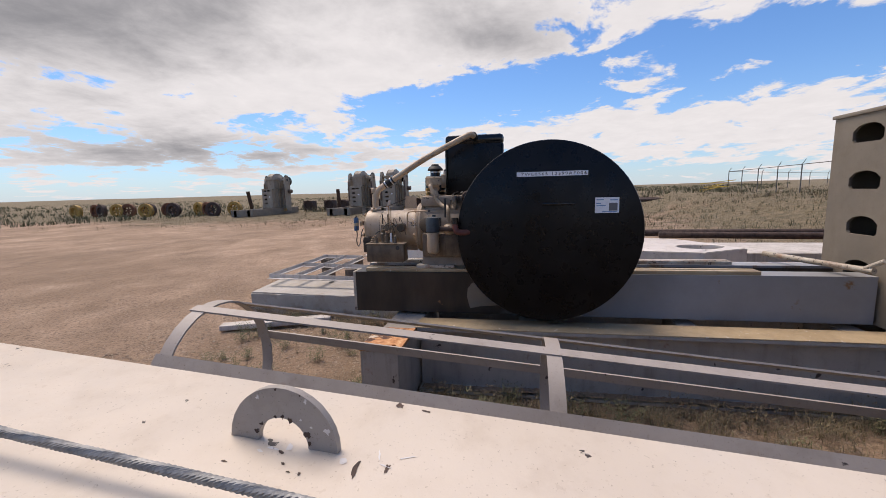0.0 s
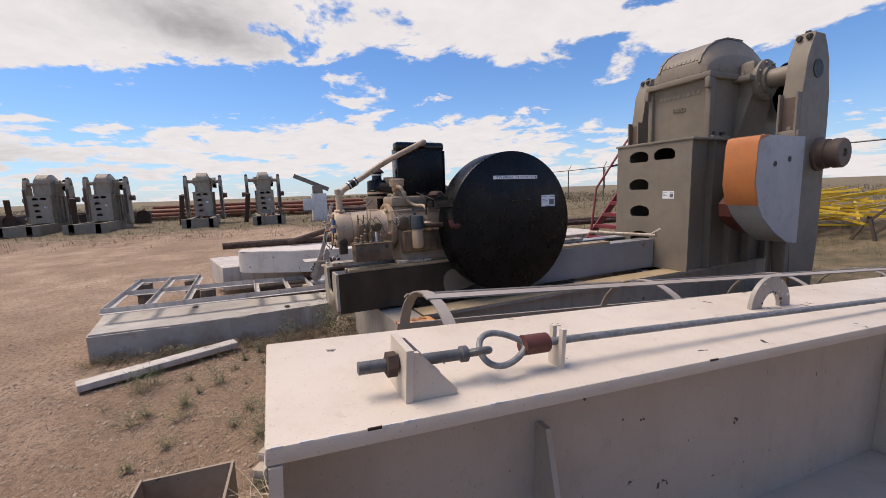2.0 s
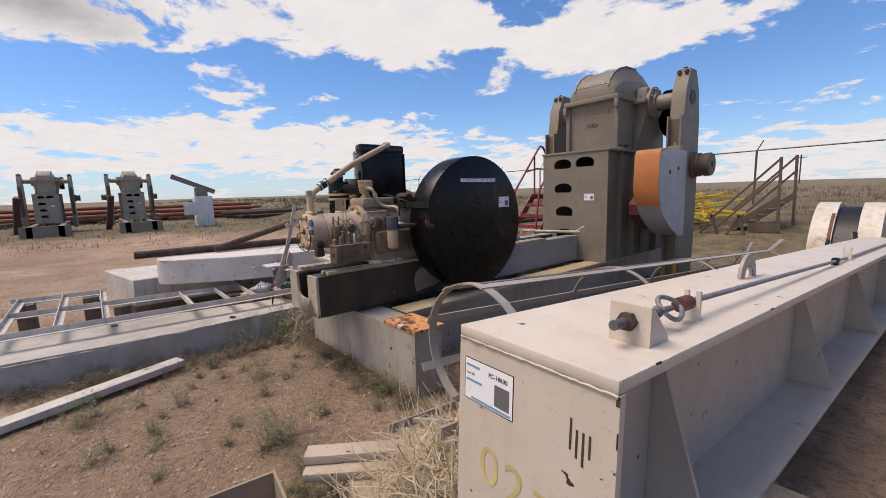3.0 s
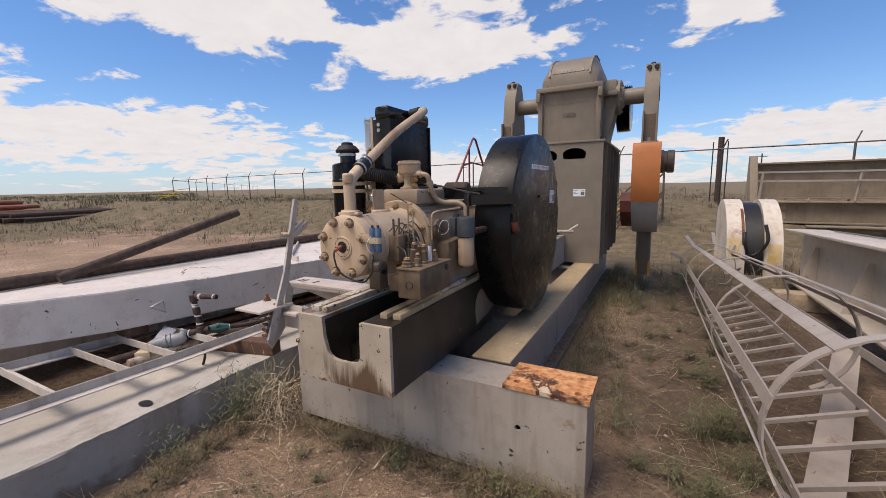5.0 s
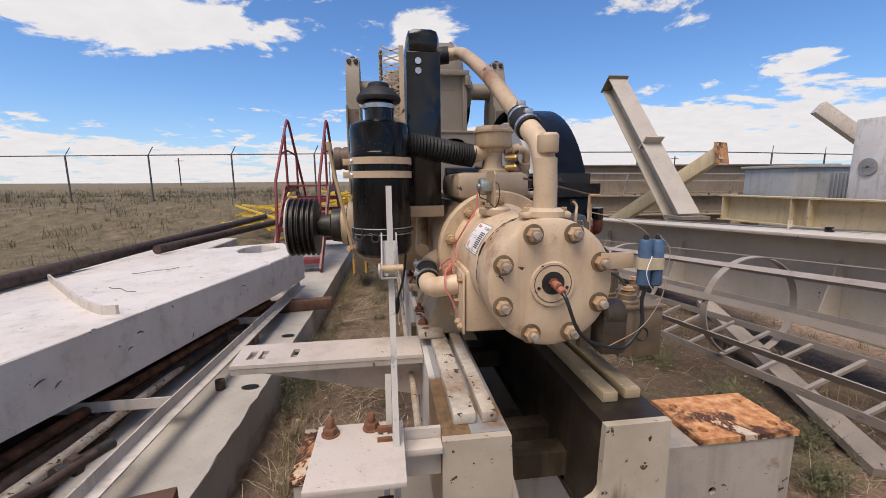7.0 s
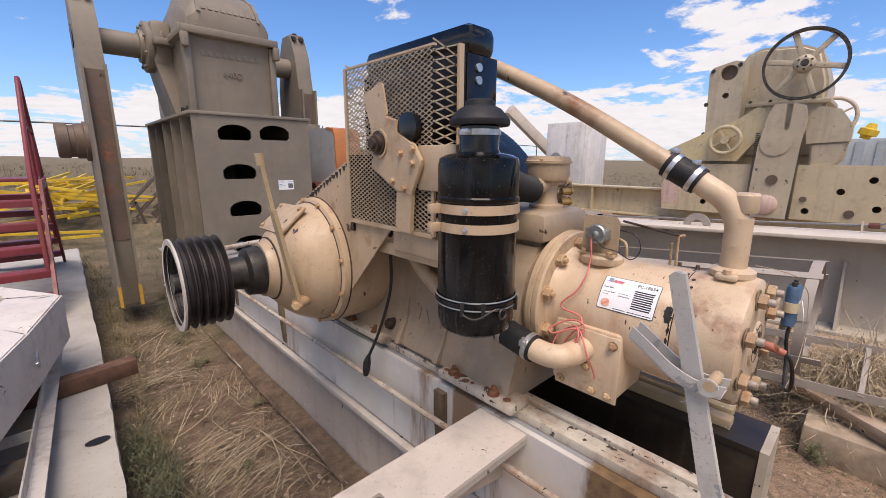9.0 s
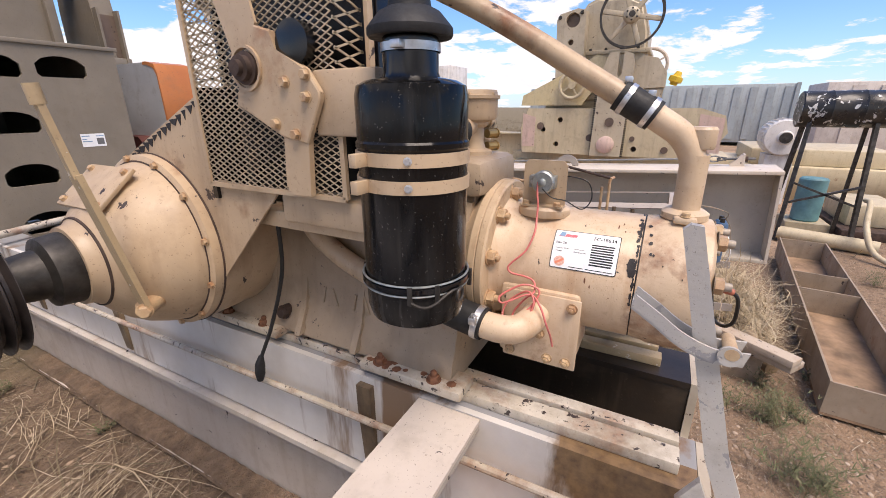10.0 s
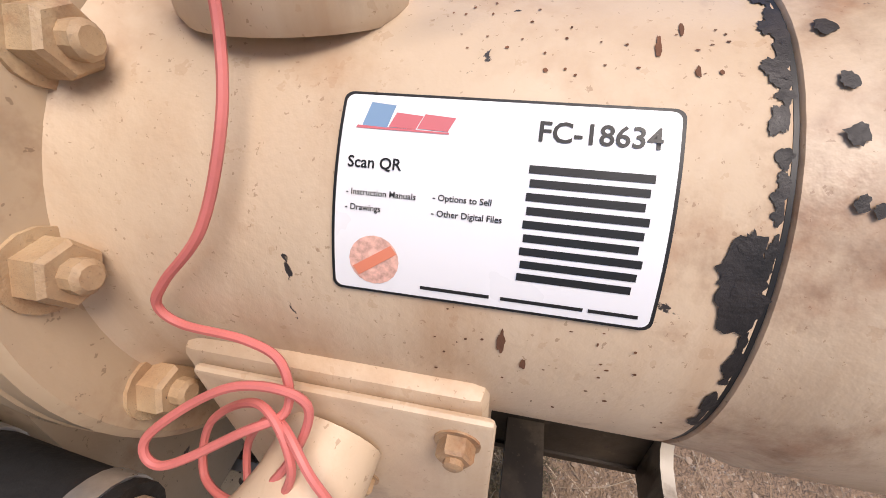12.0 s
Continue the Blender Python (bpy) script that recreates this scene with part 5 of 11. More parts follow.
def build_pedestal():
    p = thing("reducer_pedestal", (0.235, 5.0, 0.55), "grey-tan steel pedestal with arched hand holes and ribbed sides", "pedestal")
    bm = B()
    holes = [arch(-0.09, 0.19, 1.865, 2.0), arch(0.267, 0.546, 1.875, 2.01), arch(-0.08, 0.205, 1.52, 1.655), arch(-0.055, 0.225, 1.18, 1.32), arch(-0.04, 0.24, 0.85, 0.99)]
    prism(bm, [(-0.283, 0.55), (0.75, 0.55), (0.75, 2.07), (-0.283, 2.07)], 3.95, 3.972, "y", holes=holes)
    part("front_plate", bm, M_GREY, p)
    bm = B()
    box(bm, -0.30, 0.77, 3.935, 6.05, 2.0705, 2.098, 0.004)
    part("top_plate", bm, M_GREY, p)
    for x0, x1 in ((-0.20, -0.18), (0.65, 0.67)):
        bm = B()
        box(bm, x0, x1, 3.973, 6.02, 0.551, 2.07)
        part("side_plate", bm, M_GREY, p)
    for x0, x1 in ((-0.283, -0.201), (0.671, 0.75)):
        for y in (4.35, 4.75, 5.15, 5.55, 5.98):
            bm = B()
            box(bm, x0, x1, y, y + 0.018, 0.551, 2.07)
            part("rib", bm, M_GREY, p)
    bm = B()
    box(bm, -0.283, 0.75, 6.021, 6.04, 0.551, 2.07)
    part("back_plate", bm, M_GREY, p)
    bm = B()
    box(bm, 0.405, 0.555, 3.9485, 3.9495, 1.405, 1.497)
    s = part("asset_label", bm, M_PAPER, p, "white asset label with a square code block")
    bm = B()
    box(bm, 0.50, 0.545, 3.9478, 3.9483, 1.42, 1.465)
    part("code_block", bm, M_CODE, s)
    bm = B()
    for a, b, z in ((0.41, 0.46, 1.478), (0.50, 0.548, 1.477), (0.41, 0.44, 1.455), (0.41, 0.47, 1.44)):
        box(bm, a, b, 3.9478, 3.9483, z, z + 0.006)
    part("print_line", bm, M_LOGOBLUE, s)
    bm = B()
    rod(bm, (-0.35, 3.55, 0.97), (0.45, 3.80, 0.97), 0.022, 14)
    rod(bm, (0.40, 3.78, 0.98), (0.50, 3.82, 1.05), 0.016, 10)
    single("loose_pipe", bm, M_RAIL, "loose grey pipe lying across the bed", "pipe")


def build_reducer():
    g = thing("gear_reducer", (0.24, 5.1, 2.1), "grey-tan cast gear reducer with a domed cover, on the pedestal", "gear reducer")
    x0, x1, cx = -0.16, 0.63, 0.235
    bm = B()
    prism(bm, [(4.44, 2.10), (6.0, 2.10), (6.02, 2.30), (5.95, 2.80), (4.42, 2.80)], x0 + 0.02, x1 - 0.02, "x")
    part("lower_case", bm, M_GREY, g)
    for x in (x0 + 0.012, x1 - 0.012):
        bm = B()
        box(bm, x - 0.030, x + 0.030, 4.385, 4.47, 2.10, 2.80, 0.008)
        part("corner_rib", bm, M_GREY, g)
    # cover: full rounded profile in the middle, hipped towards both sides
    prof = [(4.385, 2.868), (4.380, 3.00), (4.42, 3.09), (4.52, 3.19), (4.68, 3.275), (4.88, 3.328), (5.20, 3.335), (5.42, 3.27), (5.75, 3.06), (5.98, 2.95), (5.98, 2.868)]
    bm = B()
    rows = []
    for x, k, inset in ((-0.368, 0.50, 0.035), (-0.352, 0.56, 0.012), (-0.272, 0.975, 0.0), (-0.25, 1.0, 0.0), (0.25, 1.0, 0.0), (0.272, 0.975, 0.0), (0.352, 0.56, 0.012), (0.368, 0.50, 0.035)):
        rows.append([bm.verts.new((cx + x, y + (inset if y < 5 else -inset), 2.868 + (z - 2.868) * (k if z > 2.9 else 1.0))) for y, z in prof])
    for a, b in zip(rows, rows[1:]):
        for i in range(len(prof) - 1):
            bm.faces.new((a[i], a[i + 1], b[i + 1], b[i]))
    bm.faces.new(rows[0])
    bm.faces.new(rows[-1])
    part("top_cover", bm, M_GREY, g)
    strip_pts = [(cx, y - 0.004, z + 0.002) for y, z in prof[1:7]]
    for x in (cx - 0.262, cx + 0.262):
        bm = B()
        for p, q in zip(strip_pts, strip_pts[1:]):
            bar(bm, (x, p[1], p[2]), (x, q[1], q[2]), 0.028, 0.016)
        part("cover_rib", bm, M_GREY, g)
    for x in (x0 + 0.03, x1 - 0.03):
        for y in (4.62, 5.62):
            bm = B()
            box(bm, x - 0.035, x + 0.035, y - 0.035, y + 0.035, 2.862, 2.93, 0.008)
            hexbolt(bm, (x, y, 2.93), (0, 0, 1), 0.02, 0.022)
            part("cover_boss", bm, M_GREY, g)
    bm = B()
    box(bm, x0 - 0.035, x1 + 0.035, 4.335, 6.05, 2.800, 2.866, 0.010)
    part("split_flange", bm, M_GREY, g)
    for x in (x0 + 0.10, 0.05, 0.24, 0.42, x1 - 0.10):
        bm = B()
        hexbolt(bm, (x, 4.362, 2.866), (0, 0, 1), 0.016, 0.018)
        part("flange_bolt", bm, M_GREY, g)
    for x in (x0 - 0.01, x1 + 0.01):
        bm = B()
        box(bm, x - 0.03, x + 0.03, 4.32, 4.385, 2.68, 2.80, 0.010)
        part("lifting_lug", bm, M_GREY, g)
    for s in (-1, 1):
        xb = x0 if s < 0 else x1
        lo, hi = sorted((xb - 0.03 * s, xb + 0.15 * s))
        bm = B()
        box(bm, lo, hi, 4.98, 5.42, 2.60, 3.02, 0.05)
        part("bearing_block", bm, M_GREY, g)
        bm = B()
        box(bm, lo, hi + (0.02 if s > 0 else 0.0), 4.86, 5.54, 2.772, 2.835, 0.010)
        fl = part("bearing_flange", bm, M_GREY, g)
        for y in (4.905, 5.495):
            bm = B()
            hexbolt(bm, (xb + 0.07 * s, y, 2.835), (0, 0, 1), 0.026, 0.03, 0.03)
            part("bearing_bolt", bm, M_GREY, fl)
        m = Matrix.Translation((xb + 0.15 * s, 5.2, 2.79)) @ Matrix.Rotation(radians(90 * s), 4, "Y")
        bm = B()
        lathe(bm, [(0.235, -0.02), (0.24, 0.0), (0.24, 0.03), (0.225, 0.04), (0.16, 0.045), (0.15, 0.075), (0.10, 0.08)], m, 40)
        brg = part("bearing_cap", bm, M_GREY, g)
        for i in range(8):
            a = radians(45 * i + 20)
            bm = B()
            hexbolt(bm, m @ Vector((0.20 * math.cos(a), 0.20 * math.sin(a), 0.042)), (s, 0, 0), 0.018, 0.018)
            part("bolt", bm, M_GREY, brg)
        o0, o1, o2 = xb - 0.02 * s, xb + 0.02 * s, xb + 0.14 * s
        bm = B()
        hexa(bm, [(o0, 4.92, 2.10), (o1, 4.92, 2.10), (o1, 5.50, 2.10), (o0, 5.50, 2.10), (o0, 5.00, 2.64), (o2, 5.00, 2.64), (o2, 5.40, 2.64), (o0, 5.40, 2.64)])
        part("bearing_web", bm, M_GREY, g)
        bm = B()
        rod(bm, (xb + 0.2 * s, 5.2, 2.79), (xb + 0.62 * s, 5.2, 2.79), 0.112, 32)
        part("crank_shaft", bm, M_GREY, g)
        for y in (4.42, 4.62):
            bm = B()
            box(bm, xb - 0.06, xb + 0.06, y, y + 0.12, 2.099, 2.14, 0.01)
            lug = part("mounting_lug", bm, M_GREY, g)
            bm = B()
            hexbolt(bm, (xb, y + 0.06, 2.14), (0, 0, 1), 0.034, 0.045)
            part("lug_bolt", bm, M_DARKSTEEL, lug)
    cast_line(g, "640D", 0.235, 4.4225, 2.47, 0.080)
    # worn maker's lines cast on case and cover, as plain low bars
    for i in range(9):
        bm = B()
        box(bm, -0.035 + i * 0.062, 0.005 + i * 0.062, 4.4185, 4.425, 2.640, 2.690, 0.003)
        part("raised_lettering", bm, M_GREY, g)
        bm = B()
        bar(bm, (0.005 + i * 0.055, 4.402, 3.055), (0.040 + i * 0.055, 4.402, 3.055), 0.045, 0.008, up=(0, -0.8, 0.45))
        part("raised_lettering", bm, M_GREY, g)
    # belt sheave on the far side
    bm = B()
    m = Matrix.Translation((0.72, 5.85, 2.72)) @ Matrix.Rotation(radians(90), 4, "Y")
    prof = [(0.06, 0.0), (0.33, 0.0)]
    for i in range(6):
        prof += [(0.36, 0.01 + i * 0.03), (0.335, 0.018 + i * 0.03), (0.335, 0.024 + i * 0.03)]
    prof += [(0.36, 0.19), (0.33, 0.20), (0.06, 0.20)]
    lathe(bm, prof, m, 48)
    part("belt_sheave", bm, M_BLACK, g, "large black belt sheave")


def cast_line(parent, text, x, y, z, size):
    cu = bpy.data.curves.new("cast_number", "FONT")
    cu.body, cu.size, cu.extrude = text, size, 0.004
    cu.align_x = "CENTER"
    cu.resolution_u = 2
    tmp = bpy.data.objects.new("tmp", cu)
    me = bpy.data.meshes.new_from_object(tmp)
    bpy.data.objects.remove(tmp)
    me.transform(pose(x, y, z, 90, 0, 0))
    me.materials.append(M_GREY)
    ob = new("cast_number", me)
    ob.parent = parent
    ob.matrix_parent_inverse = parent.matrix_basis.inverted()
    return ob


def build_crank(x, weights, name_label):
    c = thing("crank_arm", (x, 5.2, 0.3), name_label, "crank", group="cranks of the reducer")
    bm = B()
    poly = [(4.98, 0.25), (5.46, 0.25), (5.52, 0.9), (5.50, 2.3), (5.50, 2.55), (5.44, 2.72), (5.44, 2.90), (5.34, 3.06), (5.30, 3.17), (5.08, 3.17), (5.06, 3.06), (4.96, 2.90), (4.96, 2.70), (4.90, 2.5), (4.90, 0.9)]
    prism(bm, poly, x - 0.09, x + 0.09, "x")
    bmesh.ops.bevel(bm, geom=[e for e in bm.edges if abs(e.verts[0].co.x - e.verts[1].co.x) < 1e-4], offset=0.012, segments=1, affect="EDGES")
    part("arm", bm, M_GREY, c)
    s = 1 if x > 0 else -1
    bm = B()
    rod(bm, (x + 0.085 * s, 5.2, 2.79), (x + 0.098 * s, 5.2, 2.79), 0.10, 28)
    part("shaft_end", bm, M_DARKSTEEL, c)
    for y in (5.14, 5.24):
        for q, d, r in (((x, y, 3.17), (0, 0, 1), 0.03), ((x + (y - 5.19) * 0.9, 5.075, 3.12), (0, -1, 0), 0.028)):
            bm = B()
            hexbolt(bm, q, d, r, 0.03)
            part("clamp_bolt", bm, M_DARKSTEEL, c)
    for xx in (x - 0.092, x + 0.072):
        bm = B()
        box(bm, xx, xx + 0.02, 4.83, 4.90, 0.27, 2.52)
        part("edge_flange", bm, M_GREY, c)
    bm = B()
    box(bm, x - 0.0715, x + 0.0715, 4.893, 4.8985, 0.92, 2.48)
    part("channel_grime", bm, M_PIN, c, "dark rust-brown strip on the channel's floor")
    for xx in (x - 0.0945, x + 0.0695):
        bm = B()
        box(bm, xx, xx + 0.025, 4.827, 4.903, 0.262, 0.47)
        part("painted_foot", bm, M_FOOT, c, "orange-yellow painted foot")
    m = Matrix.Translation((x + 0.09 * s, 5.36, 1.86)) @ Matrix.Rotation(radians(90 * s), 4, "Y")
    bm = B()
    lathe(bm, [(0.19, 0.0), (0.19, 0.03), (0.165, 0.04), (0.165, 0.10), (0.15, 0.105), (0.15, 0.145), (0.162, 0.15), (0.162, 0.225), (0.15, 0.24), (0.045, 0.24), (0.04, 0.215), (0.0, 0.215)], m, 24)
    part("wrist_pin", bm, M_PIN, c, "rust-brown wrist pin and nut")
    if weights:
        w = thing("counterweight", (x + 0.02, 4.5, 0.9), "orange-fronted grey-white cast counterweight bolted to the crank", "counterweight")
        bm = B()
        poly = [(4.90, 0.88), (4.90, 2.04), (4.15, 2.04), (4.05, 2.02), (4.02, 1.95), (4.00, 1.55), (4.06, 1.38), (4.20, 1.20), (4.45, 1.02), (4.70, 0.90)]
        prism(bm, poly, x - 0.14, x + 0.16, "x")
        part("casting", bm, M_WHEELWHITE, w)
        bm = B()
        ring = [(4.20, 2.044), (4.15, 2.044), (4.047, 2.024), (4.016, 1.95), (3.996, 1.55), (4.056, 1.378), (4.08, 1.33)]
        inner = [(4.10, 1.345), (4.075, 1.40), (4.02, 1.56), (4.03, 1.93), (4.06, 1.99), (4.15, 2.02), (4.20, 2.02)]
        prism(bm, ring + inner, x - 0.144, x + 0.164, "x")
        part("painted_face", bm, M_ORANGE, w, "bright orange painted front")
        bm = B()
        prism(bm, [(4.90, 1.00), (4.90, 1.44), (4.28, 1.44), (4.16, 1.34), (4.18, 1.20), (4.34, 1.08), (4.60, 0.98)], x - 0.27, x - 0.1405, "x")
        part("inner_weight", bm, M_REDBROWN, w, "red-brown auxiliary weight on the inner face")
        for y, z in ((4.35, 1.75), (4.62, 1.80)):
            bm = B()
            rod(bm, (x + 0.155, y, z), (x + 0.165, y, z), 0.028, 16)
            part("bolt_hole", bm, M_INK, w)
        bm = B()
        box(bm, x - 0.10, x + 0.12, 4.84, 4.99, 2.041, 2.12, 0.01)
        hexbolt(bm, (x, 4.92, 2.12), (0, 0, 1), 0.035, 0.05)
        part("clamp", bm, M_GREY, w)


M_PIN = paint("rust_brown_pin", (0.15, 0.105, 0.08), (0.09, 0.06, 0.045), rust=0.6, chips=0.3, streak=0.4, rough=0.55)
M_FOOT = paint("orange_yellow_paint", (0.58, 0.33, 0.05), (0.46, 0.24, 0.04), rust=0.4, chips=0.2, rough=0.5)
build_pedestal()
build_reducer()
build_crank(1.215, True, "grey-tan steel crank arm hanging down, with a wrist pin")
build_crank(-0.79, False, "grey-tan steel crank arm hanging down, rusty at the foot")

# ---- walking beam A in front, with cable and eye ----
BEAM0, BEAM1 = Vector((2.975, -0.62, 1.222)), Vector((3.29, 6.25, 0.845))
BEAM_D = (BEAM1 - BEAM0).normalized()
BEAM_S = BEAM_D.cross(Vector((0, 0, 1))).normalized()
BEAM_U = BEAM_S.cross(BEAM_D).normalized()


def on_beam(along, side, up=0.0):
    return BEAM0 + BEAM_D * along + BEAM_S * side + BEAM_U * up


def beam_matrix(along, side=0.0, up=0.0):
    m = Matrix((BEAM_S, BEAM_D, BEAM_U)).transposed().to_4x4()
    m.translation = on_beam(along, side, up)
    return m


def flat_text(parent, text, m, size, mat, name):
    """Printed characters in the built-in font: x to the right, z up in m's frame."""
    cu = bpy.data.curves.new(name, "FONT")
    cu.body, cu.size, cu.resolution_u, cu.offset = text, size, 3, size * (0.012 if size < 0.1 else -0.004)
    tmp = bpy.data.objects.new("tmp", cu)
    me = bpy.data.meshes.new_from_object(tmp)
    bpy.data.objects.remove(tmp)
    bm = B()
    bm.from_mesh(me)
    bpy.data.meshes.remove(me)
    bmesh.ops.transform(bm, matrix=m @ Matrix.Rotation(radians(90), 4, "X"), verts=bm.verts)
    return part(name, bm, mat, parent, smooth=False)


def build_walking_beam():
    w = thing("walking_beam", (3.1, 2.5, 0.3), "pale grey painted steel walking beam lying on timbers", "steel beam")
    bm = B()
    L = (BEAM1 - BEAM0).length
    box(bm, -0.2275, 0.2275, -0.004, L, -0.0285, 0.0, 0.004, beam_matrix(0))
    part("top_flange", bm, M_BEAM, w)
    # web and lower flange take the greyed paint, as if shaded by the top flange
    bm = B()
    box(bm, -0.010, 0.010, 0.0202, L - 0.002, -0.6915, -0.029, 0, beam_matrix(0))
    part("web", bm, M_SHADEDWEB, w, "painted web, greyed to carry half shade")
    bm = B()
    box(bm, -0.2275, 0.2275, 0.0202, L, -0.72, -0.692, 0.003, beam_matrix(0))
    part("bottom_flange", bm, M_SHADEDWEB, w)
    bm = B()
    box(bm, -0.23, 0.23, 0.0, 0.0195, -0.72, -0.03, 0, beam_matrix(0))
    part("end_plate", bm, M_BEAM, w)
    for along in (0.62, 2.40, 4.2, 6.0):
        for s in (-1, 1):
            bm = B()
            prism(bm, [(0.011 * s, -0.69), (0.21 * s, -0.69), (0.05 * s, -0.20), (0.011 * s, -0.20)], along, along + 0.016, "y")
            bmesh.ops.transform(bm, matrix=beam_matrix(0), verts=bm.verts)
            part("stiffener", bm, M_SHADEDWEB, w)
    # lifting eye
    bm = B()
    outer = [(0.11 * math.cos(radians(a)), 0.11 * math.sin(radians(a)) + 0.0) for a in range(0, 181, 12)]
    inner = [(0.052 * math.cos(radians(a)), 0.052 * math.sin(radians(a))) for a in range(180, -1, -12)]
    prism(bm, outer + inner, -0.007, 0.007, "x")
    bmesh.ops.transform(bm, matrix=beam_matrix(1.628, -0.034, 0.0005), verts=bm.verts)
    eye = part("lifting_eye", bm, M_EYE, w, "half-ring lifting eye with chipped paint")
    # bare brown nicks round the hole and pale scratched-off paint on the flange beside it
    rn = random.Random(31)

    def scrape(bm, along, side, la, ls, turn):
        ca, sa = math.cos(turn), math.sin(turn)
        ring = []
        for i in range(11):
            a = 2 * math.pi * i / 11
            k = rn.uniform(0.55, 1.25)
            u, v = la * k * math.cos(a), ls * k * math.sin(a)
            ring.append(bm.verts.new(on_beam(along + u * ca - v * sa, side + u * sa + v * ca, 0.0009)))
        bm.faces.new(ring)
    for al, sd, la, ls, tn, mt in ((1.784, 0.0, 0.030, 0.005, 1.45, M_DARKRUST), (1.836, -0.014, 0.015, 0.004, 1.5, M_DARKRUST), (1.853, -0.205, 0.010, 0.0035, 0.1, M_DARKRUST), (1.792, -0.212, 0.011, 0.008, 0.8, M_DARKRUST),
                                   (1.64, -0.005, 0.008, 0.003, 0.5, M_DARKRUST), (1.66, 0.02, 0.005, 0.003, 0.2, M_DARKRUST), (1.70, 0.035, 0.004, 0.003, 0.9, M_DARKRUST), (1.56, 0.04, 0.006, 0.0025, 0.1, M_DARKRUST), (1.68, 0.036, 0.004, 0.002, 0.0, M_DARKRUST),
                                   (1.615, -0.012, 0.014, 0.004, 0.1, M_WHITE), (1.645, -0.022, 0.012, 0.006, 1.0, M_WHITE), (1.755, -0.012, 0.008, 0.008, 0.2, M_WHITE), (1.86, -0.05, 0.020, 0.0018, -0.5, M_WHITE), (1.81, -0.045, 0.014, 0.002, 1.2, M_WHITE), (1.60, 0.0, 0.007, 0.004, 0.4, M_WHITE), (1.83, -0.02, 0.016, 0.002, 0.2, M_WHITE)):
        bm = B()
        scrape(bm, al, sd, la, ls, tn)
        part("scrape", bm, mt, w)
    for a, r0, r1, mt in ((72, 0.046, 0.060, M_DARKRUST), (88, 0.050, 0.060, M_DARKRUST), (104, 0.050, 0.058, M_DARKRUST), (28, 0.050, 0.066, M_DARKRUST), (12, 0.050, 0.062, M_DARKRUST), (160, 0.050, 0.062, M_DARKRUST), (142, 0.050, 0.060, M_DARKRUST),
                          (96, 0.104, 0.1105, M_DARKRUST), (70, 0.106, 0.1105, M_DARKRUST), (120, 0.094, 0.104, M_WHITE), (62, 0.098, 0.108, M_WHITE), (24, 0.092, 0.106, M_WHITE), (55, 0.064, 0.069, M_WHITE), (36, 0.070, 0.076, M_WHITE)):
        bm = B()
        n = 11
        ring = [((r0 + r1) / 2 * math.cos(radians(a)) + (r1 - r0) * 0.45 * rn.uniform(0.25, 1.3) * math.cos(6.283 * i / n), (r0 + r1) / 2 * math.sin(radians(a)) + (r1 - r0) * 0.45 * rn.uniform(0.25, 1.3) * math.sin(6.283 * i / n)) for i in range(n)]
        prism(bm, ring, 0.0071, 0.0077, "x")
        bmesh.ops.transform(bm, matrix=beam_matrix(1.628, -0.034, 0.0005), verts=bm.verts)
        part("chip", bm, mt, eye)
    bm = B()
    prism(bm, [(0, 0), (0.085, 0), (0.085, 0.01), (0.01, 0.088), (0, 0.088)], -0.047, -0.036, "x")
    prism(bm, [(0, 0), (0.085, 0), (0.085, 0.01), (0.01, 0.088), (0, 0.088)], 0.036, 0.047, "x")
    prism(bm, [(-0.050, 0), (0.050, 0), (0.050, 0.094), (-0.050, 0.094)], -0.014, -0.0005, "y", holes=[circle(0.0, 0.055, 0.017, 14)])
    bmesh.ops.transform(bm, matrix=beam_matrix(0.235, 0.125, 0.0005), verts=bm.verts)
    part("anchor_bracket", bm, M_BEAM, w)
    # cable gear
    M = beam_matrix(0.0, 0.125, 0.055)
    rope = thing("wire_rope", tuple(on_beam(1.5, 0.125, 0.03)), "grey twisted wire rope with thimble and crimp, along the beam", "wire rope")
    bm = B()
    tube(bm, [M @ Vector((0, y, 0)) for y in (0.150, 0.20, 0.30, 0.36)], 0.0112, 14)
    ridged = []
    for k in range(16):
        ridged += [(0.0114, k * 0.0062), (0.0122, k * 0.0062 + 0.0031)]
    lathe(bm, ridged, M @ Matrix.Translation((0, 0.148, 0)) @ Matrix.Rotation(radians(-90), 4, "X"), 14)
    part("threaded_rod", bm, M_RODGREY, rope, "grey threaded rod")
    bm = B()
    lathe(bm, [(0.012, 0), (0.016, 0.003), (0.016, 0.015), (0.012, 0.018)], M @ Matrix.Translation((0, 0.345, 0)) @ Matrix.Rotation(radians(-90), 4, "X"), 14)
    tube(bm, [M @ Vector((0.021 * math.cos(a), 0.385 + 0.023 * math.sin(a), 0.010 * math.cos(a))) for a in (2 * math.pi * i / 20 for i in range(20))], 0.0075, 10, closed=True)
    part("rod_eye", bm, M_RODGREY, rope)
    bm = B()
    tube(bm, [M @ Vector((-0.024 * math.sin(a) * (1.0 - 0.35 * math.cos(a)), 0.443 + 0.052 * math.cos(a), 0.024 * math.sin(a) * (1.0 - 0.35 * math.cos(a)))) for a in (2 * math.pi * i / 32 for i in range(32))], 0.0066, 10, closed=True)
    part("thimble", bm, M_ROPE, rope)
    bm = B()
    tube(bm, [M @ Vector((0, y, 0)) for y in (0.49, 0.55)], 0.021, 16)
    part("crimp_sleeve", bm, M_REDBROWN, rope, "red-brown painted crimp sleeve")
    bm = B()
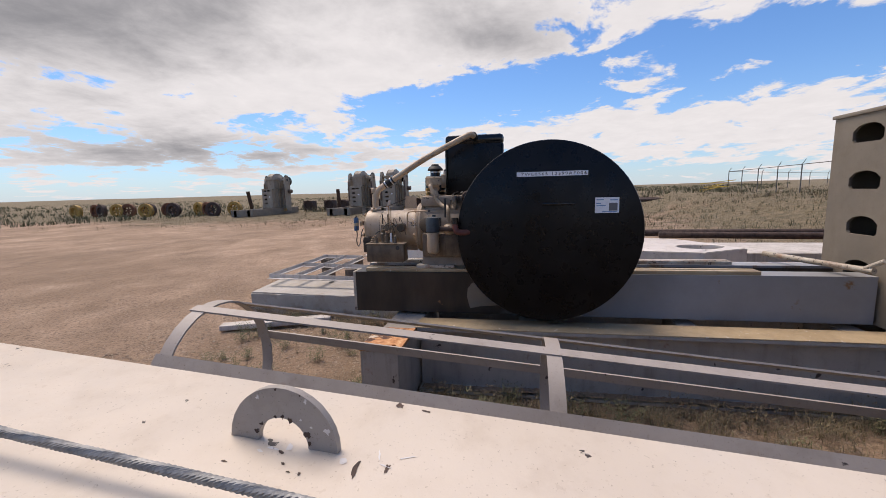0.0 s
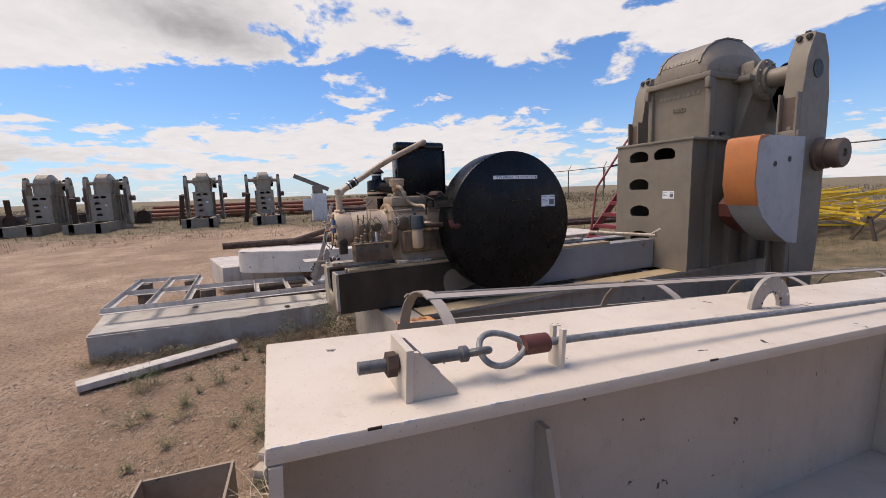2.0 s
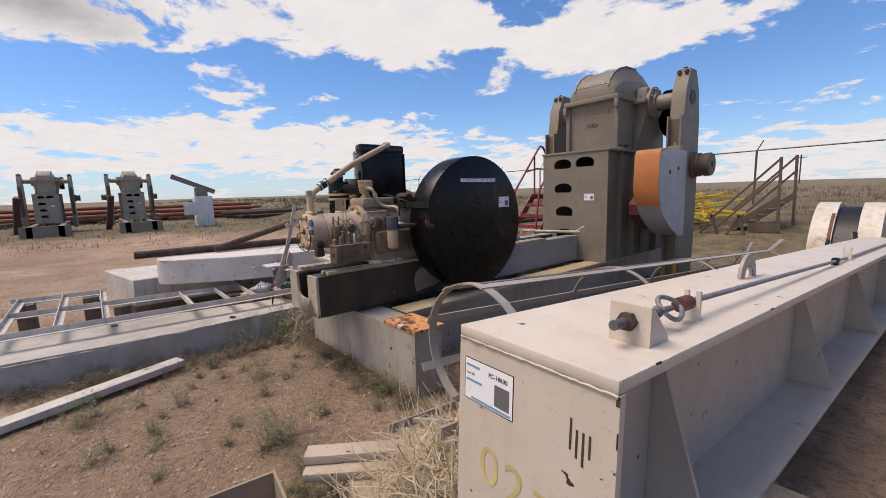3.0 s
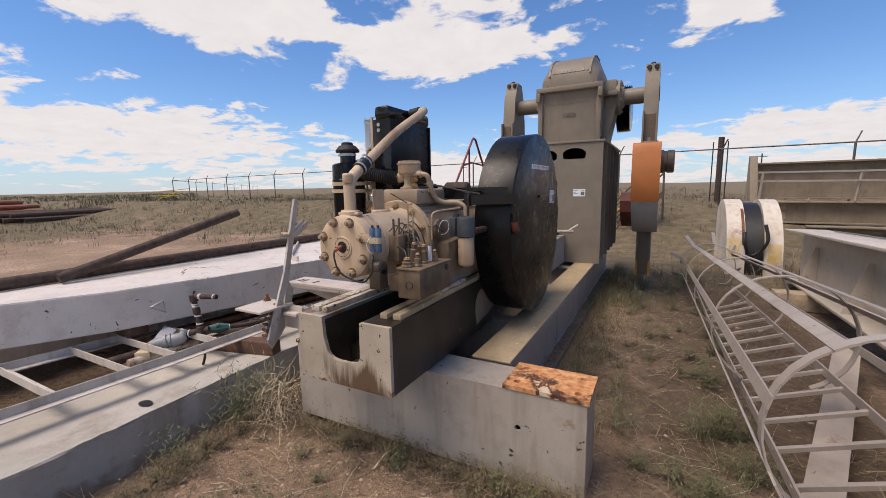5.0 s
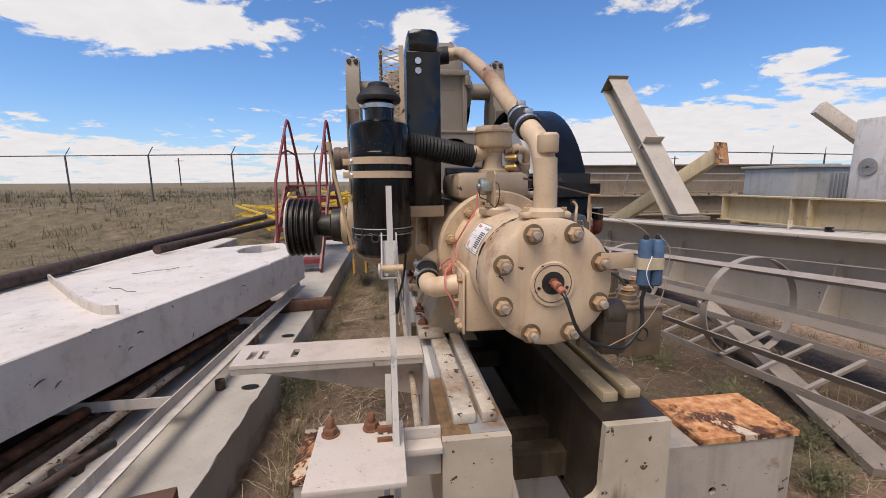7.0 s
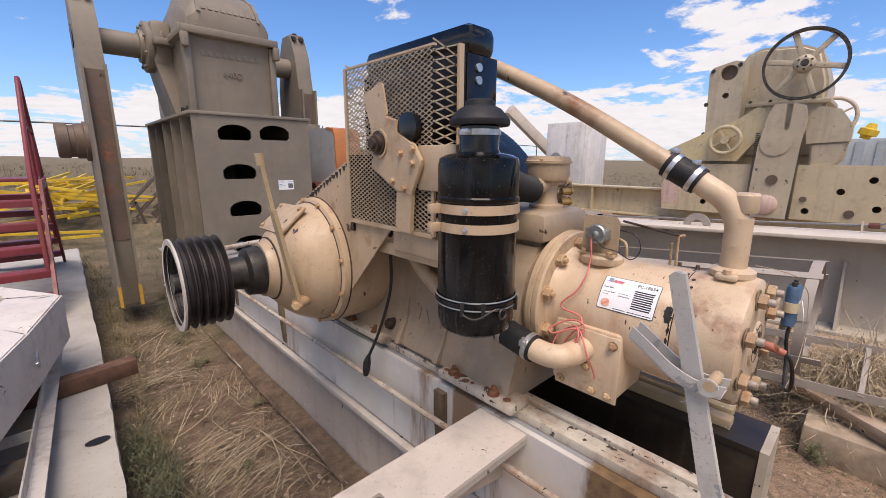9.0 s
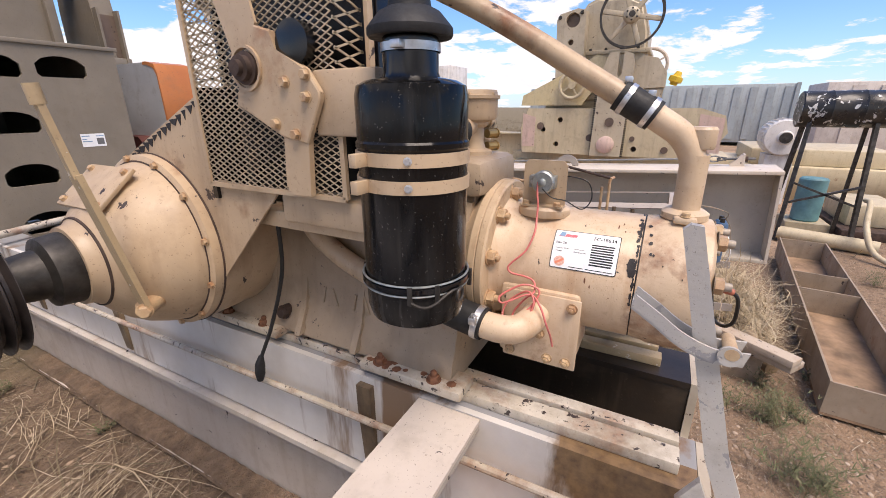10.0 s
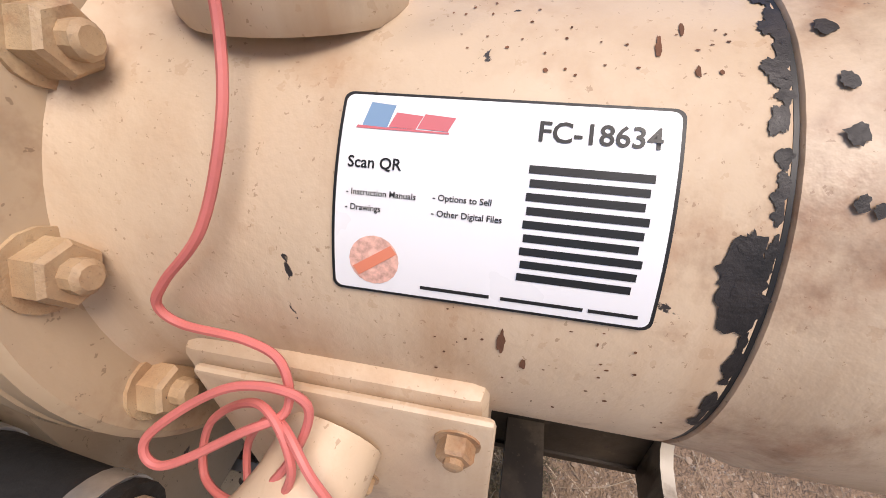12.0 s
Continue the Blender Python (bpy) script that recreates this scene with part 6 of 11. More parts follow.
    lathe(bm, [(0.016, 0), (0.023, 0.002), (0.023, 0.020), (0.016, 0.022)], M @ Matrix.Translation((0, 0.197, 0)) @ Matrix.Rotation(radians(-90), 4, "X"), 6)
    part("lock_nut", bm, M_DARKRUST, rope, "rusty lock nut")
    bm = B()
    box(bm, -0.018, 0.018, 2.62, 2.68, -0.058, -0.012, 0.008, M)
    part("rope_clip", bm, M_BLACK, rope, "black clip on the rope")
    strands = 6
    for sidx in range(strands):
        bm = B()
        pts = []
        for i in range(520):
            y = 0.55 + i * 0.01057
            a = 2 * math.pi * (y / 0.055 + sidx / strands)
            drop = -0.040 * min(1.0, max(0.0, (y - 0.6) / 2.6))
            pts.append(M @ Vector((0.0050 * math.cos(a), y, 0.0050 * math.sin(a) + drop)))
        tube(bm, pts, 0.0043, 6)
        part("strand", bm, M_ROPE, rope)
    for al in (0.575, 3.0):
        bm = B()
        prism(bm, [(-0.022, 0), (0.022, 0), (0.022, 0.085), (0.010, 0.085), (0.010, 0.05), (-0.010, 0.05), (-0.010, 0.085), (-0.022, 0.085)], 0, 0.010, "y")
        bmesh.ops.transform(bm, matrix=beam_matrix(al, 0.125, 0.0005), verts=bm.verts)
        part("cable_guide", bm, M_BEAM, w)
    rc = random.Random(12)
    for k in range(26):
        bm = B()
        a = rc.uniform(0.03, 5.6) if k > 6 else rc.uniform(0.0, 0.3)
        l = rc.uniform(0.008, 0.03)
        box(bm, 0.2255, 0.2281, a, a + l, -0.004, 0.0004, 0.0, beam_matrix(0))
        part("edge_chip", bm, M_DARKRUST if k % 7 == 0 else M_WHITE, w)
    bm = B()
    tube(bm, [on_beam(0.0 - 0.001 * (i % 2), -0.226 + 0.452 * i / 40, -0.0312 - 0.0025 * rc.random()) for i in range(41)], [0.0035 + 0.0025 * rc.random() for _ in range(41)], 6)
    part("weld_bead", bm, M_SHADEDWEB, w)
    for x, z, a, b in ((0.226, -0.042, 0.004, 0.010), (0.2285, -0.12, 0.0016, 0.016), (0.205, -0.032, 0.02, 0.005), (0.2285, -0.30, 0.0016, 0.012), (0.10, -0.033, 0.012, 0.003), (-0.06, -0.034, 0.02, 0.003)):
        bm = B()
        box(bm, x - a, min(x + a, 0.2302), -0.0010, 0.0, z - b, z + b, 0, beam_matrix(0))
        part("edge_chip", bm, M_DARKRUST, w)
    # asset label on the end plate
    bm = B()
    box(bm, -0.205, -0.035, -0.0012, -0.0004, -0.195, -0.085, 0, beam_matrix(0))
    s = part("asset_label", bm, M_PAPER, w, "white asset label with a square code block")
    bm = B()
    box(bm, -0.2075, -0.0325, -0.0007, -0.0002, -0.1975, -0.0825, 0, beam_matrix(0))
    part("border", bm, M_INK, s, "black border")
    bm = B()
    box(bm, -0.095, -0.045, -0.0020, -0.0014, -0.180, -0.125, 0, beam_matrix(0))
    part("code_block", bm, M_CODE, s)
    for a, b, z in ((-0.20, -0.15, -0.105), (-0.20, -0.14, -0.145), (-0.18, -0.04, -0.192)):
        bm = B()
        box(bm, a, b, -0.0020, -0.0014, z, z + 0.006, 0, beam_matrix(0))
        part("print_line", bm, M_LOGOBLUE, s)
    for ch, x, z in (("0", -0.145, -0.40), ("2", -0.06, -0.41), ("7", 0.03, -0.43), ("d", 0.115, -0.46)):
        flat_text(w, ch, beam_matrix(0) @ Matrix.Translation((x, -0.0012, z)), 0.15, M_YPAINT, "hand_painted_mark")
    flat_text(s, "FC-18630", beam_matrix(0) @ Matrix.Translation((-0.117, -0.0022, -0.112)), 0.0165, M_INK, "print")
    flat_text(s, "Scan QR", beam_matrix(0) @ Matrix.Translation((-0.199, -0.0022, -0.126)), 0.009, M_INK, "print")
    bm = B()
    for i in range(4):
        bm = B()
        box(bm, 0.125 + i * 0.015, 0.130 + i * 0.015, -0.0012, -0.0004, -0.185 - 0.012 * (i % 3), -0.135 + 0.02 * (i == 0), 0, beam_matrix(0))
        part("stencil_mark", bm, M_DARKRUST, w)


M_RODGREY = plain("dull_grey_rod", (0.12, 0.12, 0.122), 0.5, 0.35, 0.3, 40, 0.2)
M_EYE = paint("chipped_grey_paint", (0.36, 0.325, 0.29), (0.31, 0.275, 0.24), rust=0.1, chips=0.3, rough=0.5, scale=1.4)
M_ROPE = plain("wire_rope_steel", (0.235, 0.24, 0.24), 0.55, 0.45, 0.3, 60, 0.2)
build_walking_beam()




# ---- concrete pad, steel frame, box beam on the -x side ----
def build_pad():
    p = thing("concrete_pad", (-1.5, 3.0, 0.0), "long grey concrete pad with chipped, dirt-stained edges", "concrete pad")
    for poly in ([(-2.24, -2.27), (-1.24, -2.18), (-1.155, -0.9), (-1.182, -0.2), (-1.203, 0.6), (-1.162, 1.9), (-1.122, 3.4), (-1.077, 6.47), (-1.045, 8.6), (-1.95, 8.6), (-1.93, 3.0), (-1.76, 0.75), (-1.83, 0.0), (-2.04, -1.1)],):
        bm = B()
        prism(bm, poly, -0.05, 0.285, "z")
        bmesh.ops.bevel(bm, geom=[e for e in bm.edges if e.calc_length() > 0.3], offset=0.018, segments=2, affect="EDGES")
        rnd = random.Random(5)
        bmesh.ops.subdivide_edges(bm, edges=[e for e in bm.edges if e.calc_length() > 0.6], cuts=14, use_grid_fill=False)
        for v in bm.verts:
            if v.co.z > 0.2:
                v.co += Vector((rnd.uniform(-0.006, 0.006), rnd.uniform(-0.004, 0.004), rnd.uniform(-0.005, 0.0)))
        bmesh.ops.triangulate(bm, faces=[f for f in bm.faces if len(f.verts) > 4])
        part("slab", bm, M_CONCRETE, p)
    for x, y in ((-1.30, -0.30), (-1.25, 1.6), (-1.22, 2.453), (-1.9, -1.3)):
        bm = B()
        lathe(bm, [(0.0, 0.286), (0.035, 0.2865), (0.04, 0.288), (0.0, 0.2885)], Matrix.Translation((x, y, 0)) @ Matrix.Diagonal((1.3, 0.8, 1, 1)), 14)
        part("bolt_hole", bm, M_INK, p, "dark bolt hole")


def angle_bar(bm, p0, p1, s=0.06, t=0.007):
    p0, p1 = Vector(p0), Vector(p1)
    side = (p1 - p0).cross(Vector((0, 0, 1))).normalized()
    bar(bm, p0 + Vector((0, 0, s / 2)), p1 + Vector((0, 0, s / 2)), t, s)
    bar(bm, p0 + side * s / 2 + Vector((0, 0, t / 2)), p1 + side * s / 2 + Vector((0, 0, t / 2)), s, t)


def build_steel_frame():
    f = thing("angle_iron_grid", (-2.2, 0.5, 0.286), "pale angle-iron frame with cross bars lying on the concrete pad", "grid")
    z = 0.390
    right = [Vector((-1.66, -2.15, z)), Vector((-1.525, 0.0, z)), Vector((-1.505, 1.1, z)), Vector((-1.37, 3.7, z))]
    mid = [Vector((-2.60, -2.18, z)), Vector((-2.32, 0.06, z)), Vector((-2.2, 3.6, z))]
    left = [Vector((-3.48, -2.21, z)), Vector((-3.36, -1.36, z))]
    for ln in (right, mid, left):
        for p, q in zip(ln, ln[1:]):
            bm = B()
            angle_bar(bm, p, q)
            part("long_bar", bm, M_WEATHER, f)

    def along(ln, y):
        for p, q in zip(ln, ln[1:]):
            if p.y <= y <= q.y:
                return p.lerp(q, (y - p.y) / (q.y - p.y))
        return ln[0] if y < ln[0].y else ln[-1]
    for y in (-2.14, -1.74, -1.38):
        bm = B()
        angle_bar(bm, along(right, y) + Vector((0, 0, 0.008)), along(left, y) + Vector((0, 0, 0.008)), 0.055)
        part("cross_bar", bm, M_WEATHER, f)
    for y in (-0.63, -0.26, 0.02, 0.32, 1.22, 2.47):
        bm = B()
        angle_bar(bm, along(right, y) + Vector((0, 0, 0.008)), along(mid, y) + Vector((0, 0, 0.008)), 0.055)
        part("cross_bar", bm, M_WEATHER, f)
    for x, y in ((-3.40, -2.08), (-3.33, -1.48), (-2.46, -1.2), (-2.30, 0.3), (-2.2, 3.3)):
        bm = B()
        box(bm, x - 0.12, x + 0.12, y - 0.08, y + 0.08, -0.03, 0.389, 0.006)
        single("frame_block", bm, M_OLDWOOD, "dark weathered timber block under the angle-iron grid", "timber", group="blocks under the grid")


def build_box_beam():
    w = thing("box_beam", (-2.4, 1.2, 0.42), "white-topped painted steel box beam with a rounded end, lying on the frame", "steel beam")
    R = [(-2.48, -0.62), (-2.15, -0.05), (-1.97, 0.50), (-1.76, 1.27), (-1.40, 2.75), (-1.26, 3.45)]
    L = [(-1.62, 4.05), (-2.55, 3.6), (-2.95, 2.5), (-2.98, 1.3), (-3.0, 0.2), (-2.98, -0.55), (-2.88, -0.76), (-2.70, -0.80), (-2.57, -0.75)]
    bm = B()
    prism(bm, R + L, 0.53, 0.835, "z", holes=[[(-1.515, 3.57), (-1.55, 3.48), (-1.60, 3.41), (-1.66, 3.35), (-1.75, 3.33), (-1.86, 3.38), (-1.92, 3.50), (-1.92, 3.65), (-1.87, 3.80), (-1.79, 3.87), (-1.70, 3.84), (-1.60, 3.73), (-1.54, 3.65)]])
    bmesh.ops.bevel(bm, geom=[e for e in bm.edges if abs(e.verts[0].co.z - e.verts[1].co.z) < 1e-4], offset=0.008, segments=2, affect="EDGES")
    part("shell", bm, M_BOXBEAM, w)

    def ring(bm, p, s):
        tube(bm, [(p[0] + 0.012, p[1] - s, p[2] + s * 0.2), (p[0] + 0.014, p[1] + s * 0.7, p[2] + s * 0.8), (p[0] + 0.014, p[1] + s * 0.9, p[2] - s), (p[0] + 0.012, p[1] - s, p[2] + s * 0.2)], 0.006, 8)
    for p, s in (((-2.05, 0.20, 0.665), 0.055), ((-1.40, 2.74, 0.68), 0.05)):
        bm = B()
        ring(bm, p, s)
        part("shackle", bm, M_STEEL, w)
    bm = B()
    bar(bm, (-1.99, 0.44, 0.69), (-1.985, 0.46, 0.74), 0.012, 0.012)
    part("hook", bm, M_DARKRUST, w)
    def side_mark(bm, a, y, z, r, a0, a1):
        pts = []
        for i in range(9):
            t = radians(a0 + (a1 - a0) * i / 8)
            yy = y + r * math.cos(t)
            for p, q in zip(R, R[1:]):
                if p[1] <= yy <= q[1]:
                    xx = p[0] + (q[0] - p[0]) * (yy - p[1]) / (q[1] - p[1])
                    pts.append((xx + 0.003, yy, z + r * math.sin(t)))
        if len(pts) > 2:
            tube(bm, pts, [0.0008 + 0.0022 * math.sin(math.pi * (i + 0.3) / len(pts)) for i in range(len(pts))], 6)
    for y, z in ((0.95, 0.66), (1.02, 0.63), (1.30, 0.69), (1.36, 0.65), (1.42, 0.70), (2.35, 0.70), (0.1, 0.70)):
        bm = B()
        side_mark(bm, 0, y, z, 0.03 + 0.02 * math.sin(9 * y), 60 + 40 * math.sin(7 * y), 130 + 25 * math.sin(23 * z))
        part("scuff_mark", bm, M_DARKRUST, w)
    bm = B()
    c = spline([Vector((-2.80, 2.34, 0.836)), Vector((-2.50, 2.02, 0.836)), Vector((-2.15, 1.65, 0.836)), Vector((-1.92, 1.45, 0.836)), Vector((-1.82, 1.43, 0.836))], 6)
    strip(bm, c, [(0, 0, 1)] * len(c), 0.014, 0.05, (0.7, 0.7, 0))
    part("weld_rib", bm, M_WEATHER, w, "curved rib welded on top")
    for k, (x, y) in enumerate(((-2.3, 0.55), (-2.55, 0.75), (-2.0, 1.9), (-2.35, 2.5))):
        bm = B()
        tube(bm, [(x + 0.05 * i * (1 if k % 2 else -1), y + 0.035 * i + 0.02 * math.sin(i * 2.1 + k), 0.8362) for i in range(6)], 0.0025, 5)
        part("paint_crack", bm, M_DARKRUST, w)
    # pipes on and beside it
    bm = B()
    rod(bm, (-3.0, -1.0, 0.888), (-2.72, 7.4, 0.888), 0.05, 16)
    single("long_pipe", bm, M_DARKRUST, "long dark rusty pipe lying on the box beam", "pipe")
    bm = B()
    rod(bm, (-2.85, -0.10, 0.882), (-2.80, 1.50, 1.315), 0.042, 16)
    single("leaning_pipe", bm, M_DARKRUST, "dark rusty pipe propped at a slant on the beam", "pipe")
    bm = B()
    rod(bm, (-2.62, 3.4, 0.885), (-2.1, 6.4, 0.90), 0.045, 14)
    single("short_pipe", bm, M_DARKRUST, "dark rusty pipe lying beside the beam", "pipe")
    # pale slab behind
    bm = B()
    prism(bm, [(-4.4, -1.30), (-3.1, -1.05), (-3.05, 6.8), (-4.2, 6.8)], 0.20, 0.56, "z")
    bmesh.ops.bevel(bm, geom=list(bm.edges), offset=0.012, segments=1, affect="EDGES")
    single("white_slab", bm, M_WEATHER, "white weathered steel slab beyond the box beam", "steel slab")
    for x0, x1, y in ((-2.9, -2.15, 0.1), (-2.85, -1.75, 1.9), (-2.5, -1.53, 3.2)):
        bm = B()
        box(bm, x0, x1, y - 0.07, y + 0.07, 0.452, 0.529, 0.006)
        single("support_timber", bm, M_REDWOOD, "dark red-brown timber carrying the box beam", "timber", group="timbers under the box beam")
    # thin pipes under the beam
    for p, q, r, m in (((-2.02, -0.2, 0.36), (-1.55, 2.9, 0.37), 0.035, M_DARKRUST), ((-1.92, -0.1, 0.34), (-1.72, 2.2, 0.36), 0.03, M_RAIL), ((-2.15, 0.2, 0.35), (-1.66, 3.2, 0.37), 0.03, M_DARKRUST),
                       ((-2.10, 0.3, 0.40), (-1.50, 3.0, 0.42), 0.028, M_RUST), ((-2.25, 0.4, 0.35), (-1.80, 3.1, 0.36), 0.045, M_DARKRUST), ((-1.80, 0.5, 0.385), (-1.60, 3.3, 0.35), 0.022, M_RAIL)):
        bm = B()
        rod(bm, p, q, r, 12)
        single("scrap_pipe", bm, m, "old rusty pipe lying under the box beam", "pipe", group="pipes under the box beam")


M_BOXBEAM = paint("chalky_white_paint", (0.70, 0.645, 0.59), (0.60, 0.54, 0.48), rust=0.18, chips=0.25, streak=0.12, rough=0.5)
build_pad()
build_steel_frame()
build_box_beam()


def build_fittings():
    for y, x in ((2.3, -1.50),):
        bm = B()
        box(bm, x - 0.11, x + 0.09, y - 0.05, y + 0.05, 0.2865, 0.389, 0.005)
        single("frame_block", bm, M_OLDWOOD, "dark weathered timber block under the angle-iron grid", "timber", group="blocks under the grid")
    v = thing("rusty_pipe_tee", (-1.75, 0.35, 0.36), "rusty threaded pipe tee with white tape, standing in the frame", "pipe fitting")
    lo, mid, hi = Vector((-1.745, 0.348, 0.352)), Vector((-1.757, 0.348, 0.47)), Vector((-1.815, 0.348, 0.735))
    bm = B()
    tube(bm, [lo, mid, hi], 0.021, 12)
    part("riser", bm, M_DARKRUST, v)
    for p, q, r in ((lo, lo.lerp(mid, 0.5), 0.029), (mid - Vector((0, 0, 0.035)), mid + Vector((0, 0, 0.035)), 0.032), (mid.lerp(hi, 0.5), mid.lerp(hi, 0.68), 0.027), (mid.lerp(hi, 0.86), hi + Vector((0, 0, 0.018)), 0.031)):
        bm = B()
        rod(bm, p, q, r, 14, bev=0.003)
        part("coupling", bm, M_DARKRUST, v)
    bm = B()
    tube(bm, [hi, (-1.74, 0.36, 0.742), (-1.60, 0.40, 0.745)], 0.019, 12)
    part("cross_pipe", bm, M_DARKRUST, v)
    bm = B()
    tube(bm, [mid, (-1.85, 0.30, 0.445), (-1.87, 0.285, 0.43)], 0.024, 12)
    part("branch", bm, M_DARKRUST, v)
    bm = B()
    tube(bm, [mid, (-1.71, 0.385, 0.475)], 0.024, 12)
    part("branch", bm, M_DARKRUST, v)
    for p, d, r in ((mid.lerp(hi, 0.2), (0, 0, 1), 0.024), (mid.lerp(hi, 0.44), (0, 0, 1), 0.024), (mid.lerp(hi, 0.72), (0, 0, 1), 0.024), (mid.lerp(hi, 0.78), (0, 0, 1), 0.025), (lo.lerp(mid, 0.6), (0, 0, 1), 0.024), (Vector((-1.75, 0.36, 0.742)), (1, 0.2, 0), 0.022), (Vector((-1.735, 0.362, 0.742)), (1, 0.2, 0), 0.023), (Vector((-1.62, 0.394, 0.745)), (1, 0.2, 0), 0.021), (Vector((-1.84, 0.305, 0.447)), (1, 0.5, 0), 0.027)):
        m = Matrix.Translation(p) @ Vector(d).to_track_quat("Z", "Y").to_matrix().to_4x4()
        bm = B()
        lathe(bm, [(r - 0.002, -0.006), (r + 0.0015, -0.004), (r + 0.002, 0.004), (r - 0.002, 0.006)], m, 16, cap=False)
        part("tape_turn", bm, M_WHITE, v)
    g = thing("green_valve", (-1.74, 0.48, 0.44), "green painted valve body on a dark rusty pipe", "valve")
    a, b = Vector((-1.785, 0.425, 0.45)), Vector((-1.70, 0.545, 0.445))
    bm = B()
    lathe(bm, [(0.02, -0.075), (0.030, -0.07), (0.032, -0.05), (0.038, -0.035), (0.043, 0.0), (0.038, 0.035), (0.032, 0.05), (0.030, 0.07), (0.02, 0.075)], Matrix.Translation((a + b) / 2) @ (b - a).to_track_quat("Z", "Y").to_matrix().to_4x4(), 8)
    hexbolt(bm, (a + b) / 2 + Vector((0.02, -0.02, 0.03)), (0.5, -0.4, 0.7), 0.016, 0.02)
    part("body", bm, M_GREENVALVE, g)
    bm = B()
    tube(bm, [b, (-1.64, 0.64, 0.44), (-1.60, 0.82, 0.43)], 0.019, 12)
    part("pipe_stub", bm, M_DARKRUST, g)
    bm = B()
    lathe(bm, [(0.019, -0.008), (0.023, -0.006), (0.023, 0.006), (0.019, 0.008)], Matrix.Translation(b) @ (b - a).to_track_quat("Z", "Y").to_matrix().to_4x4(), 16, cap=False)
    part("tape_turn", bm, M_WHITE, g)
    s = thing("black_pipe_union", (-1.66, 0.80, 0.42), "dark iron pipe union with a hexagon collar, on the pipes", "pipe fitting")
    a, b = Vector((-1.665, 0.70, 0.425)), Vector((-1.585, 0.91, 0.42))
    m = Matrix.Translation(a) @ (b - a).to_track_quat("Z", "Y").to_matrix().to_4x4()
    bm = B()
    lathe(bm, [(0.020, 0.0), (0.034, 0.0), (0.036, 0.006), (0.036, 0.03), (0.026, 0.036), (0.024, 0.22), (0.018, 0.22)], m, 18)
    part("nipple", bm, M_DARKSTEEL, s)
    bm = B()
    lathe(bm, [(0.027, 0.05), (0.042, 0.052), (0.042, 0.085), (0.027, 0.087)], m, 6, cap=False)
    part("collar", bm, M_DARKRUST, s)
    s = thing("grey_valve", (-1.92, 0.18, 0.40), "blue-grey cast valve with a bonnet, lying in the frame", "valve")
    a, b = Vector((-2.0, 0.07, 0.40)), Vector((-1.855, 0.285, 0.42))
    m = Matrix.Translation(a) @ (b - a).to_track_quat("Z", "Y").to_matrix().to_4x4()
    bm = B()
    lathe(bm, [(0.0, -0.03), (0.014, -0.03), (0.018, 0.0), (0.034, 0.03), (0.042, 0.07), (0.042, 0.105), (0.056, 0.108), (0.056, 0.128), (0.044, 0.131), (0.044, 0.142), (0.056, 0.145), (0.056, 0.158), (0.046, 0.162), (0.048, 0.20), (0.040, 0.235), (0.030, 0.25), (0.016, 0.26), (0.0, 0.26)], m, 24)
    lathe(bm, [(0.030, 0.0), (0.030, 0.055), (0.036, 0.057), (0.036, 0.07), (0.0, 0.072)], Matrix.Translation(a.lerp(b, 0.86)) @ Matrix.Rotation(radians(-35), 4, "X"), 16)
    part("body", bm, M_BLUEGREY, s)
    bm = B()
    box(bm, -0.05, 0.05, -0.07, 0.07, 0.0, 0.012, 0.003, pose(-2.03, 0.22, 0.43, 32, 18, 30))
    single("white_plate", bm, M_WHITE, "small white plate leaning behind the grey valve", "plate")
    bm = B()
    box(bm, -0.05, 0.05, -0.05, 0.05, 0.0, 0.05, 0.006, pose(-1.93, 0.02, 0.345, 0, 0, 40))
    single("yellow_block", bm, M_CREAM, "pale yellow-green block under the grey valve", "block")
    bm = B()
    tube(bm, spline([(-1.53, 0.20, 0.395), (-1.512, 0.21, 0.39), (-1.50, 0.205, 0.36), (-1.515, 0.20, 0.31), (-1.53, 0.202, 0.29)], 5), 0.009, 8)
    single("bent_strap", bm, M_DARKSTEEL, "bent dark steel strap against the frame's rail", "strap")
    bm = B()
    box(bm, -0.30, 0.30, -0.05, 0.05, 0, 0.102, 0.004, pose(-1.485, 0.515, 0.2865, 0, 0, 13))
    single("timber_block", bm, M_REDWOOD, "short red-brown timber on the concrete pad", "timber")
    bm = B()
    box(bm, -0.16, 0.50, -0.05, 0.05, 0, 0.102, 0.004, pose(-1.46, 3.12, 0.2865, 0, 0, 8))
    single("timber_block", bm, M_REDWOOD, "dark red-brown timber under the beam's end", "timber")
    bm = B()
    tube(bm, [(-1.42, 1.60, 0.287), (-1.42, 1.60, 0.345)], 0.028, 12)
    single("pipe_stub", bm, M_DARKRUST, "short rusty pipe stub standing on the pad", "pipe")


build_fittings()


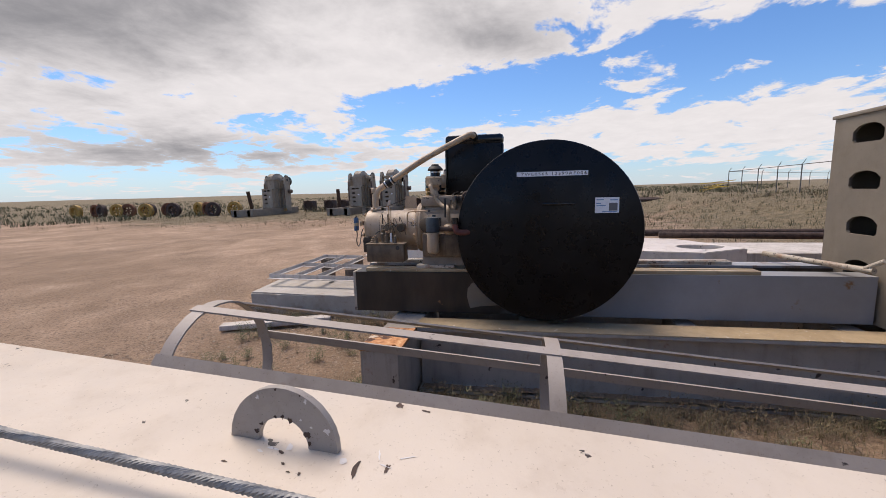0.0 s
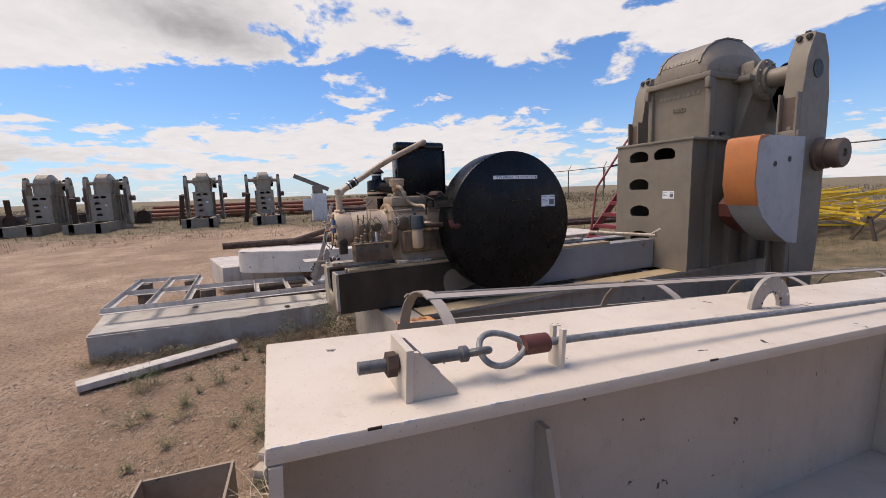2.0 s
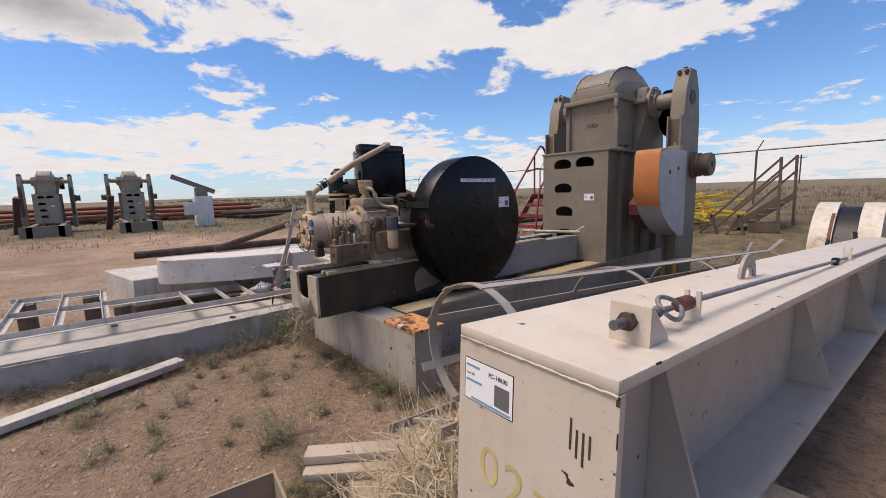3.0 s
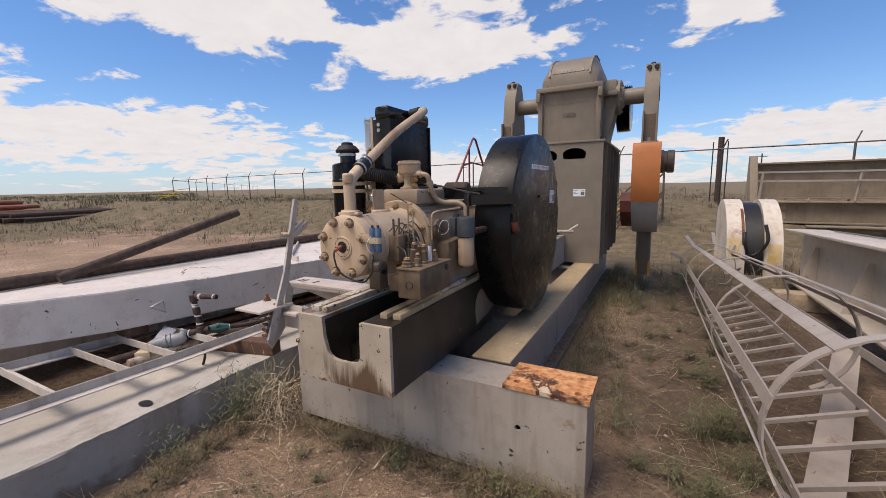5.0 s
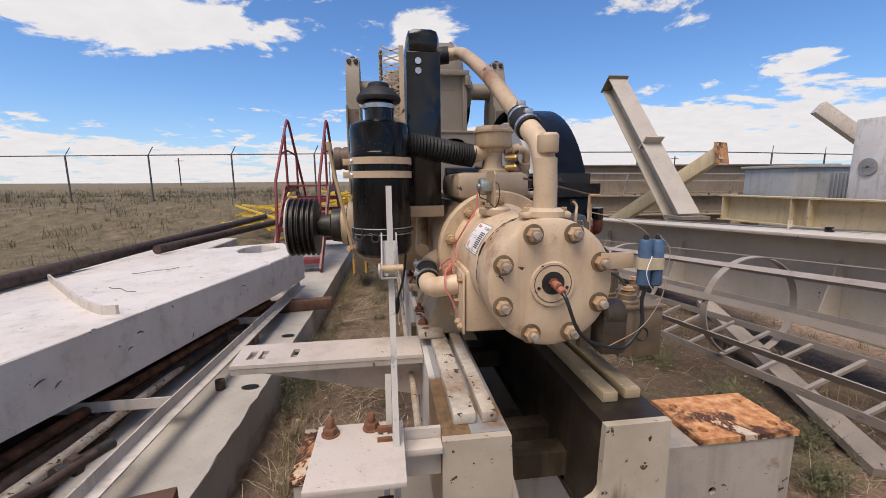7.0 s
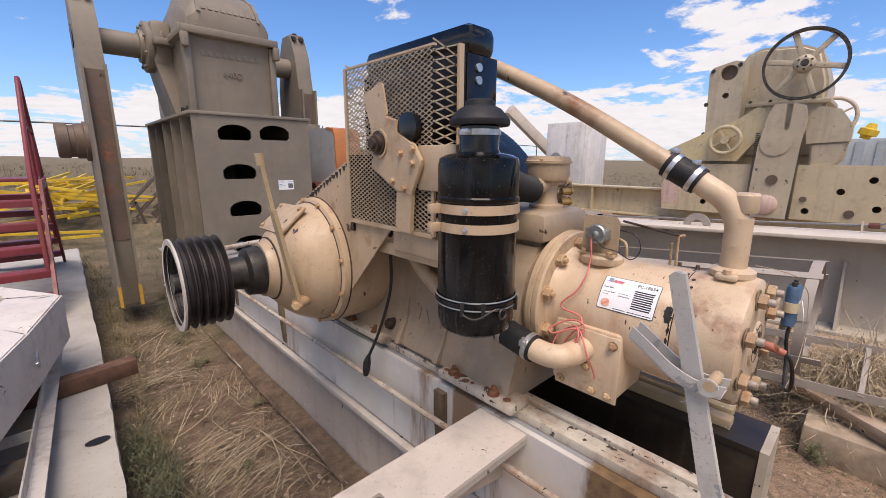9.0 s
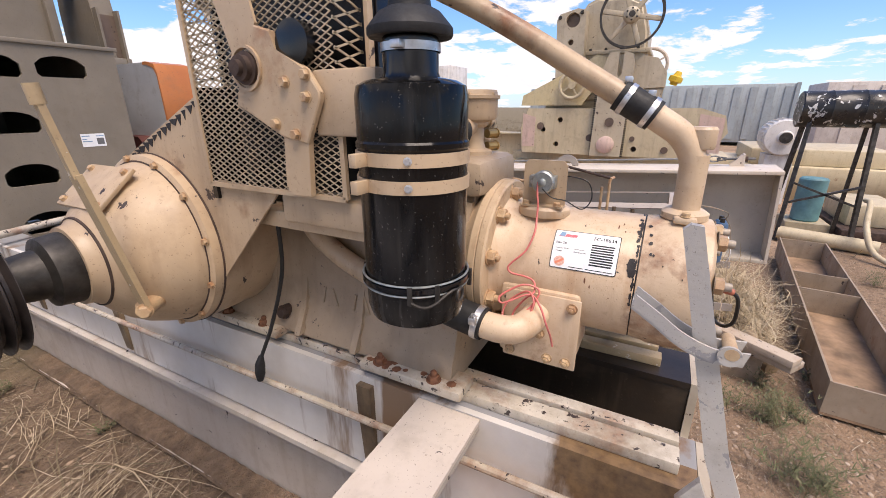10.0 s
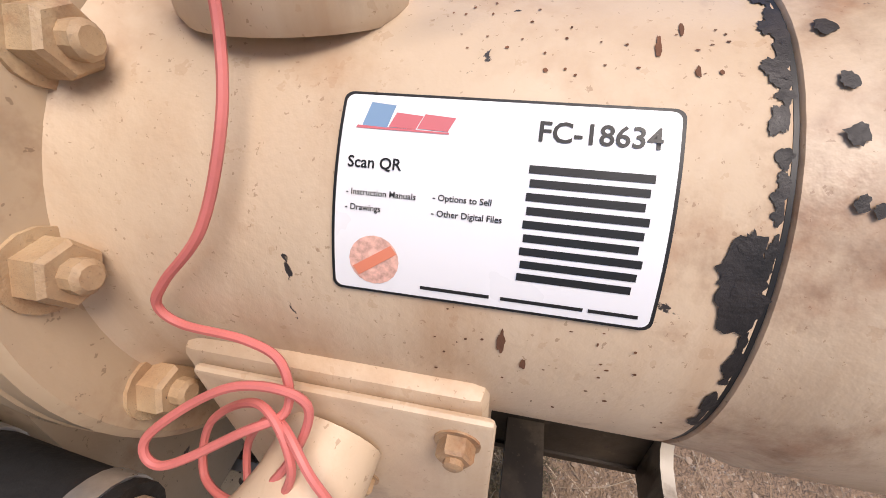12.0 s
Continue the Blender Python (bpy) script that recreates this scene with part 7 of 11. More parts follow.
# ---- outrigger plates and the hand lever at the bed's end ----
def build_levers():
    o = thing("outrigger_plate", (-0.6, 0.6, 0.60), "white-grey outrigger channel with slots, welded to the bed", "bracket")
    bm = B()

    def slot(cx, cy):
        return [(cx - 0.012, cy - 0.035), (cx + 0.012, cy - 0.035), (cx + 0.012, cy + 0.035), (cx - 0.012, cy + 0.035)]
    prism(bm, [(-0.935, 0.515), (-0.276, 0.515), (-0.276, 0.70), (-0.945, 0.70)], 0.890, 0.902, "z", holes=[slot(-0.885, 0.60), (slot(-0.845, 0.60)), slot(-0.735, 0.60)])
    part("top_flange", bm, M_PALE, o)
    bm = B()
    prism(bm, [(-0.92, 0.845), (-0.276, 0.70), (-0.276, 0.889), (-0.90, 0.889)], 0.60, 0.610, "y")
    box(bm, -0.935, -0.276, 0.517, 0.525, 0.868, 0.889)
    part("web", bm, M_BASE, o)
    q = thing("lever_quadrant", (-0.45, -0.05, 0.79), "white-grey lever bracket with a toothed quadrant on the bed's corner", "bracket")
    bm = B()
    box(bm, -0.565, -0.365, -0.16, 0.055, 0.925, 0.938, 0.002)
    part("plate", bm, M_PALE, q)
    for x, y in ((-0.533, 0.02), (-0.44, 0.03)):
        bm = B()
        hexbolt(bm, (x, y, 0.938), (0, 0, 1), 0.017, 0.018, 0.022)
        part("nut", bm, M_RUST, q)
    bm = B()
    box(bm, -0.55, -0.275, 0.03, 0.042, 0.80, 0.924, 0.0)
    box(bm, -0.375, -0.275, -0.012, 0.028, 0.882, 0.90, 0.002)
    part("bracket_web", bm, M_PALE, q)
    bm = B()
    arc = [(0.045 + 0.15 * math.cos(radians(a)), 0.80 + 0.15 * math.sin(radians(a))) for a in range(100, 226, 9)]
    prism(bm, arc + [(-0.02, 0.76), (0.02, 0.80)], -0.412, -0.402, "x")
    part("sector", bm, M_BASE, q)
    for i in range(8):
        a = radians(105 + 11 * i)
        bm = B()
        y, z = 0.045 + 0.155 * math.cos(a), 0.80 + 0.155 * math.sin(a)
        bar(bm, (-0.425, y, z), (-0.392, y, z), 0.010, 0.012)
        part("tooth", bm, M_RUST, q)
    lv = thing("hand_lever", (-0.372, -0.09, 0.78), "tall chipped white-grey hand lever with a curved grip", "lever")
    bm = B()
    prism(bm, [(-0.115, 0.775), (-0.075, 0.770), (0.055, 1.10), (0.152, 1.495), (0.142, 1.505), (0.125, 1.503), (0.020, 1.11)], -0.390, -0.376, "x")
    part("bar", bm, M_LEVER, lv)
    bm = B()
    prism(bm, [(0.005, 0.86), (0.05, 0.86), (0.085, 1.0), (0.055, 1.06), (0.03, 1.0)], -0.405, -0.391, "x")
    part("latch", bm, M_LEVER, lv)
    # curved grip: an open channel
    c = spline([Vector((-0.3855, 0.040, 1.296)), Vector((-0.3855, 0.085, 1.292)), Vector((-0.3855, 0.130, 1.308)), Vector((-0.3855, 0.168, 1.334)), Vector((-0.3855, 0.205, 1.358))], 5)
    for nm, x, w in (("grip_floor", -0.3855, 0.040), ("grip_side", -0.4045, 0.004), ("grip_side", -0.3665, 0.004)):
        bm = B()
        lift = 0.0 if nm == "grip_floor" else 0.004
        strip(bm, [Vector((x, q.y, q.z + lift)) for q in c], [(0, -0.25, 1)] * len(c), w, 0.004 if lift == 0 else 0.022, (1, 0, 0))
        part(nm, bm, M_LEVER, lv)
    bm = B()
    prism(bm, circle(0.06, 1.312, 0.017, 14), -0.4115, -0.4072, "x")
    part("pivot_ear", bm, M_LEVER, lv)
    bm = B()
    rod(bm, (-0.412, 0.058, 1.316), (-0.355, 0.058, 1.316), 0.010, 12)
    part("pivot_pin", bm, M_BOLT, lv)


M_LEVER = paint("chipped_white_lever", (0.50, 0.47, 0.42), (0.38, 0.36, 0.34), rust=0.45, chips=0.75, chip_col=(0.30, 0.29, 0.285), rough=0.5, scale=1.7)
build_levers()


# ---- caged ladder lying between the bed and the walking beam ----
def build_ladder():
    l = thing("caged_ladder", (2.1, 3.0, 0.05), "pale steel ladder with a hooped safety cage, on the ground", "ladder")
    def at(x, y, z):
        return Vector((x, y, max(z - 0.084 * y, 0.02)))
    cx, cz, r = 2.09, 0.768, 0.350
    for x, z in ((1.92, 0.40), (2.32, 0.56)):
        bm = B()
        bar(bm, at(x, -0.35, z), at(x, 3.6, z), 0.010, 0.05)
        bar(bm, at(x, 3.6, z), at(x, 5.2, z), 0.010, 0.05)
        part("side_rail", bm, M_LADDER, l)
    for i in range(15):
        bm = B()
        y = -0.2 + i * 0.30
        bar(bm, at(1.915, y, 0.40), at(2.325, y, 0.56), 0.024, 0.020)
        part("rung", bm, M_LADDER, l)
    for y in (0.09, 1.56, 3.01, 4.46, 5.86):
        bm = B()
        angs = [(-62 + 304 * i / 28) for i in range(29)]
        pts = [at(cx + r * math.cos(radians(a)), y, cz + (r if a > 0 and a < 180 else r * 1.02) * math.sin(radians(a))) for a in angs]
        strip(bm, pts, [q - at(cx, y, cz) for q in pts], 0.055, 0.007, (0, 1, -0.084))
        part("hoop", bm, M_LADDER, l)
    for a in (208, 165, 122, 79, 36, -7):
        up = Vector((math.cos(radians(a)), 0, math.sin(radians(a))))
        x, z = cx + (r + 0.006) * up.x, cz + (r + 0.006) * up.z
        bm = B()
        y0 = 0.05 if a != 208 else -0.02
        bar(bm, at(x, y0, z), at(x, 5.88, z), 0.046, 0.008, up=up)
        bar(bm, at(x, 5.87, z), at(x + 0.16 * up.x, 6.5, z + 0.16 * up.z), 0.046, 0.008, up=up)
        part("cage_strap", bm, M_LADDER, l)


M_LADDER = paint("pale_pinkish_paint", (0.40, 0.35, 0.305), (0.31, 0.265, 0.225), rust=0.25, chips=0.12, rough=0.5)
build_ladder()


# ---- stairs, yellow rails ----
def build_stairs():
    """A stile: five steps up to a narrow landing and five down the other side, with loop handrails."""
    s = thing("steel_stairs", (-1.65, 6.2, 0.286), "maroon painted steel stile stairs with loop handrails, on the pad", "stairs")
    z0, zt, ya, yb = 0.287, 1.475, 5.90, 6.55
    run = 1.03

    def at(x, y, z):
        return Vector((x + (y - 4.87) * 0.035, y, z))
    for x in (-1.985, -1.325):
        for y0, y1 in ((ya - run, ya), (yb + run, yb)):
            bm = B()
            bar(bm, at(x, y0, z0 + 0.02), at(x, y1, zt - 0.03), 0.028, 0.13)
            part("stringer", bm, M_MAROON, s)
        bm = B()
        bar(bm, at(x, ya - 0.02, zt - 0.05), at(x, yb + 0.02, zt - 0.05), 0.028, 0.10)
        part("landing_beam", bm, M_MAROON, s)
        d = 0.03 if x < -1.6 else -0.03
        bm = B()
        tube(bm, [at(x + d, ya - run * 0.72, z0 + 0.40), at(x + d, ya - 0.62, 1.55), at(x + d, ya + 0.13, 2.44), at(x + d, ya + 0.19, 2.49), at(x + d, ya + 0.28, 2.47), at(x + d, yb - 0.05, 2.05), at(x + d, yb + 0.46, 1.38), at(x + d, yb + run * 0.80, z0 + 0.30)], 0.021, 10)
        part("handrail", bm, M_MAROON, s)
        for y0, z1 in ((ya, 2.27), (yb, 1.96)):
            bm = B()
            tube(bm, [at(x + d, y0, zt - 0.05), at(x + d, y0, z1)], 0.019, 8)
            part("rail_post", bm, M_MAROON, s)
        bm = B()
        tube(bm, [at(x + d, ya - 0.30, 1.94), at(x + d, ya + 0.10, 2.02), at(x + d, yb, 1.98)], 0.016, 8)
        part("mid_rail", bm, M_MAROON, s)
    for i in range(5):
        z = z0 + (zt - z0) * (i + 0.82) / 5.8
        for y in (ya - run * (zt - z) / (zt - z0), yb + run * (zt - z) / (zt - z0)):
            bm = B()
            p, q = at(-1.97, y, z), at(-1.34, y, z)
            bar(bm, p, q, 0.20, 0.028, 0.004)
            bar(bm, p + Vector((0, -0.098, -0.025)), q + Vector((0, -0.098, -0.025)), 0.008, 0.05)
            part("tread", bm, M_MAROON, s)
    bm = B()
    bar(bm, at(-1.97, (ya + yb) / 2, zt), at(-1.34, (ya + yb) / 2, zt), 0.62, 0.03, 0.004)
    part("landing", bm, M_MAROON, s)


def build_yellow_pile(name, c, n, spread, seed, z0=0.0):
    rng = random.Random(seed)
    p = thing(name, (c[0], c[1], 0), "tangled pile of yellow painted guard rails on the ground", "rail pile")
    for i in range(n):
        a = rng.uniform(0, math.pi)
        l = rng.uniform(0.9, 2.3)
        x, y = c[0] + rng.uniform(-spread, spread), c[1] + rng.uniform(-spread * 0.6, spread * 0.6)
        z = terrain(x, y) + 0.06 + 0.07 * (i % 9) + rng.uniform(0, 0.2)
        dz = rng.uniform(-0.05, 0.35)
        bm = B()
        bar(bm, (x - l / 2 * math.cos(a), y - l / 2 * math.sin(a), z), (x + l / 2 * math.cos(a), y + l / 2 * math.sin(a), z + dz), 0.045, 0.045)
        part("rail", bm, M_YELLOW, p)


build_stairs()
build_yellow_pile("yellow_rail_pile", (-2.3, 10.3), 34, 1.4, 4)
build_yellow_pile("yellow_rail_pile", (-0.95, 11.2), 30, 0.75, 5)
build_yellow_pile("yellow_pole_pile", (-31.0, 15.8), 7, 1.2, 6)


def build_platform():
    p = thing("work_platform", (0.6, 11.0, 0.25), "dark rusty steel stair frame with sloping rails, lying in the grass", "stair frame")
    for y, dx, dz in ((11.0, 0.0, 0.0), (11.75, 0.16, 0.06)):
        for a, b, w in (((1.30, 0.42), (1.27, 2.16), 0.055), ((-0.05, 0.72), (1.28, 2.14), 0.045), ((0.02, 0.42), (1.28, 1.78), 0.045)):
            bm = B()
            bar(bm, (a[0] + dx, y, a[1] + dz), (b[0] + dx, y, b[1] + dz), w, w)
            part("rail", bm, M_STAIRBROWN, p)
        bm = B()
        prism(bm, [(0.38, 0.38), (1.30, 1.12), (1.30, 1.30), (0.30, 0.50)], y + 0.03, y + 0.055, "y")
        bmesh.ops.translate(bm, vec=(dx, 0, dz), verts=bm.verts)
        part("stringer", bm, M_STAIRBROWN, p)
    for i in range(5):
        bm = B()
        box(bm, 0.42 + i * 0.18, 0.62 + i * 0.18, 11.06, 11.74, 0.46 + i * 0.15, 0.485 + i * 0.15)
        part("tread", bm, M_STAIRBROWN, p)
    bm = B()
    box(bm, 0.72, 1.36, 10.97, 11.0, 0.40, 0.60)
    part("kick_plate", bm, M_STAIRBROWN, p)
    for x in (0.02, 0.60):
        for q, r in (((x - 0.30, 0.22), (x, 0.80)), ((x, 0.80), (x + 0.14, 0.24)), ((x - 0.30, 0.22), (x + 0.14, 0.24))):
            bm = B()
            bar(bm, (q[0], 10.7, q[1]), (r[0], 10.7, r[1]), 0.06, 0.05)
            part("trestle_leg", bm, M_STAIRBROWN, p)
    bm = B()
    bar(bm, (0.0, 10.7, 0.245), (0.80, 10.72, 0.27), 0.10, 0.05)
    part("trestle_bar", bm, M_WEATHER, p)


M_STAIRBROWN = paint("dark_brown_stair_paint", (0.13, 0.095, 0.07), (0.075, 0.055, 0.042), rust=0.5, chips=0.3, streak=0.3, rough=0.6)
build_platform()


# ---- right side: head, columns, beams, cabinets ----
def build_head():
    h = thing("beam_head", (2.8, 7.4, 0.0), "rounded cream-white pumping head with a black cover strapped over it", "pumping head")
    def seg(x0, x1, r, m, nm, lab=""):
        out = [(7.75 + r * math.cos(radians(a)), 0.12 + r * math.sin(radians(a)) * 1.08) for a in range(50, 187, 8)]
        bm = B()
        prism(bm, out + [(7.75 - r, -0.02), (8.45, -0.02)], x0, x1, "x")
        bmesh.ops.bevel(bm, geom=[e for e in bm.edges if abs(e.verts[0].co.x - e.verts[1].co.x) < 1e-4], offset=0.014, segments=2, affect="EDGES")
        part(nm, bm, m, h, lab)
    seg(2.42, 2.68, 1.03, M_HEAD, "cheek", "cream-white cheek with yellow and rust runs")
    seg(2.69, 2.93, 0.97, M_BAG, "cover", "black plastic cover")
    seg(2.94, 3.18, 1.03, M_HEAD, "cheek", "cream-white cheek with yellow and rust runs")
    for x0, x1, a0, a1 in ((2.45, 2.60, 154, 172), (2.98, 3.16, 158, 176), (2.63, 2.67, 120, 160)):
        bm = B()
        ring = [(7.75 + 1.034 * math.cos(radians(a)), 0.12 + 1.034 * math.sin(radians(a)) * 1.08) for a in range(a0, a1 + 1, 3)]
        ring += [(7.75 + 1.02 * math.cos(radians(a)), 0.12 + 1.02 * math.sin(radians(a)) * 1.08) for a in range(a1, a0 - 1, -3)]
        prism(bm, ring, x0, x1, "x")
        part("paint_patch", bm, M_FADEDYELLOW if a0 > 130 else M_RUST, h, "worn yellow and rusty patch")
    bm = B()
    tube(bm, spline([(2.66, 6.80, 0.72), (2.66, 6.72, 0.55), (2.74, 6.74, 0.35), (2.86, 6.74, 0.4), (2.96, 6.72, 0.6), (2.93, 6.80, 0.85)], 6), 0.025, 10)
    part("wire_loop", bm, M_BLACKWIRE, h)


M_FADEDYELLOW = paint("worn_yellow_patch", (0.58, 0.40, 0.12), (0.66, 0.60, 0.50), rust=0.3, chips=0.5, chip_col=(0.62, 0.58, 0.52), rough=0.55, scale=2.0)
M_HEAD = paint("cream_streaked_paint", (0.68, 0.63, 0.56), (0.55, 0.47, 0.36), rust=0.45, chips=0.1, streak=0.6, rough=0.5, grime=(0.42, 0.24, 0.08))
build_head()


def beam_frame(p0, p1):
    """At p0 with z towards p1, x level."""
    z = (Vector(p1) - Vector(p0)).normalized()
    x = z.cross(Vector((0, 0, 1))).normalized()
    m = Matrix((x, z.cross(x), z)).transposed().to_4x4()
    m.translation = p0
    return m


def build_columns():
    c = thing("leaning_column", (5.2, 6.2, 0.6), "grey steel column leaning up with a plate at its top", "steel column")
    bm = B()
    ibeam(bm, (5.12, 5.98, 0.90), (5.09, 8.68, 3.93), 0.44, 0.36, 0.022, 0.016, up=(0.0, -0.75, 0.65))
    part("i_column", bm, M_SHADEDWEB, c)
    bm = B()
    m = beam_frame((5.09, 8.76, 3.77), (5.06, 11.5, 6.85))
    box(bm, -0.25, 0.25, -0.24, 0.23, 0.0, 0.022, 0.0, m)
    part("cap_plate", bm, M_GREY, c)
    bm = B()
    box(bm, 4.84, 5.40, 5.80, 6.30, 0.80, 0.86)
    box(bm, 5.05, 5.20, 5.9, 6.2, 0.0, 0.80)
    part("foot_plate", bm, M_GREY, c)
    bm = B()
    bar(bm, (4.90, 7.22, 2.28), (5.30, 7.22, 2.28), 0.03, 0.34, up=(0, -0.75, 0.65))
    part("splice_rib", bm, M_SHADEDWEB, c)
    s = thing("cream_strut", (6.3, 7.8, 0.4), "cream-brown square strut with a rusty square end plate", "steel strut")
    bm = B()
    bar(bm, (5.35, 9.0, 0.40), (6.50, 6.98, 2.05), 0.28, 0.28, 0.01)
    part("tube", bm, M_CREAM, s)
    bm = B()
    bar(bm, (6.505, 6.96, 2.055), (6.515, 6.935, 2.06), 0.45, 0.44)
    part("end_plate", bm, M_RUSTPLATE, s)
    b = thing("cream_beam", (8.2, 6.0, 0.4), "cream-yellow painted steel I-beam with stiffeners", "steel beam")
    p0, p1 = Vector((8.2, 8.6, 1.13)), Vector((8.6, 2.6, 1.12))
    bm = B()
    ibeam(bm, p0, p1, 0.40, 0.62, 0.03, 0.02)
    part("i_beam", bm, M_CREAM, b)
    for k in (0.02, 0.3, 0.36, 0.65):
        q = p0.lerp(p1, k)
        bm = B()
        box(bm, q.x - 0.19, q.x + 0.19, q.y - 0.015, q.y + 0.015, q.z - 0.585, q.z - 0.035)
        part("stiffener", bm, M_CREAM, b)
    bm = B()
    for k in (0.1, 0.9):
        q = p0.lerp(p1, k)
        box(bm, q.x - 0.3, q.x + 0.3, q.y - 0.1, q.y + 0.1, 0.0, q.z - 0.625)
    part("timber_chock", bm, M_WOOD, b)
    # transformer and white cabinet
    t = thing("transformer", (10.0, 8.4, 0.0), "grey steel transformer box with cooling fins", "transformer")
    bm = B()
    box(bm, 9.35, 11.2, 7.9, 9.3, 0.25, 1.78, 0.02)
    part("tank", bm, M_TRANS, t)
    bm = B()
    box(bm, 9.28, 11.27, 7.83, 9.37, 1.781, 1.85, 0.01)
    part("lid", bm, M_TRANS, t)
    for i in range(9):
        bm = B()
        box(bm, 10.0 + i * 0.11, 10.04 + i * 0.11, 7.62, 7.899, 0.5, 1.65)
        part("fin", bm, M_TRANS, t)
    w = thing("white_cabinet", (7.6, 4.9, 0.0), "white steel control cabinet with a round fan vent", "cabinet")
    bm = B()
    box(bm, 9.6, 10.7, 5.6, 6.9, 0.1, 2.75, 0.015)
    part("body", bm, M_WHITE, w)
    bm = B()
    box(bm, 9.585, 9.598, 5.66, 6.22, 0.2, 2.68, 0.003)
    part("door", bm, M_WHITE, w)
    bm = B()
    lathe(bm, [(0.0, 0.0), (0.16, 0.0), (0.18, 0.02), (0.18, 0.03), (0.15, 0.03), (0.0, 0.012)], Matrix.Translation((9.598, 6.55, 1.75)) @ Matrix.Rotation(radians(-90), 4, "Y"), 24)
    for k in range(4):
        box(bm, -0.16, 0.16, -0.012, 0.012, 0.028, 0.034, 0, Matrix.Translation((9.598, 6.55, 1.75)) @ Matrix.Rotation(radians(-90), 4, "Y") @ Matrix.Rotation(radians(45 * k), 4, "Z"))
    part("fan_vent", bm, M_BLUEGREY, w)
    g = thing("far_column", (16.9, 13.5, 0), "grey steel column leaning far behind the cabinet", "steel column")
    bm = B()
    bar(bm, (19.5, 12.6, 1.8), (16.7, 13.9, 4.3), 0.4, 0.5, 0.01)
    part("box_tube", bm, M_PALE, g)
    bm = B()
    box(bm, 19.2, 20.0, 12.3, 12.9, 0.0, 1.8)
    part("foot", bm, M_GREY, g)


M_TRANS = paint("grey_transformer_paint", (0.40, 0.42, 0.43), (0.34, 0.355, 0.36), streak=0.3, rough=0.45)
build_columns()


def build_steel_stack():
    s = thing("steel_stack", (6.0, 12.5, 0), "stack of brown-grey girders with handrails and walkways", "girder stack")
    bm = B()
    ibeam(bm, (3.75, 13.0, 2.05), (16.0, 12.4, 2.05), 0.45, 1.0, 0.04, 0.025)
    part("girder", bm, M_STACK, s)
    bm = B()
    ibeam(bm, (3.4, 12.3, 1.02), (14.5, 11.2, 1.0), 0.40, 0.55, 0.03, 0.02)
    part("girder", bm, M_STACK, s)
    bm = B()
    ibeam(bm, (4.6, 11.6, 0.45), (14.0, 10.4, 0.45), 0.40, 0.42, 0.03, 0.02)
    part("girder", bm, M_STACK, s)
    for z in (1.55, 1.78):
        bm = B()
        bar(bm, (3.6, 12.2, z), (13.5, 11.5, z - 0.1), 0.045, 0.045)
        part("handrail", bm, M_LADDER, s)
    for k in range(6):
        x = 3.7 + k * 1.9
        bm = B()
        bar(bm, (x, 12.19 - 0.07 * k, 1.03), (x + 0.05, 12.19 - 0.13 * k, 1.78 - 0.02 * k), 0.05, 0.05)
        part("post", bm, M_LADDER, s)
    for k in range(12):
        x = 3.8 + k * 0.85
        bm = B()
        bar(bm, (x, 11.95 - 0.08 * k, 1.04), (x + 0.08, 12.25 - 0.08 * k, 1.10), 0.03, 0.03)
        part("walkway_bar", bm, M_STACK, s)
    for x in (4.2, 9.0, 13.0):
        bm = B()
        box(bm, x - 0.15, x + 0.15, 10.8, 13.3, 0.0, 0.03)
        box(bm, x - 0.12, x + 0.12, 12.2, 13.2, 0.03, 1.045)
        part("timber", bm, M_WOOD, s)
    bm = B()
    prism(bm, [(12.2, 0.45), (13.3, 0.45), (13.1, 2.25), (12.9, 2.25)], 3.55, 3.72, "x")
    part("end_gusset", bm, M_STACK, s)


M_STACK = paint("brown_grey_paint", (0.30, 0.245, 0.18), (0.22, 0.17, 0.12), rust=0.4, chips=0.1, streak=0.4, rough=0.6)
build_steel_stack()


# pale plank leaning on the beam's foot under the ladder
def build_lean_plank():
    bm = B()
    bar(bm, (2.09, 0.66, 0.035), (2.78, 2.74, 0.275), 0.15, 0.05, up=(0, 0, 1))
    single("leaning_plank", bm, M_LADDER, "pale weathered plank lying aslant under the caged ladder", "plank")


build_lean_plank()


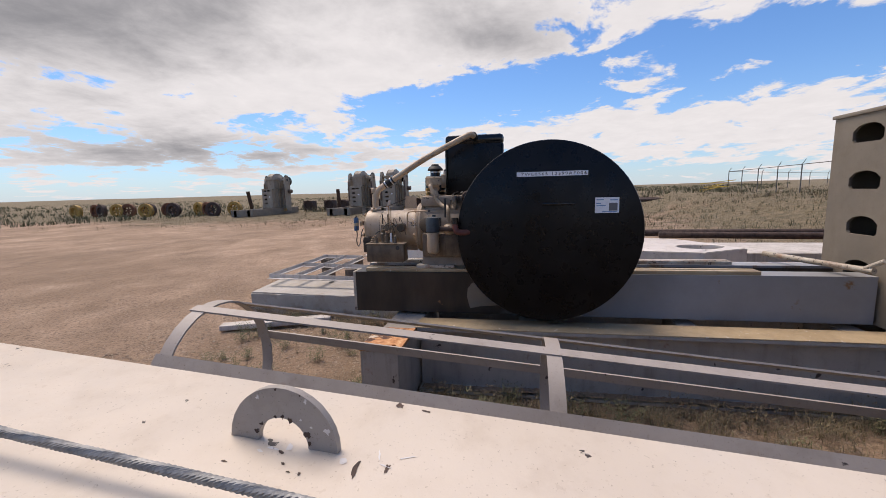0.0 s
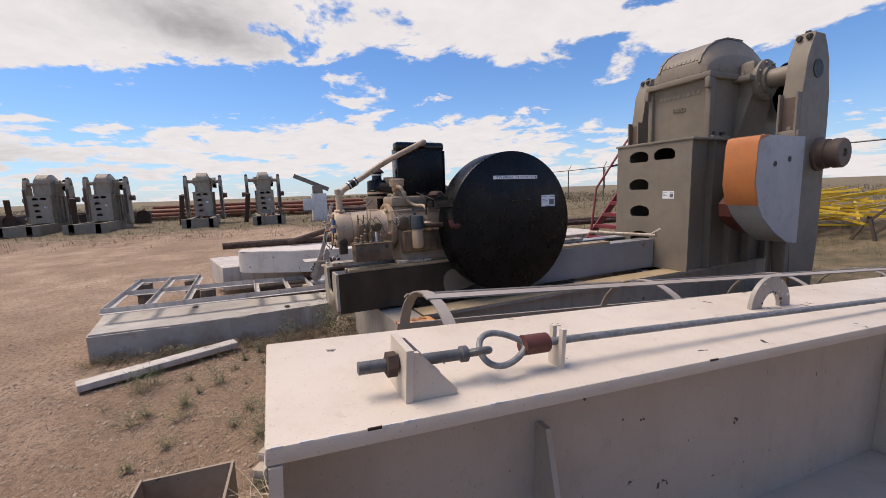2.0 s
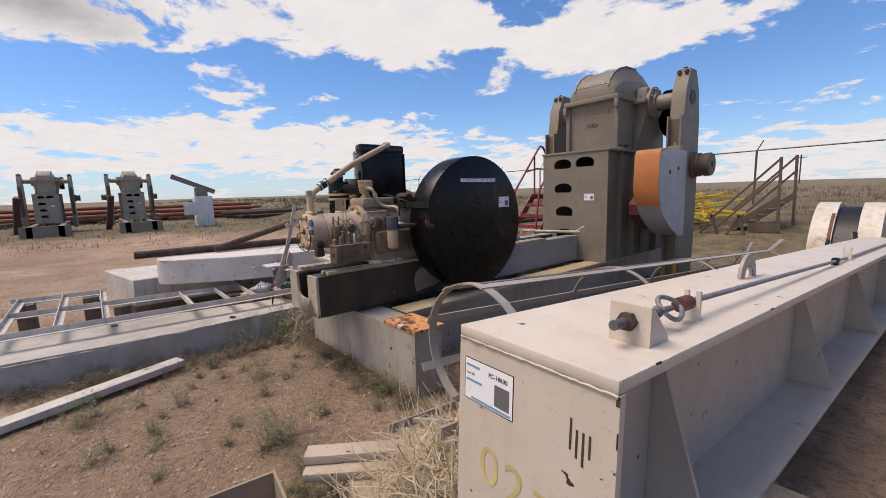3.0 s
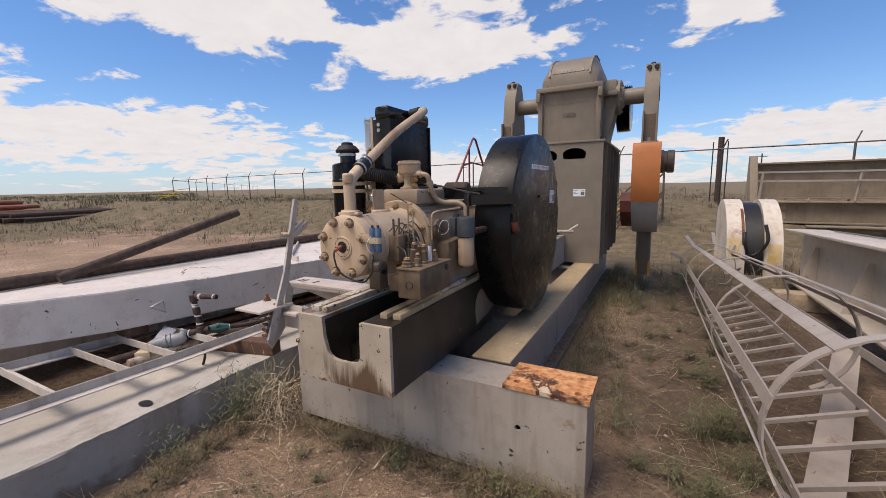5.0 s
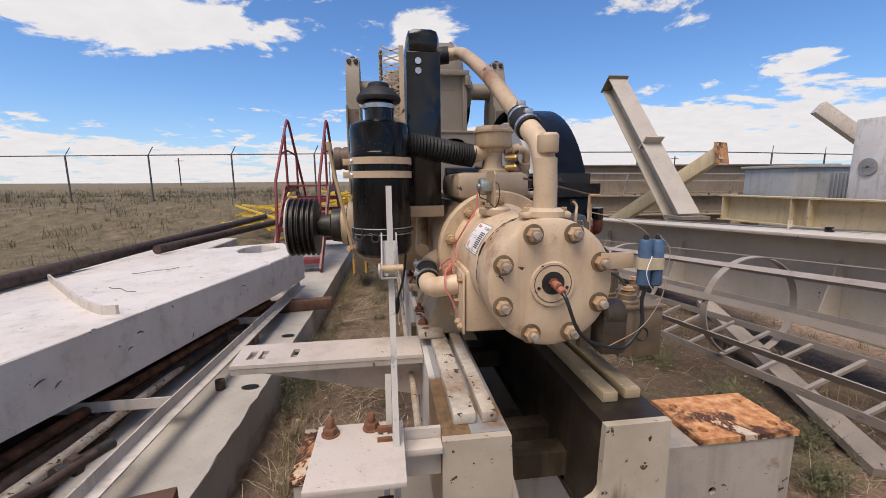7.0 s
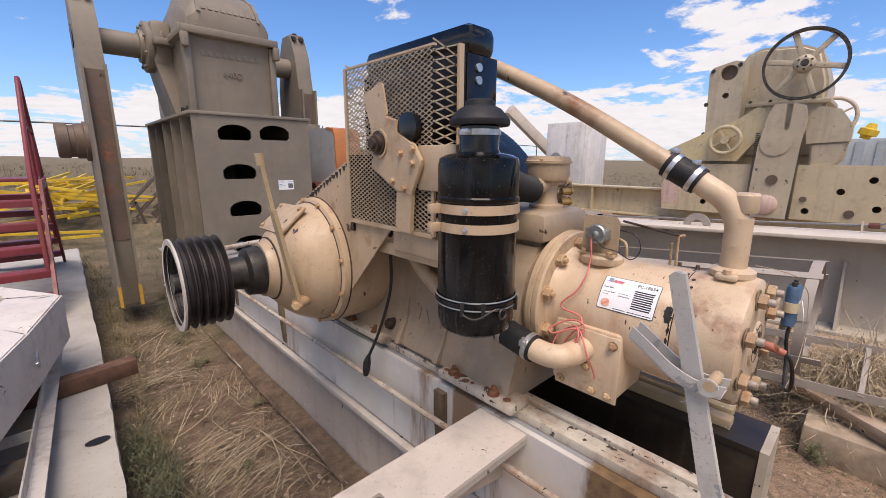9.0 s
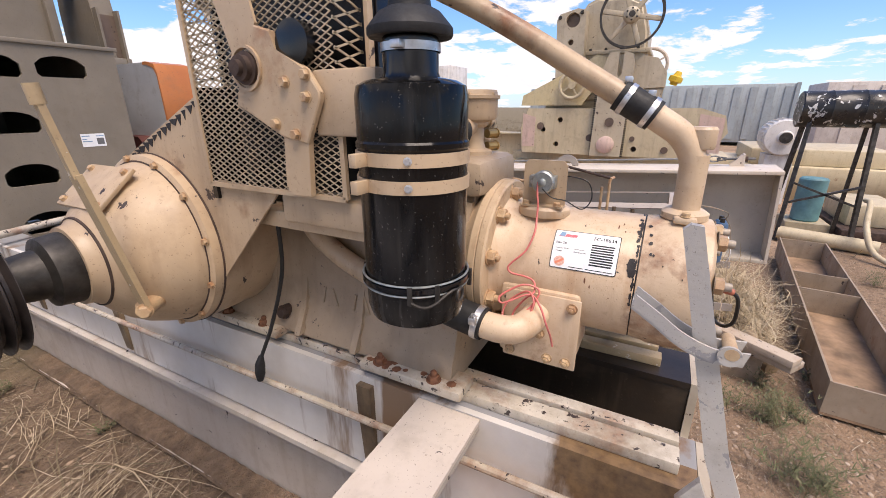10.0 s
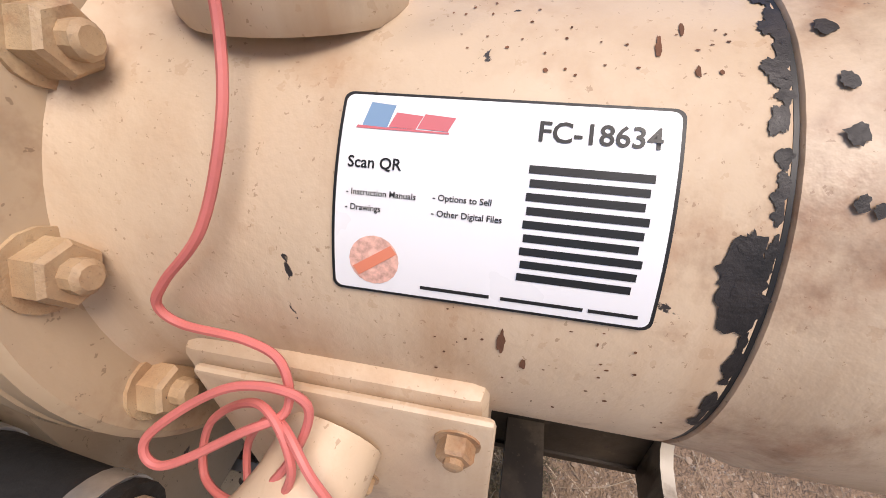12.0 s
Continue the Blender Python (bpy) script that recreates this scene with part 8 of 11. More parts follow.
# ---- the cream unit with a spoked wheel, beyond the walking beam ----
def build_cream_unit():
    u = thing("cream_pumping_unit", (8.6, 1.3, 0.0), "cream-tan pumping unit gearbox with a spoked sheave and holed crank plates", "pumping unit")
    bm = B()
    plate = [(3.05, 1.05), (3.10, 1.55), (2.95, 1.98), (-0.3, 1.98), (-0.70, 1.85), (-0.78, 1.55), (-0.55, 1.15), (-0.3, 1.05)]
    holes = [circle(y, z, 0.055, 12) for y, z in ((2.6, 1.55), (2.3, 1.25), (2.25, 1.75), (0.35, 1.55), (-0.1, 1.3), (0.0, 1.75), (0.75, 1.2))]
    prism(bm, plate, 8.15, 8.30, "x", holes=holes)
    part("crank_plate", bm, M_CREAM, u, "cream crank plate with bolt holes and pink paint at its ends")
    # dark backing added behind the holes, so that they look black inside
    bm = B()
    box(bm, 8.302, 8.33, -0.35, 2.95, 1.1, 1.95)
    part("back_web", bm, M_DARKRUST, u)
    bm = B()
    prism(bm, [(1.57, 1.05), (1.53, 2.30), (1.46, 2.80), (1.39, 2.985), (1.22, 3.00), (1.215, 2.60), (1.175, 2.54), (1.135, 2.60), (1.13, 3.00), (0.97, 2.95), (0.92, 2.75), (0.95, 2.30), (0.98, 1.05)], 8.02, 8.14, "x")
    part("crank_slide", bm, M_SAND, u)
    for y in (1.565, 0.955):
        bm = B()
        for i in range(44):
            box(bm, 8.03, 8.12, y - 0.02, y + 0.02, 1.05 + i * 0.034, 1.067 + i * 0.034)
        part("tooth_rack", bm, M_DARKSTEEL, u, "dark toothed rack")
    bm = B()
    lathe(bm, [(0.0, 0), (0.20, 0), (0.22, 0.02), (0.0, 0.03)], Matrix.Translation((8.02, 1.28, 2.35)) @ Matrix.Rotation(radians(-90), 4, "Y"), 24)
    part("boss", bm, M_SAND, u)
    bm = B()
    prism(bm, [(2.15, 2.1), (2.15, 3.75), (2.0, 3.98), (1.8, 4.06), (1.2, 4.02), (0.95, 3.9), (0.80, 3.4), (0.74, 2.1)], 8.6, 9.9, "x")
    bmesh.ops.bevel(bm, geom=[e for e in bm.edges if abs(e.verts[0].co.x - e.verts[1].co.x) < 1e-4], offset=0.06, segments=3, affect="EDGES")
    part("gear_case", bm, M_SAND, u)
    bm = B()
    prism(bm, [(2.44, 2.4), (2.50, 3.66), (2.44, 3.76), (2.10, 3.84), (1.94, 3.80), (1.92, 2.9), (2.0, 2.4)], 8.24, 8.58, "x", holes=[circle(2.18, 3.64, 0.135, 18), circle(2.19, 3.24, 0.055, 12)])
    part("end_plate", bm, M_SAND, u)
    # discs added in the bores, dark in place of the shade inside
    for y, z, r in ((2.18, 3.64, 0.134), (2.19, 3.24, 0.054)):
        bm = B()
        rod(bm, (8.34, y, z), (8.57, y, z), r, 24)
        part("shaft_end", bm, M_PIN, u, "dark rust-brown disc filling the bore as its shade")
    for y, z in ((2.44, 3.70), (2.02, 3.76), (2.47, 2.55), (2.03, 2.55), (2.49, 3.1)):
        bm = B()
        hexbolt(bm, (8.24, y, z), (-1, 0, 0), 0.03, 0.03)
        part("bolt", bm, M_DARKSTEEL, u)
    bm = B()
    box(bm, 8.56, 9.95, 0.72, 2.20, 3.02, 3.10, 0.01)
    part("split_flange", bm, M_SAND, u)
    for y in (0.95, 1.25, 1.55, 1.85):
        bm = B()
        hexbolt(bm, (8.585, y, 3.10), (0, 0, 1), 0.028, 0.04)
        part("flange_bolt", bm, M_DARKSTEEL, u)
    bm = B()
    prism(bm, [(3.12, 2.04), (3.09, 2.24), (2.29, 2.63), (1.98, 2.75), (1.64, 2.985), (1.45, 2.93), (1.52, 2.5), (1.85, 2.04)], 8.16, 8.30, "x")
    part("weight_arm", bm, M_FADED, u, "faded yellow-cream weight arm")
    bm = B()
    prism(bm, [(0.90, 2.33), (0.97, 2.78), (0.80, 2.93), (0.54, 2.87), (0.36, 2.60), (0.36, 2.36)], 8.2, 8.45, "x")
    part("weight_arm", bm, M_SAND, u)
    bm = B()
    prism(bm, [(0.86, 2.34), (0.38, 2.36), (0.40, 2.08), (0.52, 1.92), (0.70, 1.85), (0.82, 1.95)], 8.22, 8.48, "x")
    bmesh.ops.bevel(bm, geom=[e for e in bm.edges if abs(e.verts[0].co.x - e.verts[1].co.x) < 1e-4], offset=0.03, segments=2, affect="EDGES")
    part("bearing_pod", bm, M_SAND, u)
    for y, z, r in ((2.66, 1.62, 0.075), (1.62, 1.40, 0.07), (0.80, 1.40, 0.05), (1.25, 1.72, 0.085), (0.20, 1.20, 0.065)):
        bm = B()
        x0 = 8.0 if 0.98 < y < 1.55 else 8.135
        rod(bm, (x0 + 0.012, y, z), (x0, y, z), r, 18)
        part("bolt_boss", bm, M_PIN, u)
    for y0, y1 in ((2.78, 3.06), (-0.70, -0.30)):
        bm = B()
        prism(bm, [(y0, 1.18), (y1, 1.18), (y1, 1.88), (y0, 1.80)], 8.1455, 8.1495, "x")
        part("paint_patch", bm, M_FADEDPINK, u, "faded pink paint patch")
    bm = B()
    lathe(bm, [(0.0, 0.0), (0.17, 0.0), (0.17, 0.03), (0.12, 0.06), (0.0, 0.07)], Matrix.Translation((8.02, 1.28, 1.28)) @ Matrix.Rotation(radians(-90), 4, "Y"), 18)
    part("wrist_pin", bm, M_FADEDPINK, u, "faded red wrist pin end")
    # spoked sheave, tilted a little
    m = Matrix.Translation((8.12, 1.10, 3.61)) @ Matrix.Rotation(radians(-90), 4, "Y") @ Matrix.Rotation(radians(8), 4, "X")
    bm = B()
    lathe(bm, [(0.522, -0.07), (0.556, -0.07), (0.556, 0.07), (0.522, 0.07), (0.512, 0.0), (0.522, -0.07)], m, 56, cap=False)
    rim = part("sheave_rim", bm, M_DARKSTEEL, u, "dark belt sheave rim")
    for i in range(6):
        a = radians(60 * i + 20)
        bm = B()
        bar(bm, m @ Vector((0.1 * math.cos(a), 0.1 * math.sin(a), 0)), m @ Vector((0.525 * math.cos(a), 0.525 * math.sin(a), 0)), 0.085, 0.05, 0.01, up=(m.to_3x3() @ Vector((0, 0, 1))))
        part("spoke", bm, M_SAND, rim)
    bm = B()
    lathe(bm, [(0.0, -0.1), (0.13, -0.1), (0.15, 0.0), (0.13, 0.10), (0.08, 0.14), (0.0, 0.14)], m, 24)
    rod(bm, m @ Vector((0, 0, -0.4)), m @ Vector((0, 0, 0)), 0.07, 16)
    hub = part("sheave_hub", bm, M_SAND, u)
    bm = B()
    lathe(bm, [(0.0, 0.141), (0.055, 0.141), (0.05, 0.155), (0.0, 0.156)], m, 20)
    part("shaft_tip", bm, M_DARKSTEEL, hub)
    for i in range(6):
        a = radians(60 * i)
        bm = B()
        hexbolt(bm, m @ Vector((0.095 * math.cos(a), 0.095 * math.sin(a), 0.126)), m.to_3x3() @ Vector((0, 0, 1)), 0.014, 0.02)
        part("hub_bolt", bm, M_DARKSTEEL, hub)
    # small brake wheel and the far second wheel
    for p, r, mat in (((8.05, 2.05, 2.42), 0.24, M_CREAM), ((9.6, 0.75, 2.85), 0.34, M_PALE)):
        m2 = Matrix.Translation(p) @ Matrix.Rotation(radians(-90), 4, "Y")
        bm = B()
        tube(bm, [m2 @ Vector((r * math.cos(a), r * math.sin(a), 0)) for a in (2 * math.pi * i / 32 for i in range(32))], 0.035, 10, closed=True)
        for i in range(4):
            a = radians(90 * i + 30)
            bar(bm, m2 @ Vector((0, 0, 0)), m2 @ Vector((r * math.cos(a), r * math.sin(a), 0)), 0.05, 0.03)
        rod(bm, m2 @ Vector((0, 0, -0.6)), m2 @ Vector((0, 0, 0.05)), 0.07, 14)
        part("brake_wheel", bm, mat, u)
    bm = B()
    lathe(bm, [(0.0, 0), (0.07, 0), (0.075, 0.05), (0.13, 0.07), (0.13, 0.16), (0.08, 0.18), (0.05, 0.26), (0.0, 0.27)], Matrix.Translation((9.0, 0.24, 2.42)) @ Matrix.Rotation(radians(18), 4, "X"), 8)
    part("yellow_cap", bm, M_YELLOW, u)
    bm = B()
    box(bm, 8.5, 10.4, -1.0, 3.4, 0.0, 1.04, 0.02)
    box(bm, 8.6, 10.0, 0.6, 2.7, 1.04, 2.1)
    part("pedestal", bm, M_CREAM, u)
    for y0, y1, z in ((3.0, 3.9, 1.35), (3.1, 4.3, 1.0)):
        bm = B()
        box(bm, 8.6, 9.6, y0, y1, z - 0.25, z, 0.02)
        part("side_box", bm, M_CREAM, u)
    bm = B()
    box(bm, 8.7, 11.2, -3.6, -1.05, 0.0, 0.95, 0.03)
    box(bm, 8.9, 10.9, -3.4, -1.3, 0.95, 1.25, 0.03)
    part("skid", bm, M_CREAM, u)
    m3 = Matrix.Translation((8.0, -1.59, 1.50)) @ Matrix.Rotation(radians(-90), 4, "Y")
    mo = thing("electric_motor", (8.2, -1.59, 0.0), "white electric motor end with cooling ribs", "motor")
    bm = B()
    lathe(bm, [(0.0, 0.05), (0.10, 0.05), (0.12, 0.02), (0.28, 0.0), (0.30, -0.04), (0.30, -0.6), (0.0, -0.6)], m3, 32)
    part("housing", bm, M_WHITE, mo)
    bm = B()
    lathe(bm, [(0.0, 0.055), (0.09, 0.055), (0.09, 0.09), (0.0, 0.09)], m3, 20)
    part("shaft_hub", bm, M_DARKSTEEL, mo)
    for i in range(28):
        a = radians(360 / 28 * i)
        bm = B()
        bar(bm, m3 @ Vector((0.305 * math.cos(a), 0.305 * math.sin(a), -0.06)), m3 @ Vector((0.305 * math.cos(a), 0.305 * math.sin(a), -0.55)), 0.012, 0.03)
        part("rib", bm, M_WHITE, mo)
    bm = B()
    box(bm, 8.1, 8.6, -1.8, -1.4, 0.33, 1.20)
    part("foot", bm, M_WHITE, mo)
    for ob in u.children_recursive + mo.children_recursive:
        for v in ob.data.vertices:
            v.co.z = max(v.co.z - 0.33, 0.0)


build_cream_unit()


def build_barrel_stand():
    X, Z = 5.9, 1.64
    b = thing("drum_on_stand", (X, -1.7, 0.0), "black flaking drum lying on a tall dark steel stand", "drum")
    bm = B()
    m = Matrix.Translation((X, -1.24, Z)) @ Matrix.Rotation(radians(90), 4, "X")
    lathe(bm, [(0.0, 0.0), (0.205, 0.0), (0.216, 0.01), (0.216, 0.28), (0.223, 0.29), (0.216, 0.30), (0.216, 0.58), (0.223, 0.59), (0.216, 0.60), (0.216, 0.88), (0.205, 0.89), (0.0, 0.89)], m, 36)
    part("drum", bm, M_DRUM, b)
    for y0, y1 in ((-1.36, -1.28), (-1.98, -2.02)):
        for dx in (-0.22, 0.22):
            bm = B()
            bar(bm, (X + dx * 1.5, y1, 0.0), (X + dx * 0.6, y0, Z - 0.16), 0.045, 0.045)
            part("leg", bm, M_DARKSTEEL, b)
    for a, c in (((X - 0.27, -1.33, 0.75), (X - 0.27, -2.0, 0.50)), ((X - 0.27, -1.33, 0.50), (X - 0.27, -2.0, 0.75)), ((X - 0.15, -1.36, Z - 0.2), (X + 0.15, -1.36, Z - 0.2)), ((X - 0.15, -1.98, Z - 0.2), (X + 0.15, -1.98, Z - 0.2))):
        bm = B()
        bar(bm, a, c, 0.035, 0.025)
        part("brace", bm, M_DARKSTEEL, b)
    t = thing("teal_vessel", (6.5, -1.75, 0.0), "teal painted pipe vessel standing on a skid", "vessel")
    bm = B()
    rod(bm, (6.5, -1.75, 0.11), (6.5, -1.75, 0.72), 0.165, 24, bev=0.02)
    part("shell", bm, M_TEAL, t)
    bm = B()
    box(bm, 6.25, 6.8, -2.0, -1.5, 0.0, 0.11)
    part("base", bm, M_CREAM, t)
    s = thing("pump_skid", (6.3, -2.5, 0.0), "cream pump skid with pipe loops and rusty fittings", "skid")
    bm = B()
    box(bm, 6.0, 7.6, -3.15, -2.05, 0.0, 0.12, 0.01)
    part("deck", bm, M_DARKRUST, s)
    bm = B()
    box(bm, 6.3, 7.3, -2.75, -2.15, 0.121, 0.42, 0.03)
    part("block", bm, M_CREAM, s)
    bm = B()
    tube(bm, spline([(5.9, -2.15, 0.55), (5.6, -2.1, 0.56), (5.2, -2.0, 0.35), (5.0, -2.05, 0.12), (4.8, -2.2, 0.03)], 6), 0.03, 12)
    part("pipe_loop", bm, M_CREAM, s)
    bm = B()
    rod(bm, (5.6, -1.3, 0.10), (5.3, -2.2, 0.09), 0.085, 18)
    part("pipe_run", bm, M_CREAM, s, "thick cream pipe lying in front")
    for i, (y, h) in enumerate(((-2.85, 0.16), (-2.97, 0.22), (-3.08, 0.13))):
        bm = B()
        rod(bm, (6.05, y, 0.121), (6.05, y, 0.121 + h), 0.03, 12)
        hexbolt(bm, (6.05, y, 0.121 + h), (0, 0, 1), 0.045, 0.04)
        part("rusty_valve", bm, M_RUST, s)


def drum_mat():
    return paint("flaking_black_paint", (0.015, 0.015, 0.016), (0.012, 0.012, 0.012), chips=1.0, rough=0.3, chip_col=(0.55, 0.55, 0.54), scale=0.7)


M_DRUM = drum_mat()
build_barrel_stand()


def container(x0, x1, y0, y1, z1, mat, label, ribs):
    c = thing("container", ((x0 + x1) / 2, (y0 + y1) / 2, 0), label, "container")
    bm = B()
    box(bm, x0, x1, y0, y1, 0.15, z1, 0.03)
    part("shell", bm, mat, c)
    n = int((y1 - y0) / ribs)
    for i in range(n):
        bm = B()
        box(bm, x0 - 0.05, x0 - 0.001, y0 + 0.2 + i * ribs, y0 + 0.2 + (i + 0.45) * ribs, 0.3, z1 - 0.12)
        part("rib", bm, mat, c)
    bm = B()
    box(bm, x0 - 0.08, x0 - 0.002, y0 - 0.02, y0 + 0.12, 0.1, z1 + 0.03)
    part("corner_post", bm, mat, c)


M_CONT_GREY = paint("blue_grey_container", (0.36, 0.41, 0.43), (0.31, 0.355, 0.375), streak=0.3, rough=0.55)
M_CONT_WHITE = paint("white_container", (0.62, 0.57, 0.52), (0.52, 0.46, 0.41), streak=0.3, rough=0.55)
container(22.0, 24.4, -4.4, 7.0, 2.6, M_CONT_GREY, "long blue-grey shipping container in the yard", 0.6)
container(18.0, 20.4, -6.9, -4.35, 2.45, M_CONT_WHITE, "white container with a brown roof edge", 0.7)


# ---- trough, planks, straw by the walking beam ----
def build_low_things():
    t = thing("steel_tray", (2.2, -1.2, 0.0), "long brown-stained steel tray with dividers and rusty dirt inside", "tray")
    # corners follow a slanting long box
    p0, p1 = Vector((1.57, -0.80, 0)), Vector((4.71, -1.13, 0))
    d = (p1 - p0).normalized()
    s = Vector((d.y, -d.x, 0))
    W, H = 0.41, 0.25
    bm = B()
    def slab(a, b, w0, w1, z0, z1):
        q = [a + s * w0, b + s * w0, b + s * w1, a + s * w1]
        hexa(bm, [(*v.xy, z0) for v in q] + [(*v.xy, z1) for v in q])
    slab(p0, p1, 0, W, 0.03, 0.045)
    part("floor", bm, M_RUSTDIRT, t, "rusty dirt-covered tray floor")
    for w0, w1 in ((0, 0.012), (W - 0.012, W)):
        bm = B()
        slab(p0, p1, w0, w1, 0.046, H)
        part("long_side", bm, M_TRAY, t)
    for k in (0.0, 0.48, 0.62, 0.99):
        bm = B()
        a = p0.lerp(p1, k) + d * 0.001
        slab(a, a + d * 0.012, 0.0125, W - 0.0125, 0.046, H - 0.004)
        part("divider", bm, M_TRAY, t)
    for (a, b, w, z, h) in (((1.62, -0.66), (2.25, 0.20), 0.10, 0.285, 0.045), ((1.66, -0.68), (2.30, 0.17), 0.14, 0.236, 0.045)):
        a, b = Vector(a), Vector(b)
        bm = B()
        bar(bm, (*a, z), (*b, z), w, h, 0.006)
        single("worn_plank", bm, M_WOODPAINT, "cracked wooden plank with flaking pale paint", "plank", group="planks by the tray")
    bm = B()
    rod(bm, (1.85, -0.62, 0.10), (2.20, -0.36, 0.11), 0.05, 16)
    single("pipe_offcut", bm, M_DIRTY, "short dirty pipe under the planks", "pipe")
    bm = B()
    box(bm, 1.78, 2.3, -0.55, 0.0, 0.0, 0.21, 0.01)
    single("timber_chock", bm, M_WOOD, "weathered timber block on the ground", "timber")
    for y in (0.4, 4.8):
        bm = B()
        box(bm, 2.7, 3.6, y - 0.12, y + 0.12, 0.0, on_beam(y + 0.6, 0, -0.722).z, 0.008)
        single("timber_support", bm, M_WOOD, "weathered timber under the walking beam", "timber", group="timbers under the beam")
    bm = B()
    bar(bm, (-0.50, -2.06, 0.045), (-0.93, -0.86, 0.06), 0.15, 0.06, 0.006)
    single("loose_board", bm, M_WEATHER, "pale weathered board lying on the dirt", "board")
    bm = B()
    bar(bm, (2.50, 0.75, 0.0), (2.62, 1.0, 0.62), 0.16, 0.04, 0.004, up=(0, 1, 0.3))
    single("prop_board", bm, M_LADDER, "pale board propped against the walking beam", "board")


M_TRAY = paint("brown_stained_tray_paint", (0.36, 0.29, 0.215), (0.24, 0.175, 0.115), rust=0.5, chips=0.3, streak=0.4, rough=0.6)
M_RUSTDIRT = plain("rusty_dirt", (0.28, 0.185, 0.115), 0.9, 0, 0.45, 5, 0.5)
M_WOODPAINT = paint("flaking_wood_paint", (0.45, 0.37, 0.29), (0.30, 0.19, 0.11), rust=0.6, chips=0.35, rough=0.8, scale=1.8)
build_low_things()


# ---- the row of other units, fence, far yard ----
def far_units():
    names = ("reducer_pedestal", "gear_reducer", "crank_arm", "crank_arm.001")
    for x, y, turn in ((-28.0, -18.6, 80), (-28.4, -11.2, 85), (-27.9, -8.3, 85), (-27.6, -3.1, 88), (-27.0, 0.5, 92)):
        T = Matrix.Translation((x, y, 0.0)) @ Matrix.Rotation(radians(turn), 4, "Z") @ Matrix.Translation((-0.235, -5.0, 0))
        for n in names:
            src = bpy.data.objects[n]
            c = copy_thing(src, T @ src.matrix_basis)
            c["group"] = "row of stored pumping units"
            # swap the grey-tan paint for its brighter copy, as if in sun
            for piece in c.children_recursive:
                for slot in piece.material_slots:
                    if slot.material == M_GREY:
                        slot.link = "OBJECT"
                        slot.material = M_SUNLIT
        b = thing("unit_skid", (x, y, 0.0), "grey-brown steel skid under a stored pumping unit", "skid", group="skids of the stored units")
        for s in (-0.55, 0.55):
            bm = B()
            bar(bm, (x - 2.2, y + s, 0.27), (x + 4.6, y + s, 0.27), 0.22, 0.52)
            part("rail", bm, M_GREY, b)
        bm = B()
        box(bm, x + 4.4, x + 4.6, y - 0.9, y + 0.9, 0.03, 0.54)
        part("end_beam", bm, M_GREY, b)
        bm = B()
        bar(bm, (x + 1.5, y - 1.25, 0.1), (x + 2.3, y - 1.0, 1.9), 0.25, 0.12)
        part("leaning_arm", bm, M_DARKRUST, b)


M_POST = plain("weathered_fence_steel", (0.12, 0.115, 0.11), 0.6, 0.4, 0.3, 12, 0.2)


